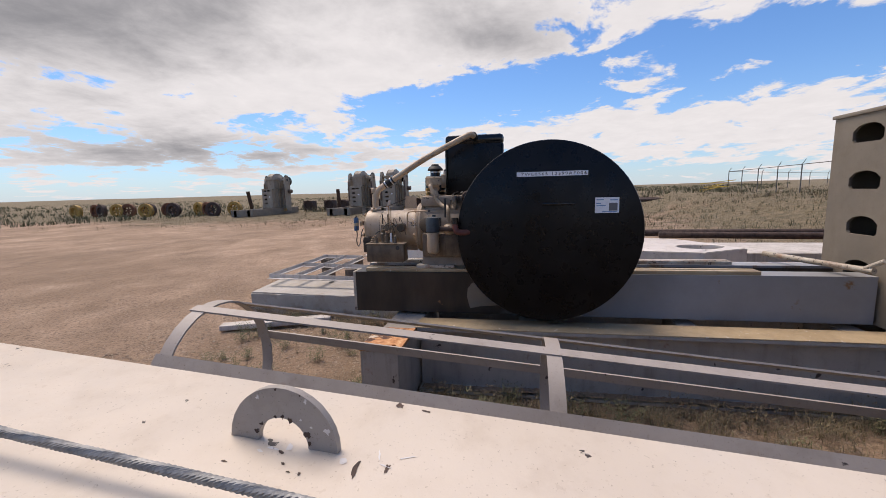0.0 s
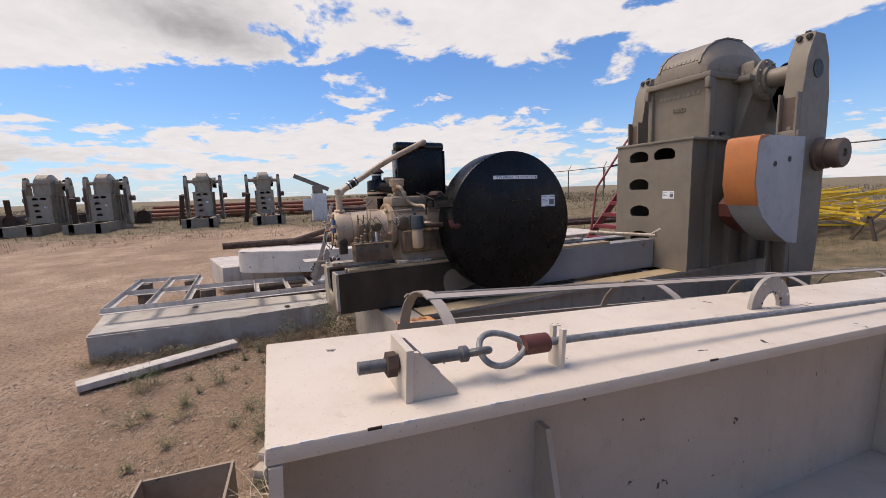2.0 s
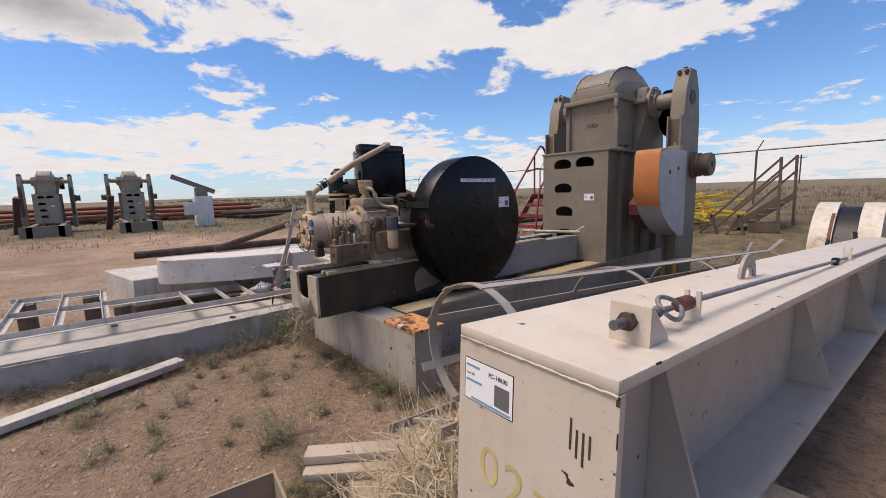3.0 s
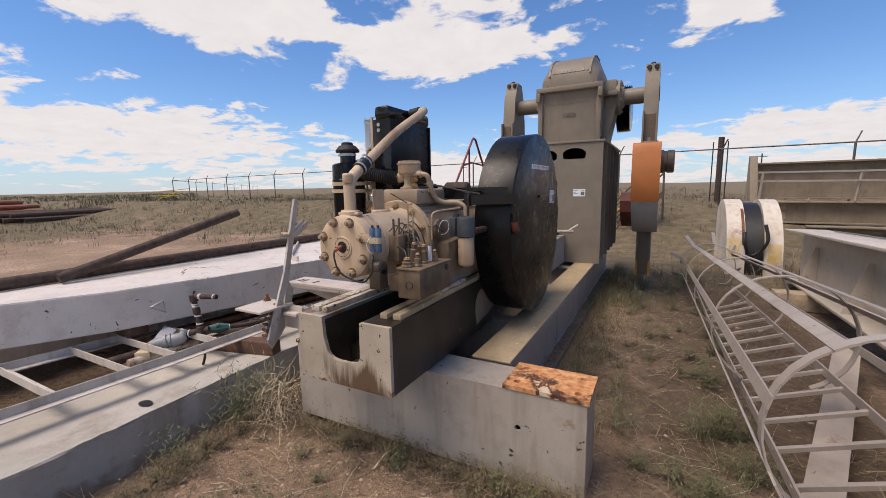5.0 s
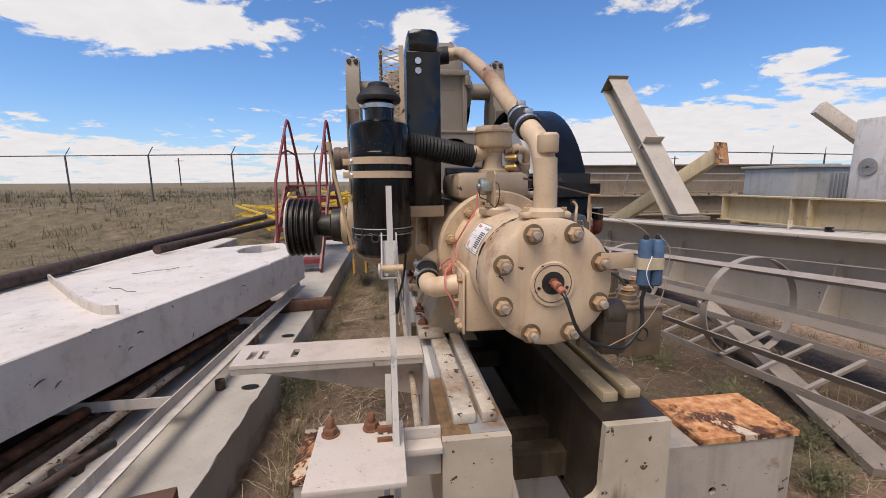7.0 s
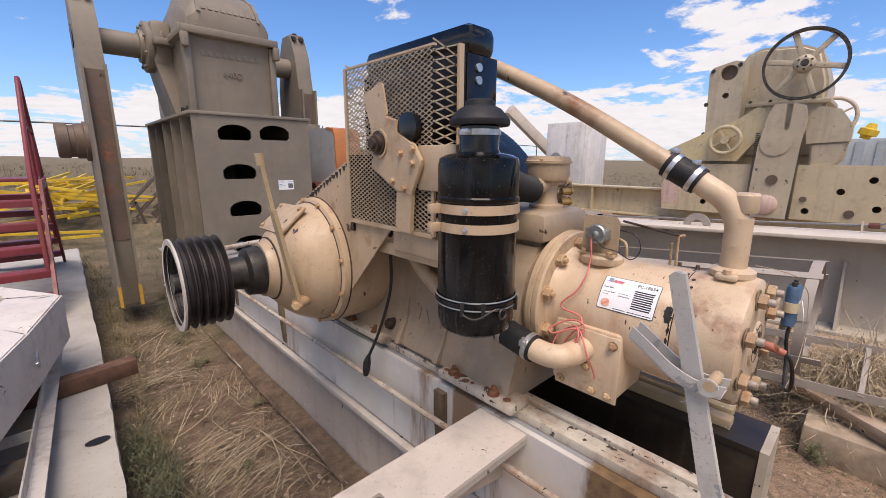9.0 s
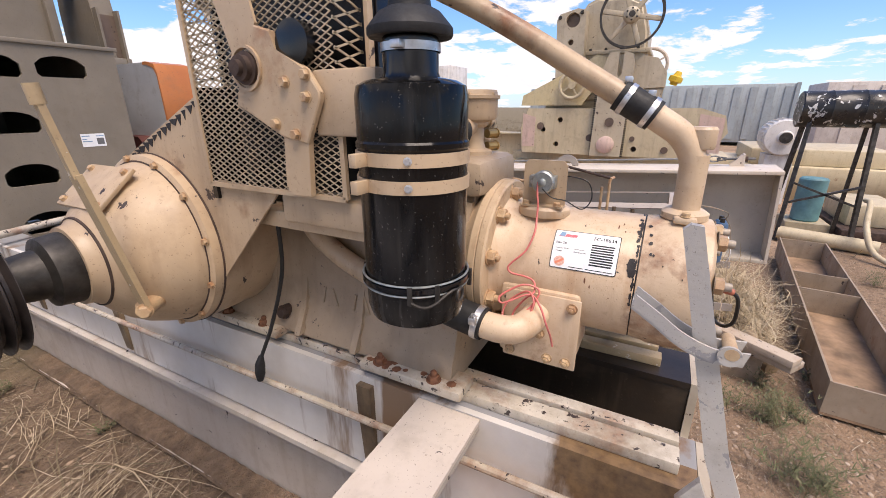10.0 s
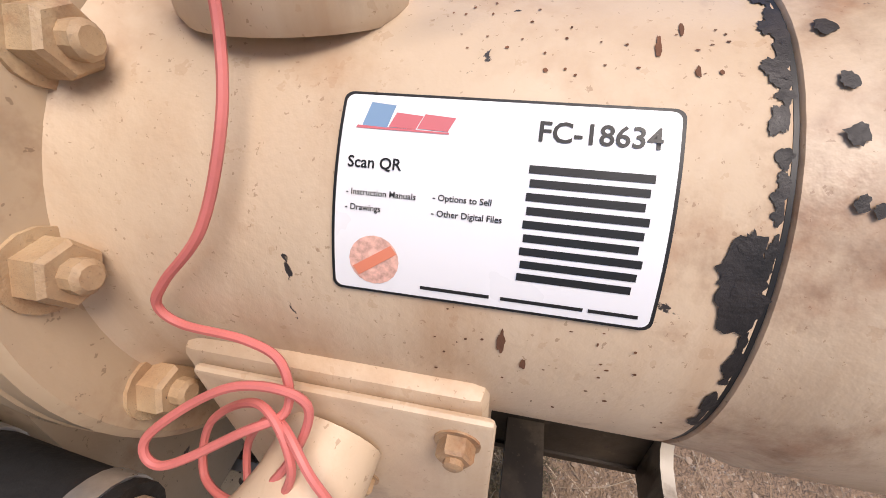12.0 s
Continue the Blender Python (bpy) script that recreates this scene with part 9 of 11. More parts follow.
def far_things():
    rng = random.Random(12)
    # fence: two straight runs
    f = thing("chain_fence", (0, 21, 0), "tall wire fence with slanted barbed tops along the yard", "fence")
    runs = [((-80.0, 62.0), (-35.6, 19.05), 8.0), ((-35.6, 19.05), (3.0, 14.02), 3.05), ((3.0, 14.02), (12.0, 13.6), 3.0), ((12.0, 13.6), (34.0, 17.5), 3.0)]
    for (ax, ay), (bx, by), gap in runs:
        L = math.hypot(bx - ax, by - ay)
        n = int(L / gap + 0.5)
        for i in range(n + 1):
            k = i / n
            x, y = ax + (bx - ax) * k, ay + (by - ay) * k
            g0 = terrain(x, y)
            bm = B()
            rod(bm, (x, y, g0 - 0.2), (x, y, 2.57), 0.030, 8)
            bar(bm, (x, y, 2.56), (x + 0.13, y + 0.10, 2.86), 0.026, 0.026)
            part("post", bm, M_POST, f)
        bm = B()
        rod(bm, (ax, ay, 2.56), (bx, by, 2.56), 0.022, 6)
        part("rail", bm, M_POST, f)
    g = thing("gate_post", (3.1, 15.5, 0.6), "tall dark timber gate post between thin steel stays", "post")
    bm = B()
    rod(bm, (3.1, 15.5, 0), (3.1, 15.5, 3.05), 0.09, 10)
    part("post", bm, M_DARKRUST, g)
    for dx in (-0.22, 0.2):
        bm = B()
        rod(bm, (3.1 + dx, 15.5, 0), (3.1 + dx, 15.5, 2.9), 0.018, 6)
        part("stay", bm, M_DARKSTEEL, g)
    # far poles
    for x, y, h in ((-60, 130, 9), (-20, 150, 9), (25, 140, 9), (60, 150, 10), (90, 120, 9), (-100, 110, 8)):
        p = thing("power_pole", (x, y, 0), "distant wooden power pole", "power pole", group="distant power poles")
        bm = B()
        rod(bm, (x, y, -2), (x, y, h), 0.16, 8)
        part("pole", bm, M_DARKRUST, p)
        bm = B()
        bar(bm, (x - 1.2, y, h - 0.8), (x + 1.2, y, h - 0.8), 0.15, 0.15)
        part("crossarm", bm, M_DARKRUST, p)
    # stacks of orange-red and dark pipe beyond the drive
    for cx, cy, n, mat, lab in ((-38.0, 6.0, 26, M_ORANGERED, "stacked orange-red steel frames"), (-40.0, -4.0, 24, M_ORANGERED, "stacked orange-red steel frames"),
                                (-33.0, 11.0, 14, M_DARKRUST, "stack of dark rusty pipe"), (-40.0, -14.0, 16, M_DARKRUST, "stack of dark rusty pipe")):
        p = thing("pipe_stack", (cx, cy, 0), lab + " lying in the grass", "pipe stack", group="pipe stacks across the drive")
        for i in range(n):
            bm = B()
            r = i // 7
            x = cx + (i % 7) * 0.5 + 0.2 * (r % 2)
            l = rng.uniform(6, 9)
            yo = rng.uniform(-0.7, 0.7)
            rod(bm, (x, cy - l / 2 + yo, 0.16 + r * 0.3), (x, cy + l / 2 + yo, 0.16 + r * 0.3 + rng.uniform(0, 0.1)), 0.13, 8)
            part("pipe", bm, mat, p)
    # white cabinet, small buggy frame
    w = thing("white_meter_box", (-24.0, 3.7, 0), "white control box on a post with a slanted arm", "cabinet")
    bm = B()
    box(bm, -24.4, -23.7, 3.2, 4.1, 0.0, 1.75, 0.02)
    part("body", bm, M_WHITE, w)
    bm = B()
    box(bm, -23.69, -23.66, 2.6, 3.3, 0.7, 1.45, 0.02)
    part("side_box", bm, M_WHITE, w)
    bm = B()
    box(bm, -24.3, -23.8, 3.3, 3.9, 1.751, 2.25, 0.02)
    bar(bm, (-24.0, 2.2, 2.9), (-24.0, 4.3, 2.0), 0.2, 0.25)
    part("arm", bm, M_GREY, w)
    # yellow and rusty wheels far left
    for i in range(13):
        y = -22.0 - i * 1.35 + rng.uniform(-0.3, 0.3)
        x = -27.0 + rng.uniform(-1.0, 1.0)
        mat = M_YELLOWOLD if i % 3 == 0 else (M_DARKRUST if i % 3 == 1 else M_RUST)
        s = thing("old_sheave", (x, y, 0), "old sheave wheel standing in the weeds", "sheave", group="row of old sheaves and scrap")
        bm = B()
        m = Matrix.Translation((x, y, 0.55)) @ Matrix.Rotation(radians(90), 4, "Y") @ Matrix.Rotation(radians(rng.uniform(-20, 20)), 4, "X")
        lathe(bm, [(0.38, -0.18), (0.58, -0.18), (0.60, -0.05), (0.60, 0.15), (0.38, 0.18), (0.36, 0.0), (0.38, -0.18)], m, 26, cap=False)
        for k in range(3):
            bar(bm, m @ Vector((-0.4, 0, 0)), m @ Vector((0.4, 0, 0)), 0.1, 0.1) if k == 0 else bar(bm, m @ Vector((0.4 * math.cos(k * 1.05), 0.4 * math.sin(k * 1.05), 0)), m @ Vector((-0.4 * math.cos(k * 1.05), -0.4 * math.sin(k * 1.05), 0)), 0.1, 0.1)
        part("wheel", bm, mat, s)
    for i in range(7):
        y = -7.5 - i * 1.8
        x = -33 + rng.uniform(-1.5, 1.5)
        s = thing("engine_hulk", (x, y, 0), "rusty old engine block standing in the weeds", "engine", group="row of old sheaves and scrap")
        bm = B()
        box(bm, x - 0.5, x + 0.5, y - 0.45, y + 0.45, 0.05, 0.7 + rng.uniform(0, 0.3), 0.05)
        part("block", bm, M_DARKRUST, s)
        bm = B()
        m = Matrix.Translation((x + 0.55, y + 0.1, 0.55)) @ Matrix.Rotation(radians(90), 4, "Y")
        tube(bm, [m @ Vector((0.42 * math.cos(a), 0.42 * math.sin(a), 0)) for a in (2 * math.pi * k / 20 for k in range(20))], 0.05, 8, closed=True)
        part("flywheel", bm, M_DARKRUST, s)


# lighter copy of the grey-tan paint, sunlight put into its colour
M_SUNLIT = paint("sunlit_stored_paint", (0.36, 0.305, 0.235), (0.27, 0.225, 0.17), rust=0.3, streak=0.4, rough=0.6)
M_ORANGERED = paint("orange_red_paint", (0.26, 0.088, 0.045), (0.17, 0.06, 0.035), rust=0.3, rough=0.6)
M_YELLOWOLD = paint("old_yellow_paint", (0.42, 0.26, 0.05), (0.30, 0.17, 0.04), rust=0.5, rough=0.6)
far_units()
far_things()


# ---- engine details ----
def on_cyl(y, deg, r):
    a = radians(deg)
    return Vector((AX + r * math.cos(a), y, AZ + r * math.sin(a)))


LAB_Y0, LAB_Y1, LAB_A0, LAB_A1 = 0.4015, 0.2505, 129.0, 164.2


def lab(u, v, lift=0.0006):
    """A place on the curved label: u from its reading side's start, v down, both 0 to 1."""
    return on_cyl(LAB_Y0 + (LAB_Y1 - LAB_Y0) * u, LAB_A0 + (LAB_A1 - LAB_A0) * v, 0.1578 + lift)


def lab_patch(bm, outline, lift, n=10):
    """A flat outline of u, v pairs laid on the label in strips down the curve."""
    us = [p[0] for p in outline]
    vs = sorted({round(p[1], 5) for p in outline})
    v0, v1 = vs[0], vs[-1]

    def span(v):
        xs = []
        m = len(outline)
        for i in range(m):
            (ua, va), (ub, vb) = outline[i], outline[(i + 1) % m]
            if abs(va - vb) < 1e-9:
                continue
            if min(va, vb) - 1e-9 <= v <= max(va, vb) + 1e-9:
                xs.append(ua + (ub - ua) * (v - va) / (vb - va))
        return (min(xs), max(xs)) if xs else (us[0], us[0])
    rows = sorted(set(vs) | {v0 + (v1 - v0) * i / n for i in range(n + 1)})
    prev = None
    for v in rows:
        a, b = span(v)
        cur = (bm.verts.new(lab(a, v, lift)), bm.verts.new(lab(b, v, lift)))
        if prev:
            bm.faces.new((prev[0], prev[1], cur[1], cur[0]))
        prev = cur


def rounded(u0, u1, v0, v1, ru, rv, n=5):
    out = []
    for cu, cv, a0 in ((u1 - ru, v0 + rv, -90), (u1 - ru, v1 - rv, 0), (u0 + ru, v1 - rv, 90), (u0 + ru, v0 + rv, 180)):
        for i in range(n + 1):
            a = radians(a0 + 90 * i / n)
            out.append((cu + ru * math.cos(a), cv + rv * math.sin(a)))
    return out


def lab_text(parent, text, u, v, size, mat=None, right=False):
    cu = bpy.data.curves.new("print", "FONT")
    cu.body, cu.size, cu.resolution_u, cu.offset = text, size, 3, size * 0.016
    cu.align_x = "RIGHT" if right else "LEFT"
    tmp = bpy.data.objects.new("tmp", cu)
    me = bpy.data.meshes.new_from_object(tmp)
    bpy.data.objects.remove(tmp)
    bm = B()
    bm.from_mesh(me)
    bpy.data.meshes.remove(me)
    L, H = abs(LAB_Y1 - LAB_Y0), radians(LAB_A1 - LAB_A0) * 0.158
    for w in bm.verts:
        w.co = lab(u + w.co.x / L, v - w.co.y / H, 0.0013)
    return part("print", bm, mat or M_INK, parent, smooth=False)


def build_label():
    s = thing("asset_label", tuple(lab(0.5, 0.5)), "white asset label with black border and print, stuck on the cylinder", "label")
    bm = B()
    lab_patch(bm, rounded(0, 1, 0, 1, 0.03, 0.045), 0.0006, 14)
    part("border", bm, M_INK, s, "black border")
    bm = B()
    lab_patch(bm, rounded(0.011, 0.989, 0.016, 0.984, 0.026, 0.04), 0.0009, 14)
    part("sheet", bm, M_PAPER, s)
    lab_text(s, "FC-18634", 0.945, 0.190, 0.0128, right=True)
    lab_text(s, "Scan QR", 0.042, 0.375, 0.0074)
    lab_text(s, "- Instruction Manuals", 0.045, 0.505, 0.0040)
    lab_text(s, "- Drawings", 0.045, 0.578, 0.0040)
    lab_text(s, "- Options to Sell", 0.322, 0.497, 0.0040)
    lab_text(s, "- Other Digital Files", 0.322, 0.570, 0.0040)
    # emblem: plain slanted shapes
    for k, (a, b, m) in enumerate(((0.075, 0.155, M_LOGOBLUE), (0.16, 0.245, M_LOGORED), (0.25, 0.345, M_LOGORED))):
        bm = B()
        t = 0.055 if k == 0 else 0.10
        lab_patch(bm, [(a + 0.02, t), (b + 0.02, t + 0.01), (b, 0.178), (a, 0.172)], 0.0012, 4)
        part("emblem", bm, m, s)
    bm = B()
    lab_patch(bm, [(0.06, 0.172), (0.35, 0.182), (0.35, 0.19), (0.055, 0.186)], 0.0012, 2)
    part("emblem_line", bm, M_LOGORED, s)
    bm = B()
    lab_patch(bm, [(0.145 + 0.083 * math.cos(radians(a)), 0.822 + 0.126 * math.sin(radians(a))) for a in range(0, 360, 18)], 0.0011, 16)
    part("round_stamp", bm, M_STAMP, s, "faded orange round stamp")
    bm = B()
    lab_patch(bm, [(0.075, 0.862), (0.20, 0.737), (0.22, 0.777), (0.095, 0.907)], 0.0014, 8)
    part("stamp_band", bm, M_LOGOORANGE, s)
    # plain block of bars for the square code
    for i in range(9):
        bm = B()
        v = 0.30 + i * 0.0615
        lab_patch(bm, [(0.595 + 0.006 * (i % 2), v), (0.935 - 0.008 * (i % 3), v), (0.935 - 0.008 * (i % 3), v + 0.036), (0.595 + 0.006 * (i % 2), v + 0.036)], 0.0012, 3)
        part("code_bar", bm, M_INK, s)
    for a, b in ((0.30, 0.52), (0.555, 0.80), (0.815, 0.955)):
        bm = B()
        lab_patch(bm, [(a, 0.925), (b, 0.925), (b, 0.943), (a, 0.943)], 0.0012, 2)
        part("text_bar", bm, M_INK, s)


M_STAMP = plain("faded_orange_print", (0.80, 0.45, 0.36), 0.5, 0, 0.35, 260, 0.02)
build_label()


def flake(bm, y, deg, ry, rdeg, r, seed, n=22):
    """An irregular chip of lost paint lying on a round body."""
    rnd = random.Random(seed)
    c = bm.verts.new(on_cyl(y, deg, r))
    ring = []
    k = 1.0
    for i in range(n):
        a = 2 * math.pi * i / n
        k = 0.55 * k + 0.45 * rnd.uniform(0.35, 1.35)
        ring.append(bm.verts.new(on_cyl(y + ry * k * math.cos(a), deg + rdeg * k * math.sin(a), r)))
    for i in range(n):
        bm.faces.new((c, ring[i], ring[(i + 1) % n]))


def build_flakes():
    rnd = random.Random(8)
    bm = B()
    # along the joint between barrel and head
    for i in range(60):
        d = rnd.uniform(60, 190)
        flake(bm, 0.2125 + rnd.uniform(0.0, 0.0015), d, rnd.uniform(0.001, 0.0042), rnd.uniform(1.0, 3.2), 0.1575, i)
    for y, d, ry, rd, sd in ((0.222, 153, 0.011, 5.5, 91), (0.219, 158, 0.009, 4.5, 92), (0.2205, 148.5, 0.005, 2.5, 93), (0.217, 121, 0.006, 3.0, 94), (0.216, 130, 0.004, 3.0, 95), (0.2165, 112, 0.005, 2.2, 96), (0.216, 103, 0.005, 2.4, 97)):
        flake(bm, y, d, ry, rd, 0.1577, sd, 34)
    tagged(part("paint_flakes", bm, M_CHIP, engine, "black bare patches where paint has flaked"), kind="stuff")
    for y, d, ry, rd, sd in ((0.192, 123, 0.004, 1.6, 51), (0.190, 131, 0.005, 2.2, 52), (0.187, 141, 0.003, 1.4, 53), (0.181, 142, 0.0025, 1.2, 54), (0.196, 112, 0.005, 2.0, 55), (0.160, 150, 0.0015, .8, 56), (0.12, 158, 0.0015, .8, 57)):
        bm = B()
        flake(bm, y, d, ry, rd, 0.1642 if y < 0.178 else 0.1605 - (y - 0.18) * 0.1, sd, 20)
        part("paint_flake", bm, M_CHIP, engine)
    # rusty runs and nicks on the barrel
    bm = B()
    for i in range(70):
        d = rnd.choice((rnd.uniform(162, 192), rnd.uniform(95, 124)))
        flake(bm, rnd.uniform(0.225, 0.36), d, rnd.uniform(0.0004, 0.0012), rnd.uniform(0.1, 0.45), 0.1574, 200 + i, 8)
    for y, d, ry, rd in ((0.315, 171, 0.0022, 3.2), (0.303, 176, 0.0018, 2.0), (0.303, 163, 0.0016, 1.6), (0.262, 117, 0.0016, 3.4), (0.252, 113, 0.0012, 2.0), (0.246, 122, 0.0014, 1.4)):
        flake(bm, y, d, ry, rd, 0.1575, int(y * 1e4), 16)
    tagged(part("rust_nicks", bm, M_RUST, engine, "small rusty nicks in the paint"), kind="stuff")


build_flakes()


def build_ignition():
    w = thing("ignition_wire", (-0.15, 0.45, 1.2), "faded red insulated wire with loose coils, from coil to cover bolt", "wire")
    bm = B()
    ctrl = [(-0.085, 0.459, 1.500), (-0.092, 0.456, 1.470), (-0.094, 0.452, 1.440), (-0.103, 0.450, 1.4115), (-0.125, 0.447, 1.380), (-0.1475, 0.4595, 1.338), (-0.1575, 0.488, 1.307), (-0.1607, 0.499, 1.290),
            (-0.162, 0.488, 1.278), (-0.163, 0.45, 1.275), (-0.168, 0.428, 1.267), (-0.182, 0.424, 1.245)]
    yz = ((0.445, 1.239), (0.491, 1.217), (0.499, 1.232), (0.45, 1.262), (0.411, 1.252), (0.424, 1.215), (0.455, 1.187), (0.492, 1.174), (0.488, 1.206), (0.439, 1.246), (0.416, 1.222), (0.445, 1.172), (0.468, 1.160), (0.470, 1.185), (0.430, 1.238), (0.400, 1.226), (0.380, 1.183), (0.372, 1.145))
    for i, (y, z) in enumerate(yz):
        ctrl.append((-0.196 - 0.018 * math.sin(i * 1.3), y, z))
    ctrl.append((-0.182, 0.368, 1.112))
    tube(bm, spline(ctrl, 9), 0.0026, 8)
    part("lead", bm, M_PINK, w)
    b = thing("ignition_bracket", (-0.05, 0.45, 1.424), "tan upright bracket with a silver ignition coil on the cylinder", "bracket")
    bm = B()
    lathe(bm, [(0.062, 1.405), (0.066, 1.412), (0.066, 1.425), (0.058, 1.432)], Matrix.Translation((-0.035, 0.450, 0)) @ Matrix.Diagonal((0.75, 1, 1, 1)), 28)
    fl = part("base_flange", bm, M_TAN_CYL, b)
    bm = B()
    pts = [(0.396, 1.433), (0.504, 1.433), (0.504, 1.535), (0.494, 1.547), (0.406, 1.547), (0.396, 1.535)]
    prism(bm, pts, -0.051, -0.046, "x")
    box(bm, -0.075, -0.0512, 0.396, 0.504, 1.4325, 1.437)
    part("plate", bm, M_TAN, b)
    for y in (0.412, 0.49):
        bm = B()
        hexbolt(bm, (-0.066, y, 1.4372), (0, 0, 1), 0.0085, 0.009)
        part("bolt", bm, M_BOLT, fl)
    bm = B()
    box(bm, -0.082, -0.052, 0.418, 0.482, 1.482, 1.512, 0.002)
    coil = part("coil_mount", bm, M_ZINC, b, "zinc-plated coil mount")
    bm = B()
    lathe(bm, [(0.026, 0.0), (0.028, 0.003), (0.028, 0.020), (0.024, 0.024)], Matrix.Translation((-0.064, 0.447, 1.497)) @ Matrix.Rotation(radians(-90), 4, "Y"), 26)
    lathe(bm, [(0.010, 0.022), (0.010, 0.030), (0.007, 0.032)], Matrix.Translation((-0.064, 0.447, 1.497)) @ Matrix.Rotation(radians(-90), 4, "Y"), 14)
    part("coil", bm, M_ZINC, coil)
    for y in (0.424, 0.472):
        bm = B()
        hexbolt(bm, (-0.082, y, 1.497), (-1, 0, 0), 0.005, 0.005)
        part("screw", bm, M_STEEL, coil)
    bm = B()
    tube(bm, spline([(-0.088, 0.445, 1.482), (-0.09, 0.42, 1.463), (-0.075, 0.39, 1.455), (-0.06, 0.352, 1.435), (-0.052, 0.333, 1.462), (-0.050, 0.345, 1.50), (-0.047, 0.385, 1.51), (-0.045, 0.40, 1.508)], 7), 0.0016, 6)
    single("ground_wire", bm, M_BLACKWIRE, "thin black wire loop beside the ignition bracket", "wire")


build_ignition()


def build_carburettor():
    c = thing("gas_carburettor", (0.02, 0.68, 1.545), "tan cast gas carburettor with a round top, on the engine", "carburettor")
    T = Matrix.Translation((0.02, 0.685, 0))
    bm = B()
    lathe(bm, [(0.058, 1.546), (0.058, 1.556), (0.040, 1.562), (0.034, 1.58), (0.034, 1.618), (0.044, 1.625), (0.044, 1.632), (0.066, 1.640), (0.070, 1.65), (0.070, 1.692), (0.076, 1.694), (0.076, 1.702), (0.070, 1.704), (0.066, 1.716), (0.0, 1.718)], T, 40)
    body = part("body", bm, M_TAN, c)
    for i in range(6):
        a = radians(60 * i + 15)
        bm = B()
        hexbolt(bm, (0.02 + 0.068 * math.cos(a), 0.685 + 0.068 * math.sin(a), 1.703), (0, 0, 1), 0.006, 0.006)
        part("cover_screw", bm, M_BOLT, body)
    bm = B()
    rod(bm, (-0.07, 0.69, 1.612), (-0.01, 0.686, 1.628), 0.032, 20)
    part("inlet_neck", bm, M_TAN, c)
    for z in (1.565, 1.60):
        bm = B()
        rod(bm, (0.06, 0.655, z), (0.09, 0.640, z), 0.013, 10)
        hexbolt(bm, (0.09, 0.640, z), (0.9, -0.45, 0), 0.012, 0.010)
        part("side_screw", bm, M_BRASS, c)
    # gas line with elbows
    g = thing("gas_pipe", (0.3, 0.86, 1.28), "tan gas pipe with elbows from carburettor to regulator", "pipe")
    bm = B()
    tube(bm, spline([(0.06, 0.672, 1.632), (0.115, 0.672, 1.634), (0.148, 0.682, 1.622), (0.154, 0.70, 1.585), (0.156, 0.735, 1.515), (0.170, 0.77, 1.475), (0.207, 0.805, 1.457), (0.262, 0.838, 1.456), (0.302, 0.855, 1.438), (0.319, 0.862, 1.405), (0.322, 0.865, 1.33)], 6), 0.0155, 14)
    part("run", bm, M_TAN, g)
    for p, q, r in (((0.085, 0.672, 1.633), (0.115, 0.672, 1.634), 0.022), ((0.152, 0.70, 1.588), (0.154, 0.712, 1.562), 0.022), ((0.154, 0.724, 1.54), (0.155, 0.728, 1.531), 0.024)):
        bm = B()
        rod(bm, p, q, r, 16, bev=0.002)
        part("fitting", bm, M_TAN, g)
    bm = B()
    lathe(bm, [(0.02, 1.225), (0.040, 1.235), (0.045, 1.25), (0.045, 1.295), (0.034, 1.308), (0.018, 1.315)], Matrix.Translation((0.322, 0.865, 0)), 24)
    part("regulator_bowl", bm, M_TAN, g, "round tan regulator bowl")
    bm = B()
    tube(bm, spline([(-0.005, 0.90, 1.575), (0.12, 0.88, 1.562), (0.25, 0.89, 1.535), (0.40, 0.90, 1.507)], 6), 0.006, 8)
    part("throttle_rod", bm, M_DARKSTEEL, g, "thin dark throttle rod")
    bm = B()
    rod(bm, (0.345, 0.842, 1.37), (0.345, 0.842, 1.525), 0.008, 10)
    box(bm, 0.325, 0.365, 0.835, 0.85, 1.515, 1.526)
    part("upright_rod", bm, M_DARKSTEEL, g)
    # small motor behind
    m = thing("governor_motor", (-0.03, 0.95, 1.50), "black cylinder motor with a rusty housing behind the carburettor", "motor")
    bm = B()
    rod(bm, (-0.13, 0.95, 1.542), (0.06, 0.95, 1.542), 0.034, 24, bev=0.004)
    part("barrel", bm, M_BLACK, m)
    bm = B()
    rod(bm, (0.10, 1.02, 1.53), (0.27, 1.02, 1.53), 0.055, 24, bev=0.012)
    box(bm, 0.12, 0.25, 0.98, 1.06, 1.471, 1.50, 0.004)
    part("rusty_housing", bm, M_DARKRUST, m, "dark rusty round housing")
    bm = B()
    bar(bm, (0.12, 0.93, 1.515), (0.56, 0.965, 1.515), 0.008, 0.065)
    part("arm_plate", bm, M_BLACK, m, "black flat arm plate")


build_carburettor()


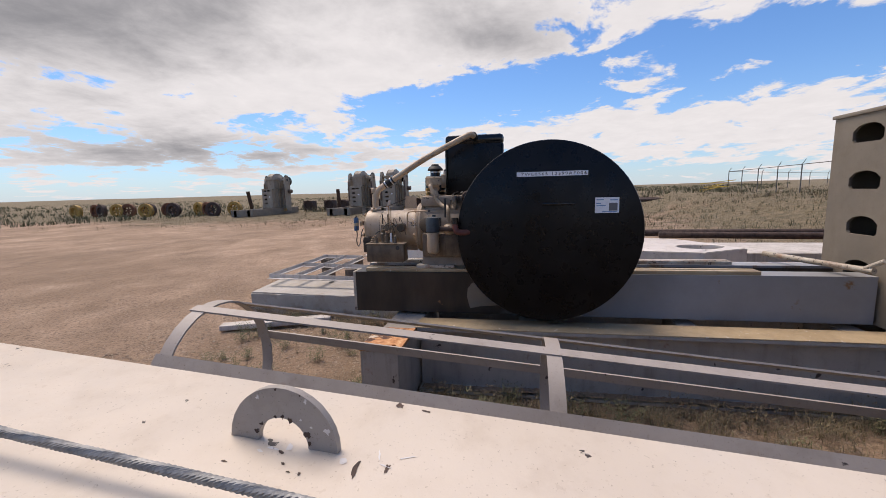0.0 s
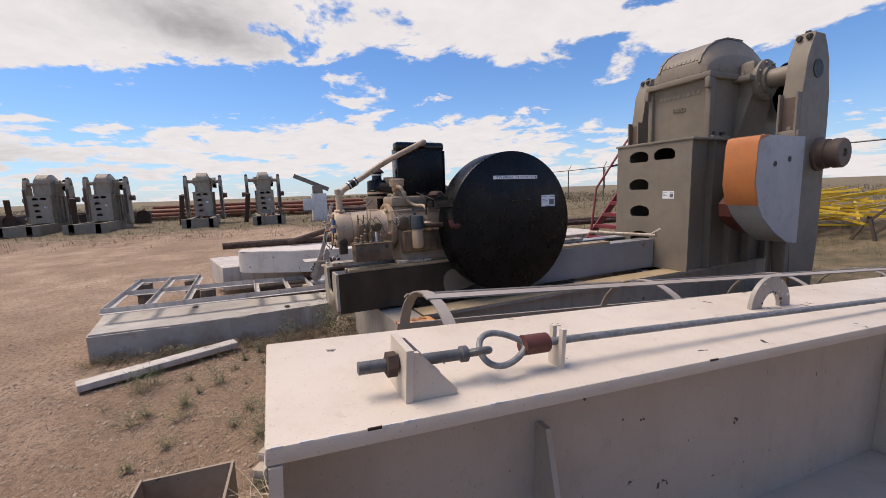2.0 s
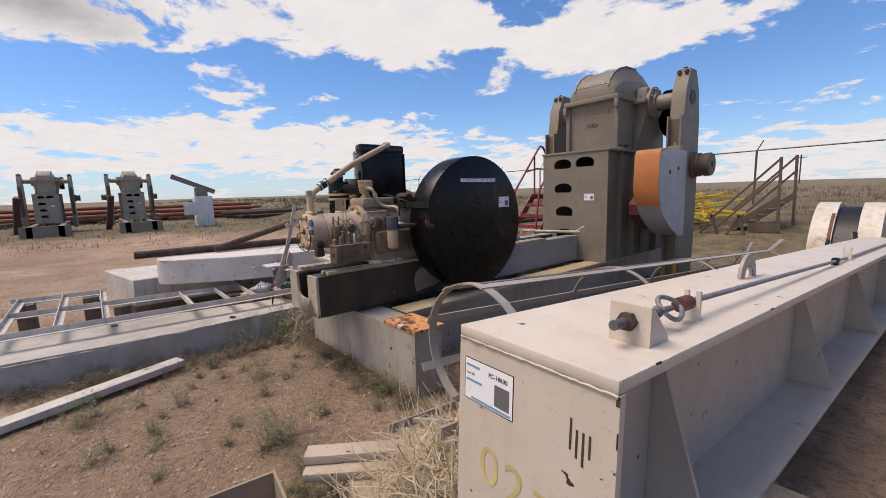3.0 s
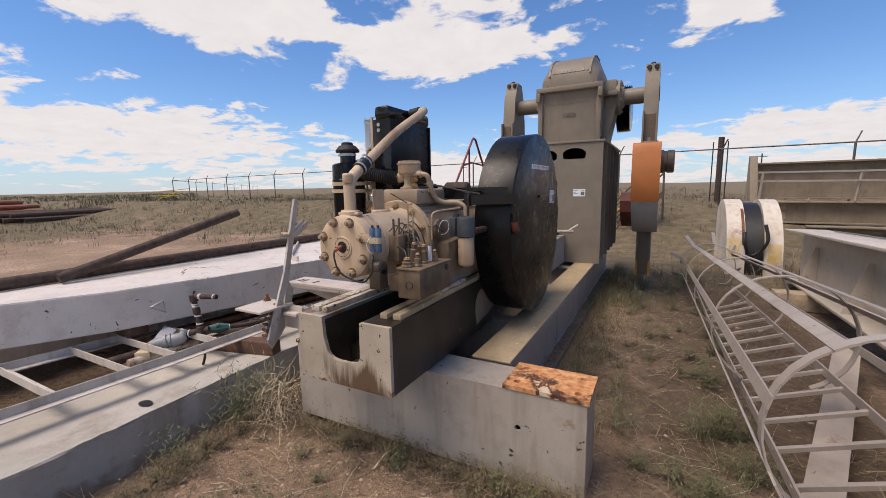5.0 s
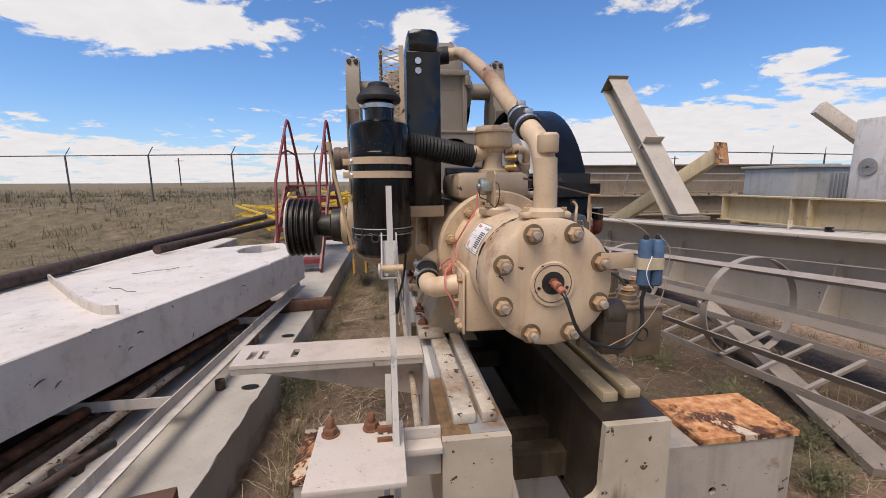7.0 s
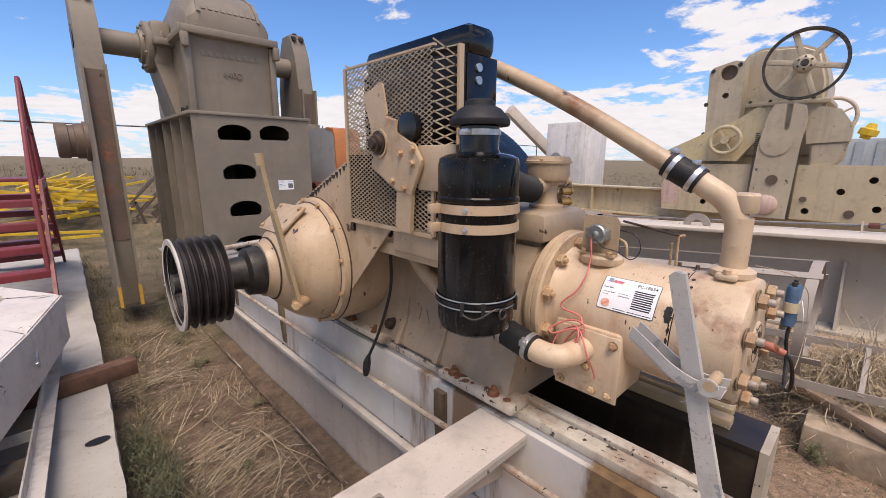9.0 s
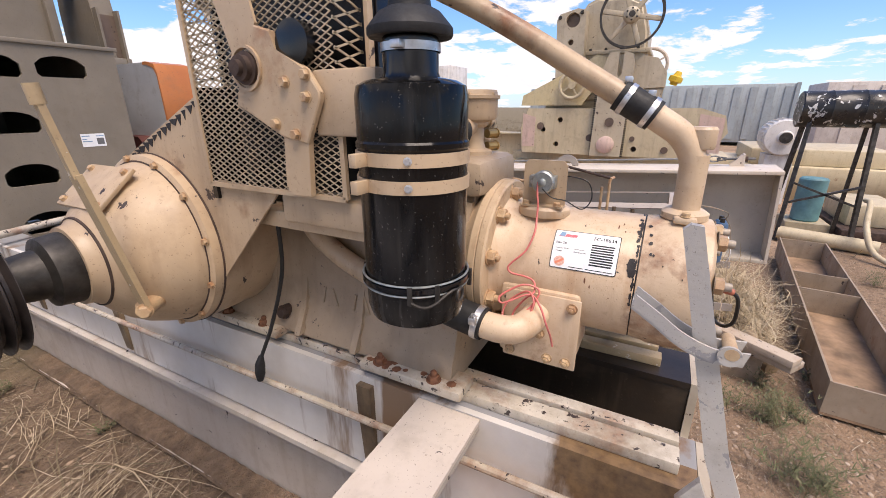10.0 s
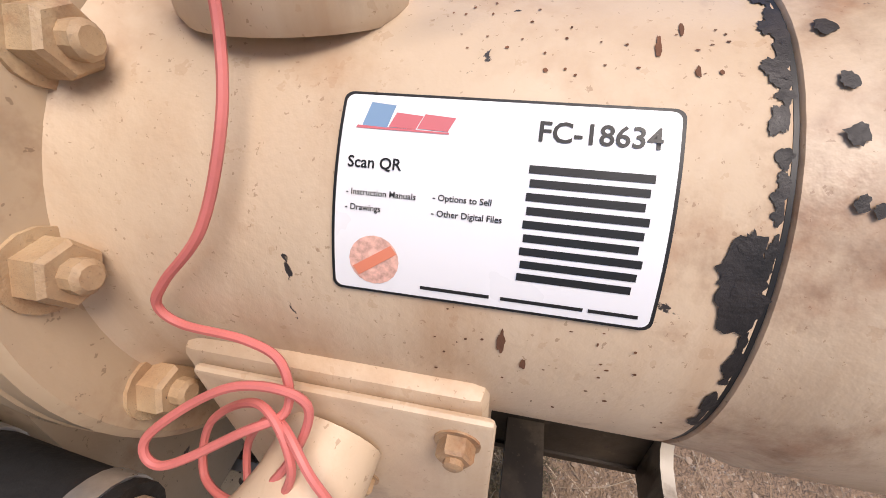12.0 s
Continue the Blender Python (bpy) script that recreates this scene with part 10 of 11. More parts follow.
def build_lubricator():
    l = thing("lubricator", (0.33, 0.34, 0.99), "tan oil lubricator box with small pump plungers on top", "lubricator")
    bm = B()
    box(bm, 0.262, 0.394, 0.165, 0.490, 1.005, 1.150, 0.006)
    tank = part("tank", bm, M_DIRTY, l)
    bm = B()
    box(bm, 0.256, 0.400, 0.159, 0.496, 1.1505, 1.160, 0.002)
    part("lid", bm, M_DIRTY, l)
    bm = B()
    rod(bm, (0.3945, 0.44, 1.125), (0.400, 0.44, 1.125), 0.016, 16)
    part("sight_plug", bm, M_DARKSTEEL, tank)
    bm = B()
    tube(bm, [(0.33 + 0.019 * math.cos(a), 0.1645, 1.075 + 0.019 * math.sin(a)) for a in (2 * math.pi * i / 24 for i in range(24))], 0.0022, 6, closed=True)
    part("stamped_ring", bm, M_DARKSTEEL, tank)
    for x, y, h, r in ((0.30, 0.20, 0.035, 0.026), (0.34, 0.235, 0.055, 0.017), (0.29, 0.285, 0.10, 0.020), (0.325, 0.325, 0.085, 0.018), (0.345, 0.405, 0.05, 0.014)):
        bm = B()
        m = Matrix.Translation((x, y, 1.1605))
        lathe(bm, [(r * 1.2, 0), (r * 1.2, 0.008), (r, 0.012), (r, h * 0.75), (r * 0.7, h * 0.8), (r * 0.7, h), (0.0, h + 0.003)], m, 20)
        p = part("pump_plunger", bm, M_DIRTY, l)
        bm = B()
        hexbolt(bm, (x, y, 1.1605 + h + 0.0035), (0, 0, 1), r * 0.6, 0.010)
        part("cap_nut", bm, M_BOLT, p)
    bm = B()
    rod(bm, (0.335, 0.368, 1.165), (0.335, 0.368, 1.245), 0.010, 14)
    part("sight_glass", bm, M_SIGHT, l, "small clear-white sight glass")
    for y, z in ((0.285, 1.27), (0.325, 1.25), (0.20, 1.20)):
        bm = B()
        tube(bm, spline([(0.30, y, z), (0.27, y + 0.02, z + 0.04), (0.20, y + 0.05, z + 0.05), (0.165, y + 0.08, z + 0.01)], 6), 0.004, 8)
        part("oil_line", bm, M_DARKSTEEL, l)
    bm = B()
    box(bm, 0.17, 0.262, 0.22, 0.25, 1.02, 1.10, 0.004)
    part("mounting_arm", bm, M_DIRTY, l)
    # valve block on the cylinder's side
    v = thing("valve_block", (0.19, 0.3, 1.2), "oily tan valve block with rocker on the cylinder's side", "valve block")
    bm = B()
    box(bm, 0.150, 0.225, 0.24, 0.33, 1.17, 1.31, 0.012)
    lathe(bm, [(0.035, 0.0), (0.04, 0.01), (0.04, 0.05), (0.03, 0.06)], Matrix.Translation((0.155, 0.42, 1.28)) @ Matrix.Rotation(radians(90), 4, "Y"), 20)
    part("block", bm, M_DIRTY, v)
    bm = B()
    rod(bm, (0.16, 0.105, 1.165), (0.225, 0.105, 1.165), 0.038, 24, bev=0.008)
    box(bm, 0.155, 0.225, 0.07, 0.14, 1.06, 1.17, 0.01)
    part("exhaust_elbow", bm, M_OILSHADE, v, "dark sooty exhaust elbow")
    for y in (0.25, 0.30):
        bm = B()
        rod(bm, (0.19, y, 1.30), (0.19, y, 1.395), 0.006, 8)
        part("push_rod", bm, M_DIRTY, v)
    for k in range(4):
        y = 0.245 + 0.05 * k
        bm = B()
        tube(bm, spline([(0.165, y, 1.33 - 0.012 * (k % 3)), (0.20, y + 0.015, 1.36 + 0.01 * (k % 2)), (0.235, y + 0.05, 1.315), (0.25, y + 0.08, 1.25 - 0.01 * k)], 5), 0.0035, 6)
        part("thin_line", bm, M_DIRTY, v)


M_SIGHT = plain("milky_plastic", (0.72, 0.74, 0.74), 0.25, 0, 0.1, 30, 0.05)
build_lubricator()


def build_filter():
    f = thing("gas_scrubber", (0.40, 0.72, 1.06), "tan filter pot with a blue-grey head on the engine's side", "filter")
    T = Matrix.Translation((0.375, 0.74, 0))
    bm = B()
    lathe(bm, [(0.030, 1.075), (0.046, 1.085), (0.050, 1.10), (0.050, 1.245), (0.046, 1.252)], T, 32)
    part("bowl", bm, M_TAN, f)
    bm = B()
    lathe(bm, [(0.050, 1.253), (0.057, 1.258), (0.057, 1.355), (0.050, 1.372), (0.028, 1.378), (0.0, 1.380)], T, 32)
    part("head", bm, M_BLUEPOT, f, "blue-grey filter head")
    bm = B()
    box(bm, 0.292, 0.330, 0.685, 0.80, 1.262, 1.372, 0.010)
    rod(bm, (0.312, 0.74, 1.372), (0.312, 0.74, 1.392), 0.016, 12)
    part("valve_body", bm, M_BLUEPOT, f, "dark grey valve body beside the head")
    bm = B()
    rod(bm, (0.38, 0.80, 1.28), (0.40, 0.98, 1.278), 0.021, 16)
    part("outlet_pipe", bm, M_DARKRUST, f)
    bm = B()
    rod(bm, (0.405, 0.98, 1.278), (0.415, 1.05, 1.278), 0.027, 16, bev=0.003)
    part("outlet_valve", bm, M_BLUEPOT, f)
    bm = B()
    tube(bm, spline([(0.415, 1.05, 1.278), (0.46, 1.08, 1.278), (0.56, 1.06, 1.27), (0.61, 0.985, 1.275), (0.612, 0.965, 1.30), (0.608, 0.96, 1.335)], 6), 0.022, 14)
    el = part("red_elbow", bm, M_REDBROWN, f, "red-brown elbow turned upward")
    bm = B()
    rod(bm, (0.607, 0.96, 1.335), (0.605, 0.96, 1.385), 0.026, 14)
    part("black_cap", bm, M_BLACK, el)
    # side casting behind the pot
    bm = B()
    box(bm, 0.221, 0.315, 0.63, 1.03, 1.035, 1.235, 0.02)
    part("side_case", bm, M_DIRTY, engine, "oily tan side case")
    bm = B()
    lathe(bm, [(0.060, 0.0), (0.065, 0.008), (0.065, 0.02), (0.050, 0.03), (0.0, 0.032)], Matrix.Translation((0.221, 0.66, 1.30)) @ Matrix.Rotation(radians(90), 4, "Y"), 24)
    part("round_cover", bm, M_DIRTY, engine)
    # magneto pot on the head's bracket
    p = thing("ignition_pot", (0.241, 0.025, 1.27), "blue ignition pot in a tan band, on a head-bolt bracket", "ignition pot")
    for dx in (-0.0158, 0.0158):
        bm = B()
        lathe(bm, [(0.012, 1.258), (0.0155, 1.262), (0.0155, 1.366), (0.012, 1.372), (0.0, 1.373)], Matrix.Translation((0.243 + dx, 0.025, 0)), 24)
        pot = part("pot", bm, M_POTBLUE, p)
        bm = B()
        rod(bm, (0.243 + dx, 0.025, 1.373), (0.243 + dx, 0.025, 1.384), 0.006, 10)
        part("terminal", bm, M_DARKSTEEL, pot)
    bm = B()
    ends = [(0.2592 + 0.0172 * math.cos(radians(k)), 0.025 + 0.0172 * math.sin(radians(k))) for k in range(-90, 91, 15)]
    ends += [(0.2268 + 0.0172 * math.cos(radians(k)), 0.025 + 0.0172 * math.sin(radians(k))) for k in range(90, 271, 15)]
    prism(bm, ends, 1.300, 1.328, "z")
    part("band", bm, M_CREAM, p, "cream band")
    bm = B()
    box(bm, 0.128, 0.212, 0.046, 0.052, 1.298, 1.338, 0.001)
    part("bracket", bm, M_TAN, p)
    for ctrl in ([(0.229, 0.018, 1.383), (0.20, 0.02, 1.405), (0.155, 0.06, 1.425), (0.11, 0.10, 1.437)], [(0.232, 0.004, 1.335), (0.214, -0.006, 1.30), (0.222, -0.006, 1.272), (0.236, 0.0, 1.255)],
                 [(0.258, 0.020, 1.383), (0.272, -0.002, 1.35), (0.262, -0.010, 1.295), (0.250, -0.014, 1.235), (0.205, -0.012, 1.165), (0.13, -0.004, 1.12)]):
        bm = B()
        tube(bm, spline(ctrl, 7), 0.0010, 6)
        part("pale_wire", bm, M_PAPER if ctrl[0][2] < 1.36 else M_SHADEDCASE, p)
    s = thing("spark_cable", (0.1, 0.0, 1.12), "black spark plug cable hanging in a loop", "cable")
    bm = B()
    tube(bm, spline([(0.010, 0.012, 1.264), (0.016, -0.012, 1.24), (0.038, -0.02, 1.178), (0.07, -0.015, 1.143), (0.103, -0.005, 1.126), (0.15, 0.0, 1.113), (0.184, 0.005, 1.116), (0.223, 0.012, 1.162), (0.224, 0.02, 1.22), (0.232, 0.02, 1.255)], 8), 0.0045, 8)
    part("cable", bm, M_BLACKWIRE, s)
    bm = B()
    tube(bm, [(0.010, 0.052, 1.266), (0.010, 0.03, 1.2655), (0.012, 0.0, 1.256)], [0.010, 0.011, 0.008], 12)
    part("plug_boot", bm, M_ORANGERED2, s, "faded red plug boot")
    bm = B()
    rod(bm, (AX, 0.0575, AZ + 0.004), (AX, 0.0545, AZ + 0.004), 0.029, 24)
    part("plug_recess", bm, M_CHIP, engine, "black plug recess")
    bm = B()
    tube(bm, [(AX + 0.047 * math.cos(a), 0.0560, AZ + 0.002 + 0.047 * math.sin(a)) for a in (2 * math.pi * i / 40 for i in range(40))], 0.0011, 6, closed=True)
    part("turned_groove", bm, M_DARKRUST, engine)
    for dx in (-0.036, 0.036):
        bm = B()
        rod(bm, (AX + dx, 0.0565, AZ - 0.008), (AX + dx, 0.0545, AZ - 0.008), 0.004, 10)
        part("screw_hole", bm, M_CHIP, engine)


def build_linkage():
    l = thing("governor_linkage", (0.235, 0.33, 1.30), "thin tan rods and levers of the governor on the engine's side", "linkage")
    for p, q, r, mt in (((0.232, 0.322, 1.20), (0.232, 0.325, 1.468), 0.0042, M_BOLT), ((0.248, 0.345, 1.20), (0.248, 0.347, 1.44), 0.0042, M_BOLT), ((0.055, 0.43, 1.523), (0.236, 0.326, 1.470), 0.0036, M_DARKRUST), ((0.232, 0.325, 1.468), (0.262, 0.318, 1.468), 0.005, M_BOLT)):
        bm = B()
        rod(bm, p, q, r, 8)
        part("rod", bm, mt, l)
    bm = B()
    tube(bm, [(0.232 + 0.010 * math.cos(i * 0.9), 0.322 + 0.010 * math.sin(i * 0.9), 1.235 + i * 0.0011) for i in range(64)], 0.0016, 6)
    part("spring", bm, M_DARKSTEEL, l)
    bm = B()
    bar(bm, (0.215, 0.335, 1.245), (0.300, 0.335, 1.235), 0.022, 0.010, 0.002)
    part("rocker", bm, M_DIRTY, l)
    for x in (0.218, 0.296):
        bm = B()
        hexbolt(bm, (x, 0.335, 1.246), (0, 0, 1), 0.010, 0.014, 0.008)
        part("nut", bm, M_BOLT, l)
    t = thing("gas_tube", (0.28, 0.50, 1.30), "thin bent tan tube rising from the side case", "tube")
    bm = B()
    tube(bm, spline([(0.275, 0.50, 1.26), (0.275, 0.50, 1.36), (0.278, 0.505, 1.402), (0.292, 0.53, 1.418), (0.33, 0.62, 1.425), (0.362, 0.71, 1.43)], 6), 0.0052, 10)
    part("run", bm, M_BOLT, t)
    bm = B()
    rod(bm, (0.362, 0.71, 1.418), (0.362, 0.71, 1.438), 0.011, 12)
    part("fitting", bm, M_DARKSTEEL, t)
    w = thing("loose_wires", (0.31, 0.58, 1.33), "loose black and white wires looped by the round cover", "wire")
    bm = B()
    tube(bm, spline([(0.285, 0.56, 1.30), (0.300, 0.545, 1.335), (0.318, 0.55, 1.365), (0.338, 0.57, 1.36), (0.342, 0.58, 1.32), (0.325, 0.57, 1.29), (0.300, 0.56, 1.285)], 6), 0.0016, 6)
    part("white_loop", bm, M_PAPER, w, "white wire loop")
    for k in range(3):
        bm = B()
        tube(bm, spline([(0.25, 0.50 + 0.012 * k, 1.335 - 0.01 * k), (0.285, 0.535, 1.325 + 0.008 * k), (0.315, 0.56 - 0.008 * k, 1.305), (0.32, 0.59, 1.33 - 0.012 * k)], 5), 0.0018, 6)
        part("black_wire", bm, M_BLACKWIRE, w)


M_BLUEPOT = plain("blue_grey_head", (0.050, 0.060, 0.066), 0.5, 0, 0.3, 20, 0.2)
M_POTBLUE = plain("faded_blue_pot", (0.055, 0.105, 0.185), 0.45, 0, 0.3, 30, 0.2)
M_ORANGERED2 = plain("faded_red_boot", (0.36, 0.12, 0.075), 0.6, 0, 0.2, 20, 0.1)
build_filter()
build_linkage()


def build_case_side():
    # gussets, cover bolts and raised marks on the crankcase's side
    for y in (0.93, 1.16, 1.30):
        bm = B()
        prism(bm, [(-0.205, 0.966), (-0.268, 0.966), (-0.225, 1.05), (-0.201, 1.16)], y, y + 0.022, "y")
        part("gusset", bm, M_SHADEDCASE, engine)
    bm = B()
    rod(bm, (-0.19, 1.25, 1.02), (-0.24, 1.25, 1.02), 0.022, 12)
    hexbolt(bm, (-0.24, 1.25, 1.02), (-1, 0, 0), 0.020, 0.018)
    part("drain_plug", bm, M_DARKRUST, engine)
    for i in range(4):
        bm = B()
        y = 1.10 - i * 0.062
        bar(bm, (-0.2065, y, 1.075), (-0.203, y + (0.018 if i % 2 else -0.014), 1.132), 0.010, 0.006, up=(1, 0, 0))
        part("raised_lettering", bm, M_SHADEDCASE, engine)
    bm = B()
    tube(bm, spline([(-0.222, 1.12, 1.39), (-0.222, 1.10, 1.345), (-0.226, 1.06, 1.305), (-0.232, 0.99, 1.268), (-0.238, 0.93, 1.245), (-0.243, 0.86, 1.225)], 6), 0.029, 18)
    lo = part("lower_pipe", bm, M_TAN, engine, "tan lower coolant pipe")
    bm = B()
    rod(bm, (-0.222, 1.128, 1.42), (-0.222, 1.116, 1.365), 0.036, 20, bev=0.004)
    part("hose_joint", bm, M_RUBBER, lo)
    bm = B()
    rod(bm, (-0.222, 1.123, 1.40), (-0.222, 1.1205, 1.388), 0.0385, 20)
    part("clamp", bm, M_DARKSTEEL, lo)
    bm = B()
    tube(bm, spline([(-0.31, 1.14, 1.45), (-0.315, 1.13, 1.35), (-0.30, 1.16, 1.2), (-0.315, 1.22, 1.02), (-0.345, 1.26, 0.90)], 8), 0.006, 8)
    w = single("hanging_cable", bm, M_BLACKWIRE, "black cable hanging from the radiator with a plug end", "cable")
    bm = B()
    tube(bm, [(-0.345, 1.26, 0.905), (-0.35, 1.265, 0.875), (-0.353, 1.268, 0.84), (-0.355, 1.27, 0.815)], [0.008, 0.016, 0.016, 0.010], 12)
    part("plug", bm, M_RUBBER, w)
    # hand-lettered rust at the front foot
    bm = B()
    rnd = random.Random(3)
    for i in range(26):
        x, y = rnd.uniform(-0.28, -0.20), rnd.uniform(0.60, 0.88)
        r = rnd.uniform(0.004, 0.016)
        lathe(bm, [(r, 0.0), (r * 0.6, 0.0022)], Matrix.Translation((x, y, 0.9652)), 7)
    tagged(part("rust_scale", bm, M_RUST, engine, "flaky rust on the front foot"), kind="stuff")


build_case_side()


# ---- ground cover: straw, pebbles, weeds, dry grass ----
class Sheet:
    """Gathers many small ribbons or stones into one mesh."""

    def __init__(self, seed):
        self.v, self.f, self.r = [], [], random.Random(seed)

    def ribbon(self, pts, w):
        n0 = len(self.v)
        k = len(pts)
        for i, p in enumerate(pts):
            a, b = pts[max(i - 1, 0)], pts[min(i + 1, k - 1)]
            dx, dy = b[0] - a[0], b[1] - a[1]
            l = math.hypot(dx, dy) or 1e-6
            if l < 1e-4:
                dx, dy, l = 1.0, 0.3, 1.044
            q = w * (1.0 - 0.75 * i / (k - 1)) / 2
            sx, sy = -dy / l * q, dx / l * q
            self.v += [(p[0] + sx, p[1] + sy, p[2]), (p[0] - sx, p[1] - sy, p[2])]
            if i:
                j = n0 + 2 * i
                self.f.append((j - 2, j - 1, j + 1, j))

    def straw(self, x, y, length, w, lift=0.012):
        r = self.r
        a = r.uniform(0, 6.28)
        bend = r.uniform(-0.5, 0.5)
        z = terrain(x, y) + r.uniform(0.003, 0.008)
        pts = []
        for i in range(4):
            t = i / 3
            pts.append((x, y, z + lift * r.uniform(0.0, 1.6) * math.sin(t * 3.0 + 0.1)))
            a += bend * r.uniform(0.3, 1.0)
            x += math.cos(a) * length / 3
            y += math.sin(a) * length / 3
        self.ribbon(pts, w)

    def wisp(self, x, y, a, n, length, spread, w):
        """A combed bunch of long dry stalks lying roughly one way."""
        r = self.r
        for _ in range(n):
            px, py = x + r.gauss(0, spread), y + r.gauss(0, spread)
            b, turn, l = a + r.gauss(0, 0.30), r.gauss(0, 0.16), length * r.uniform(0.35, 1.0)
            z = terrain(px, py) + r.uniform(0.004, 0.03)
            pts = []
            for i in range(6):
                pts.append((px, py, z + 0.03 * math.sin(i * 0.6) * r.uniform(0.3, 1.0)))
                px, py, b = px + math.cos(b) * l / 5, py + math.sin(b) * l / 5, b + turn
            self.ribbon(pts, w * r.uniform(0.6, 1.3))

    def blade(self, x, y, z, h, lean, w):
        r = self.r
        a = r.uniform(0, 6.28)
        ca, sa = math.cos(a), math.sin(a)
        self.ribbon([(x, y, z - 0.01), (x + ca * lean * 0.3, y + sa * lean * 0.3, z + h * 0.55), (x + ca * lean, y + sa * lean, z + h * r.uniform(0.75, 1.0))], w)

    def tuft(self, x, y, n, h, spread, w):
        z = terrain(x, y)
        r = self.r
        for _ in range(n):
            a, d = r.uniform(0, 6.28), spread * abs(r.gauss(0, 0.5))
            self.blade(x + d * math.cos(a), y + d * math.sin(a), z, h * r.uniform(0.4, 1.1), h * r.uniform(0.2, 1.0), w)

    def sprig(self, x, y, h, n, w):
        """A low bushy weed: thin forked stems set with short leaves."""
        r = self.r
        z = terrain(x, y)
        for _ in range(n):
            a, tilt = r.uniform(0, 6.28), abs(r.gauss(0, 0.55))
            p = Vector((x + r.gauss(0, h * 0.22), y + r.gauss(0, h * 0.22), z - 0.005))
            d = Vector((math.cos(a) * math.sin(tilt), math.sin(a) * math.sin(tilt), math.cos(tilt)))
            pts = [tuple(p)]
            for k in range(4):
                d = (d + Vector((r.gauss(0, 0.22), r.gauss(0, 0.22), r.gauss(0, 0.10)))).normalized()
                p = p + d * h * r.uniform(0.20, 0.34)
                pts.append(tuple(p))
                for _leaf in range(3):
                    b = r.uniform(0, 6.28)
                    l = h * r.uniform(0.08, 0.20)
                    self.ribbon([tuple(p), (p.x + math.cos(b) * l * 0.6, p.y + math.sin(b) * l * 0.6, p.z + l * 0.35), (p.x + math.cos(b) * l, p.y + math.sin(b) * l, p.z + l * r.uniform(0.1, 0.7))], w * 2.2)
            self.ribbon(pts, w)

    def stone(self, x, y, s):
        r = self.r
        z = terrain(x, y)
        n0 = len(self.v)
        top = s * r.uniform(0.3, 0.7)
        m = 6
        a0 = r.uniform(0, 6)
        for hgt, k in ((-0.2 * s, 1.0), (top * 0.6, 0.85)):
            for i in range(m):
                a = a0 + 6.283 * i / m
                q = s * k * r.uniform(0.7, 1.15)
                self.v.append((x + q * math.cos(a), y + q * math.sin(a) * 0.8, z + hgt))
        self.v.append((x, y, z + top))
        for i in range(m):
            j = (i + 1) % m
            self.f.append((n0 + i, n0 + j, n0 + m + j, n0 + m + i))
            self.f.append((n0 + m + i, n0 + m + j, n0 + 2 * m))

    def done(self, name, mat, label, category):
        me = bpy.data.meshes.new(name)
        me.from_pydata(self.v, [], self.f)
        me.materials.append(mat)
        return tagged(new(name, me), label, category, "", "stuff")


def leaf_mat(name, cols, rough=0.8):
    """Dry stems whose tone changes from stem to stem."""
    m, t, b = material(name)
    g = t.nodes.new("ShaderNodeNewGeometry")
    c = ramp(t, g.outputs["Random Per Island"], [(i / (len(cols) - 1), c) for i, c in enumerate(cols)])
    c = mix(t, mth(t, "MULTIPLY", tex_noise(t, 22, 4, 0.6), 0.25), c, tuple(k * 0.6 for k in cols[0]))
    t.links.new(c, b.inputs["Base Color"])
    b.inputs["Roughness"].default_value = rough
    return m


M_LITTER = leaf_mat("straw_litter", [(0.10, 0.07, 0.043), (0.38, 0.29, 0.19), (0.16, 0.115, 0.075), (0.62, 0.52, 0.38)])
M_DRYGRASS = leaf_mat("dry_grass", [(0.20, 0.15, 0.075), (0.34, 0.27, 0.15), (0.15, 0.14, 0.065), (0.42, 0.33, 0.19)])
M_GREENWEED = leaf_mat("grey_green_weed", [(0.075, 0.085, 0.035), (0.16, 0.155, 0.075), (0.095, 0.115, 0.042), (0.22, 0.19, 0.11)])
M_SCRUB = leaf_mat("dark_scrub", [(0.10, 0.074, 0.042), (0.18, 0.135, 0.08), (0.12, 0.10, 0.055), (0.25, 0.185, 0.115)])
M_SAGE = leaf_mat("sage_green", [(0.055, 0.062, 0.032), (0.10, 0.10, 0.05), (0.07, 0.08, 0.038), (0.15, 0.13, 0.07)])
M_STALK = leaf_mat("pale_stalks", [(0.36, 0.27, 0.17), (0.56, 0.46, 0.31), (0.46, 0.36, 0.235), (0.66, 0.56, 0.40)])
M_PEBBLE = leaf_mat("sandy_pebbles", [(0.20, 0.14, 0.09), (0.42, 0.31, 0.22), (0.30, 0.21, 0.145), (0.52, 0.41, 0.31)])


def free_spot(x, y):
    """True where open ground lies."""
    if -0.33 < x < 0.71 and 0.62 < y < 6.45 or -0.74 < x < 1.18 and 0.36 < y < 0.67:
        return False
    if -2.25 < y < 8.6 and -1.93 - 0.18 * max(0.0, -y) < x < -1.19 + 0.017 * max(0.0, y):
        return False
    return True


def scatter(sheet, fn, zones):
    for x0, x1, y0, y1, n in zones:
        for _ in range(n):
            x, y = sheet.r.uniform(x0, x1), sheet.r.uniform(y0, y1)
            if free_spot(x, y):
                fn(x, y)


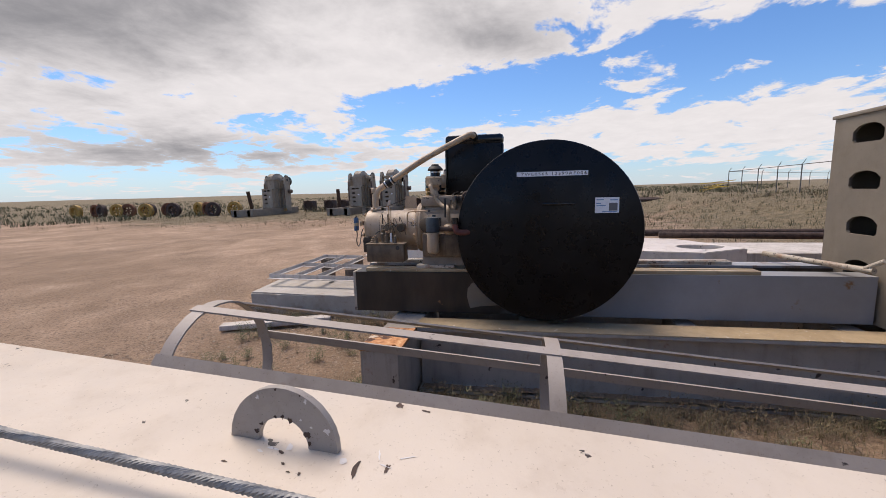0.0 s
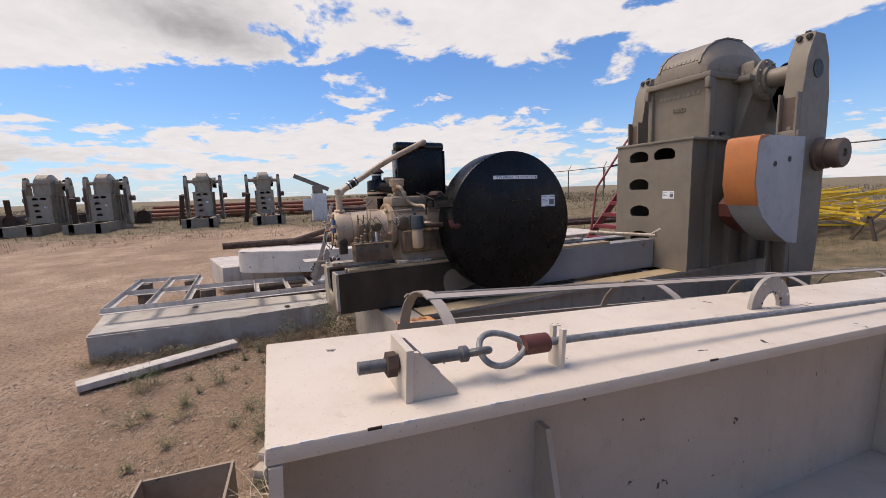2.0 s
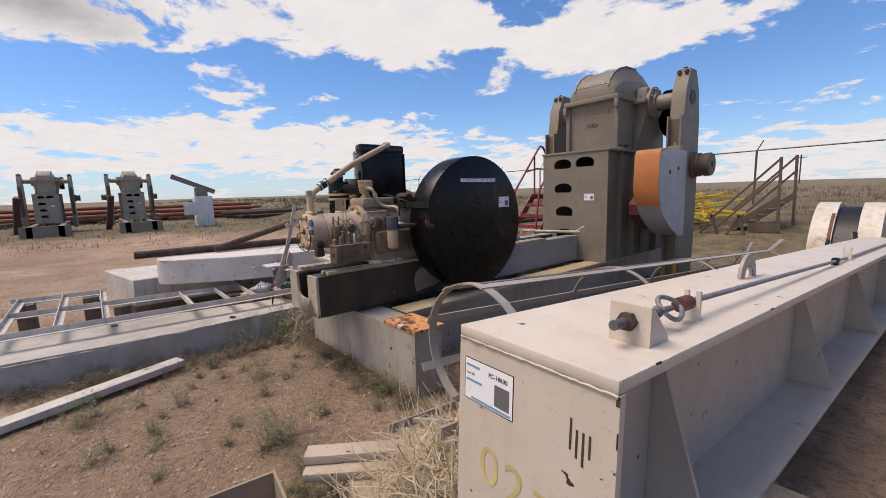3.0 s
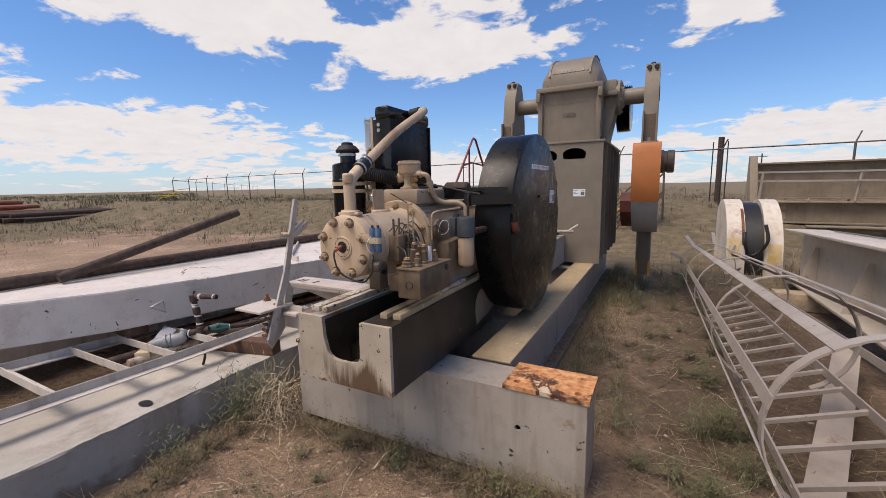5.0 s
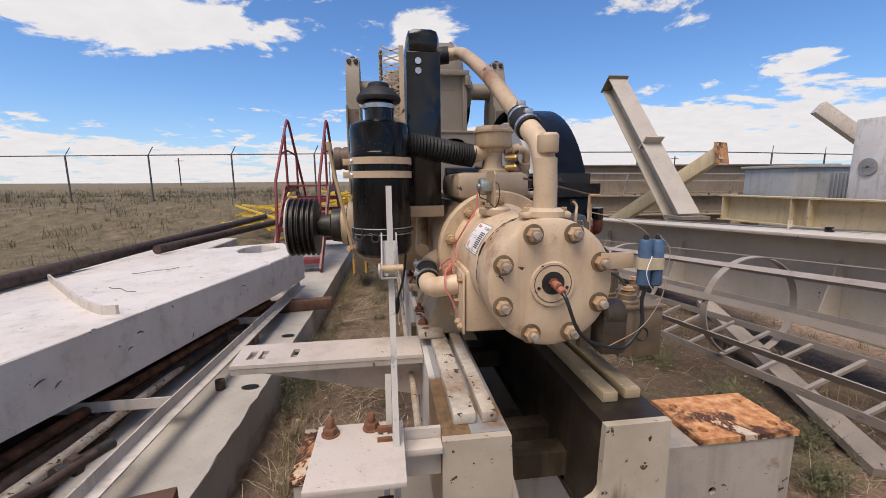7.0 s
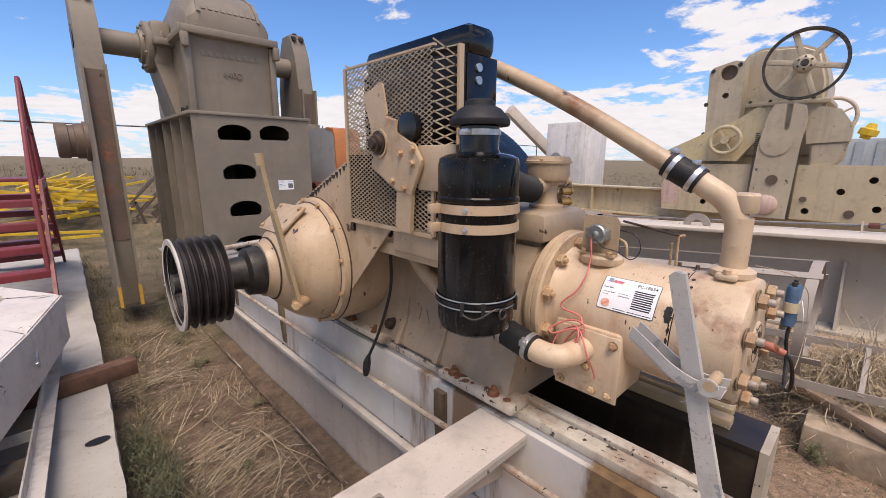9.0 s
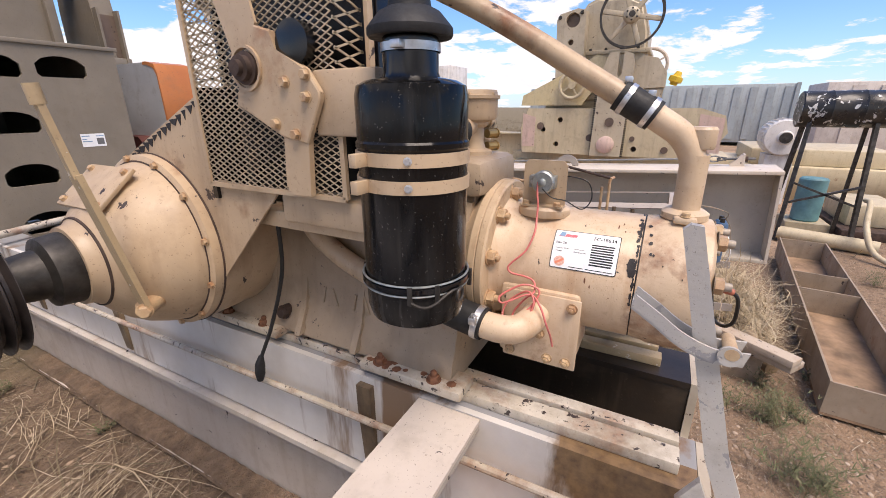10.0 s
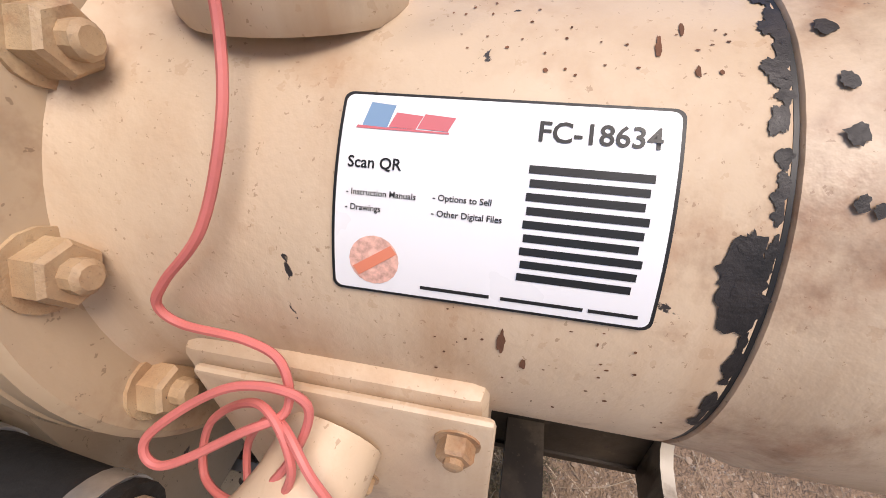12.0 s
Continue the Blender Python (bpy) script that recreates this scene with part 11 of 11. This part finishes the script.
def build_cover():
    s = Sheet(1)
    def drift(x, y):
        if noise.noise((x * 2.1, y * 2.1, 4.0)) > s.r.uniform(-0.45, 0.35):
            s.straw(x, y, 0.05 + 0.38 * s.r.random() ** 2, s.r.uniform(0.0018, 0.0048), 0.022)
    scatter(s, drift,
            [(-1.1, -0.32, 0.3, 6.5, 2400), (-1.2, 2.3, -0.9, 0.37, 1100), (-1.2, 2.3, -2.8, -0.9, 1300), (0.68, 2.9, 0.5, 7.0, 5200), (1.4, 6.0, -4.0, -1.2, 900), (-0.7, 1.2, 6.4, 8.5, 700), (-3.6, -1.0, -3.6, -2.2, 300), (-4.2, -1.6, -2.3, 1.0, 900)])
    s.done("straw_litter", M_LITTER, "scattered dry straw and stalks on the dirt", "straw")
    s = Sheet(2)
    scatter(s, lambda x, y: s.straw(x, y, s.r.uniform(0.2, 0.6), s.r.uniform(0.003, 0.008), 0.05), [(-1.0, -0.32, 0.5, 6.2, 260), (0.75, 2.6, 0.6, 6.5, 90), (-1.4, 2.0, -2.6, 0.3, 40), (1.5, 5.5, -3.6, -1.4, 30)])
    s.done("dry_twigs", M_SCRUB, "dry brown twigs lying on the dirt", "twigs")
    s = Sheet(3)
    scatter(s, lambda x, y: s.stone(x, y, 0.004 + 0.016 * s.r.random() ** 3), [(-1.2, 2.6, -2.8, 0.4, 5200), (-1.05, -0.3, 0.4, 6.0, 500), (0.7, 2.6, 0.5, 6.5, 500), (1.4, 8.0, -5.0, -1.2, 1800), (-6.5, -1.2, -5.0, -2.2, 900), (-6.0, -1.7, -2.3, 1.0, 500)])
    s.done("pebbles", M_PEBBLE, "sandy pebbles and clods scattered over the dirt", "pebbles")
    # bunches of pale stalks lying in the aisle and round the skid's corner
    s = Sheet(10)
    for x, y, a, n, l, sp, w in ((-0.98, 3.45, 0.2, 55, 0.55, 0.09, 0.0032), (-0.86, 2.25, 0.35, 90, 0.50, 0.15, 0.003), (-0.70, 1.95, 0.5, 60, 0.45, 0.14, 0.003), (-0.95, 2.95, 0.9, 26, 0.42, 0.08, 0.003), (-0.75, 3.95, 0.7, 26, 0.7, 0.10, 0.0036),
                                 (-0.52, 2.9, 1.2, 26, 0.45, 0.10, 0.003), (-0.55, 1.4, 0.9, 36, 0.5, 0.16, 0.003), (-0.8, 4.6, 0.3, 24, 0.5, 0.12, 0.003), (-0.85, 1.2, 2.0, 30, 0.5, 0.15, 0.003), (-0.60, 5.6, 0.5, 30, 0.5, 0.25, 0.003),
                                 (-0.5, 0.12, 2.6, 14, 0.35, 0.12, 0.0026), (0.35, 0.2, 0.6, 14, 0.35, 0.15, 0.0026), (1.7, 0.5, 0.4, 16, 0.6, 0.2, 0.0035), (1.4, 2.4, 0.8, 30, 0.6, 0.3, 0.003), (-0.7, -0.5, 0.3, 12, 0.5, 0.2, 0.003)):
        s.wisp(x, y, a, n, l, sp, w)
    for x, y, a, l in ((-0.47, 2.35, -1.45, 0.75), (-0.40, 2.15, -0.9, 0.6), (-0.60, 4.55, -2.3, 1.25), (-0.50, 2.62, -0.4, 0.55), (-0.62, 2.2, 0.15, 0.75), (-0.9, 2.6, 0.8, 0.6), (-0.35, 0.25, 2.5, 0.5), (0.1, 0.12, 1.9, 0.4), (-1.0, 4.1, 0.25, 0.9)):
        s.wisp(x, y, a, 2, l * 1.3, 0.015, 0.0055)
    s.done("dry_stalks", M_STALK, "pale dry stalks lying in bunches on the soil", "straw")
    # green weeds
    s = Sheet(4)
    spots = [(-0.23, -1.57, 0.16), (0.92, 0.24, 0.12), (-0.1, -0.98, 0.13), (0.98, -0.61, 0.17), (-0.2, -0.36, 0.14), (-0.97, -0.31, 0.18), (1.26, 1.16, 0.20), (1.67, 1.23, 0.20), (0.74, 0.24, 0.11),
             (-1.08, 0.10, 0.30), (-1.05, 0.28, 0.26), (3.5, -1.92, 0.16), (4.2, -1.86, 0.12), (4.5, -2.25, 0.14), (0.91, -0.58, 0.18), (2.13, -1.68, 0.16), (1.42, -0.57, 0.14), (-0.72, 5.3, 0.2), (0.2, -0.47, 0.12)]
    for _ in range(45):
        spots.append((s.r.uniform(-1.1, 2.0), s.r.uniform(-1.7, 0.3), s.r.uniform(0.05, 0.10)))
    for _ in range(70):
        spots.append((s.r.uniform(0.75, 2.0), s.r.uniform(0.2, 6.5), s.r.uniform(0.06, 0.16)))
    for _ in range(26):
        spots.append((s.r.uniform(1.2, 2.8), s.r.uniform(-0.6, 0.8), s.r.uniform(0.05, 0.12)))
    for _ in range(10):
        spots.append((s.r.uniform(-1.03, -0.36), s.r.uniform(0.6, 6.5), s.r.uniform(0.05, 0.10)))
    for x, y, h in spots:
        if free_spot(x, y):
            s.sprig(x, y, h * 1.25, int(14 + 90 * h), 0.0022)
    s.done("green_weeds", M_GREENWEED, "low grey-green weeds growing on the dirt", "weeds")
    s = Sheet(14)
    for x, y, h in ((-0.52, 4.79, 0.22), (-0.48, 4.72, 0.18), (-1.06, 2.75, 0.17), (-1.05, 2.62, 0.16), (-1.03, 2.50, 0.20), (-1.06, 2.40, 0.18), (-1.04, 2.28, 0.20), (-1.05, 2.15, 0.18), (-1.04, 2.02, 0.22), (-1.08, 1.92, 0.2), (-0.99, 2.35, 0.14), (-0.98, 2.1, 0.16), (-1.05, 1.75, 0.15)):
        s.sprig(x, y, h, int(14 + 90 * h), 0.002)
    s.done("dark_weeds", M_SAGE, "dark green weeds growing along the pad's edge", "weeds")
    # dry tufts along edges
    s = Sheet(5)
    for i in range(110):
        y = s.r.uniform(-2.2, 8.5)
        x = -1.0 + s.r.uniform(-0.0, 0.10) + (0.0 if y > 0.4 else (y - 0.4) * -0.02 - max(0, -0.9 - y) * 0.28)
        if free_spot(x, y):
            s.tuft(x, y, 16, s.r.uniform(0.06, 0.22), 0.07, 0.003)
    for i in range(260):
        s.tuft(0.72 + abs(s.r.gauss(0, 0.25)), s.r.uniform(0.65, 6.6), 14, s.r.uniform(0.05, 0.18), 0.08, 0.003)
    for i in range(120):
        s.tuft(s.r.uniform(-0.74, 1.18), 0.36 - abs(s.r.gauss(0, 0.06)), 8, s.r.uniform(0.04, 0.12), 0.06, 0.003)
    for i in range(200):
        s.tuft(s.r.uniform(2.5, 6.5), s.r.uniform(0.2, 7.5), 16, s.r.uniform(0.06, 0.20), 0.10, 0.004)
    s.done("dry_grass_tufts", M_DRYGRASS, "dry grass tufts along the steel and concrete", "grass")
    s = Sheet(8)
    for i in range(330):
        y = s.r.uniform(-2.25, 0.5) if i < 210 else s.r.uniform(0.5, 6.0)
        x = -1.02 + abs(s.r.gauss(0, 0.10)) + (0.0 if y > 0.4 else (y - 0.4) * -0.02 - max(0, -0.9 - y) * 0.20)
        s.sprig(x, y, s.r.uniform(0.04, 0.13), 5, 0.0022)
    for i in range(160):
        s.sprig(s.r.uniform(-0.72, 1.2), 0.34 - abs(s.r.gauss(0, 0.10)), s.r.uniform(0.04, 0.12), 5, 0.0022)
    for i in range(200):
        s.sprig(0.74 + abs(s.r.gauss(0, 0.16)), s.r.uniform(0.7, 6.4), s.r.uniform(0.04, 0.16), 5, 0.0025)
    for i in range(60):
        s.sprig(s.r.gauss(-0.9, 0.35), s.r.gauss(-1.2, 0.5), s.r.uniform(0.03, 0.09), 6, 0.0022)
    s.done("dead_weeds", M_SCRUB, "dark dead weeds and debris along the steel and concrete", "weeds")
    s = Sheet(9)
    for _ in range(2600):
        a, d = s.r.uniform(2.6, 4.3), 34 + 110 * s.r.random() ** 1.5
        s.tuft(d * math.cos(a), d * math.sin(a), 9, s.r.uniform(0.2, 0.6), 0.9, 0.03 + d * 0.0004)
    for _ in range(900):
        x, y = s.r.uniform(-30, -4), s.r.uniform(6.0, 30.0)
        s.tuft(x, y, 8, s.r.uniform(0.1, 0.35), 0.4, 0.014)
    s.done("sage_scrub", M_SAGE, "dull green sage scrub over the plain", "scrub")
    # brown scrub in the plain and by the fence
    s = Sheet(6)
    for _ in range(2600):
        x, y = s.r.uniform(-22, 20), 6.5 + 15.5 * s.r.random()
        if free_spot(x, y):
            s.tuft(x, y, 9, s.r.uniform(0.06, 0.24), 0.22, 0.008)
    for _ in range(1500):
        a, d = s.r.uniform(0.1, 3.05), s.r.uniform(22, 60)
        s.tuft(d * math.cos(a), d * math.sin(a), 10, s.r.uniform(0.12, 0.40), 0.6, 0.022)
    for _ in range(1700):
        x, y = s.r.uniform(-48, -15), s.r.uniform(-26, 8)
        s.tuft(x, y, 8, s.r.uniform(0.05, 0.25), 0.4, 0.014)
    s.done("prairie_scrub", M_SCRUB, "brown dry prairie scrub and grass", "scrub")
    s = Sheet(7)
    for _ in range(1500):
        x, y = s.r.uniform(-24, 20), 5.5 + 17 * s.r.random()
        if free_spot(x, y):
            s.tuft(x, y, 9, s.r.uniform(0.05, 0.20), 0.3, 0.008)
    for _ in range(1100):
        x, y = s.r.uniform(-46, -13), s.r.uniform(-26, 8)
        s.tuft(x, y, 8, s.r.uniform(0.04, 0.18), 0.5, 0.014)
    s.done("prairie_grass", M_DRYGRASS, "pale dry prairie grass", "grass")


build_cover()


def stalk_heap(name, c, rad, n, seed, label, w=0.0035):
    """A springy heap of long dry stalks that curl through one another."""
    s = Sheet(seed)
    r = s.r
    for _ in range(n):
        u = Vector((r.gauss(0, 1), r.gauss(0, 1), abs(r.gauss(0, 1)))).normalized() * r.random() ** 0.4
        p = Vector((c[0] + u.x * rad[0], c[1] + u.y * rad[1], u.z * rad[2]))
        d = Vector((r.gauss(0, 1), r.gauss(0, 1), r.gauss(0, 0.45))).normalized()
        turn = Vector((r.gauss(0, 1), r.gauss(0, 1), r.gauss(0, 1))) * r.uniform(0.15, 0.6)
        pts = []
        L = r.uniform(0.03, 0.075)
        for i in range(6):
            pts.append((p.x, p.y, max(p.z, 0.01)))
            d = (d + turn.cross(d) * 0.6).normalized()
            p = p + d * L
        s.ribbon(pts, r.uniform(w * 0.6, w * 1.4))
    s.done(name, M_STALK, label, "straw")


stalk_heap("straw_heap", (2.36, -0.26), (0.46, 0.46, 0.58), 6500, 11, "heap of pale tangled dry stalks against the beam's end", 0.0055)
stalk_heap("straw_clump", (-0.83, 0.26), (0.13, 0.15, 0.40), 190, 12, "clump of tangled dry stalks beside the skid", 0.0042)
stalk_heap("straw_clump", (2.9, 7.3), (0.9, 0.9, 0.6), 900, 13, "dry brown bush of stalks by the pumping head")


# ---- parked truck, scrap heap and hopper across the drive ----
def build_pickup():
    t = thing("pickup_truck", (20.5, -12.5, 0.0), "white crew-cab pickup truck parked on the sand", "truck")
    D = Vector((-0.47, -0.883, 0)).normalized()
    S = Vector((-D.y, D.x, 0))
    m = Matrix((D, S, Vector((0, 0, 1)))).transposed().to_4x4()
    m.translation = (19.6, -9.7, 0.0)

    def put(name, bm, mat, par, label=""):
        bmesh.ops.transform(bm, matrix=m, verts=bm.verts)
        return part(name, bm, mat, par, label)
    bm = B()
    prof = [(0.0, 0.55), (0.05, 1.12), (2.0, 1.18), (2.02, 1.20), (4.05, 1.20), (5.3, 1.10), (5.65, 1.0), (5.7, 0.55), (5.1, 0.50), (4.95, 0.85), (4.6, 0.98), (4.25, 0.85), (4.1, 0.50), (1.75, 0.48), (1.6, 0.85), (1.25, 0.98), (0.9, 0.85), (0.75, 0.52)]
    prism(bm, prof, -0.98, 0.98, "y")
    bmesh.ops.bevel(bm, geom=[e for e in bm.edges if abs(e.verts[0].co.y - e.verts[1].co.y) < 1e-4], offset=0.04, segments=2, affect="EDGES")
    put("body", bm, M_TRUCKWHITE, t)
    bm = B()
    hexa(bm, [(2.0, -0.92, 1.19), (4.3, -0.92, 1.19), (4.3, 0.92, 1.19), (2.0, 0.92, 1.19), (2.12, -0.76, 1.90), (3.55, -0.76, 1.90), (3.55, 0.76, 1.90), (2.12, 0.76, 1.90)])
    bmesh.ops.bevel(bm, geom=bm.edges[:], offset=0.05, segments=2, affect="EDGES")
    cab = put("cab", bm, M_TRUCKWHITE, t)
    for s in (-1, 1):
        for a, b in ((2.22, 2.95), (3.05, 3.75)):
            bm = B()
            hexa(bm, [(a, s * 0.905, 1.27), (b + 0.25 * (b > 3.2), s * 0.905, 1.27), (b + 0.25 * (b > 3.2), s * 0.915, 1.27), (a, s * 0.915, 1.27), (a + 0.04, s * 0.79, 1.80), (b - 0.1, s * 0.79, 1.80), (b - 0.1, s * 0.80, 1.80), (a + 0.04, s * 0.80, 1.80)])
            put("side_window", bm, M_TRUCKGLASS, cab, "dark tinted side window")
        for x in (1.25, 4.6):
            w = B()
            lathe(w, [(0.22, -0.12), (0.37, -0.12), (0.40, -0.09), (0.40, 0.09), (0.37, 0.12), (0.22, 0.12)], Matrix.Translation((x, s * 0.86, 0.40)) @ Matrix.Rotation(radians(90), 4, "X"), 28)
            wh = put("wheel", w, M_RUBBER, t)
            w = B()
            lathe(w, [(0.0, -0.13), (0.21, -0.125), (0.22, -0.10), (0.22, 0.10), (0.21, 0.125), (0.0, 0.13)], Matrix.Translation((x, s * 0.86, 0.40)) @ Matrix.Rotation(radians(90), 4, "X"), 20)
            put("rim", w, M_STEEL, wh)
        bm = B()
        box(bm, -0.01, 0.04, min(s * 0.80, s * 0.95), max(s * 0.80, s * 0.95), 0.72, 1.0, 0.01)
        put("tail_light", bm, M_LOGORED, t)
    bm = B()
    box(bm, -0.12, 0.02, -0.9, 0.9, 0.50, 0.64, 0.02)
    put("bumper", bm, M_STEEL, t)
    s = Sheet(21)
    for _ in range(240):
        x, y = s.r.gauss(26.0, 1.6), s.r.gauss(-10.0, 1.2)
        a = s.r.uniform(0, 6.28)
        L = s.r.uniform(0.5, 1.9)
        z = s.r.uniform(0.03, 0.55)
        s.ribbon([(x, y, z), (x + math.cos(a) * L / 2, y + math.sin(a) * L / 2, z + s.r.uniform(-0.1, 0.3) + 0.05), (x + math.cos(a) * L, y + math.sin(a) * L, max(0.03, z + s.r.uniform(-0.2, 0.1)))], s.r.uniform(0.04, 0.14))
    s.done("scrap_heap", M_SCRAP, "heap of grey and rusty bent scrap metal", "scrap heap")
    h = thing("steel_hopper", (31.0, -15.0, 0), "rusty red open steel hopper with a raised bar", "hopper")
    for i in range(9):
        bm = B()
        k = i / 8
        p = Vector((30.3 - 0.5 * k, -13.2 - 2.6 * k, 0.25))
        bar(bm, p, p + Vector((0.0, 0.35 * (1 - 2 * k) * 1.2, 1.5)), 0.10, 0.06)
        part("stave", bm, M_REDBROWN, h)
    for z, e in ((0.35, 0.0), (0.9, 0.2), (1.65, 0.42)):
        bm = B()
        bar(bm, (30.3, -13.2 + e, z), (29.8, -15.8 - e, z), 0.08, 0.08)
        part("rim_bar", bm, M_REDBROWN, h)
    bm = B()
    bar(bm, (30.0, -14.6, 0.5), (29.9, -15.6, 3.0), 0.08, 0.08)
    part("raised_bar", bm, M_DARKSTEEL, h)


M_TRUCKWHITE = paint("white_car_paint", (0.74, 0.75, 0.76), (0.68, 0.69, 0.70), rough=0.25)
M_TRUCKGLASS = plain("tinted_glass", (0.012, 0.014, 0.016), 0.08, 0, 0.2, 4, 0.0)
M_SCRAP = leaf_mat("scrap_metal", [(0.10, 0.06, 0.04), (0.34, 0.31, 0.28), (0.20, 0.15, 0.11), (0.52, 0.50, 0.47)], 0.6)
build_pickup()
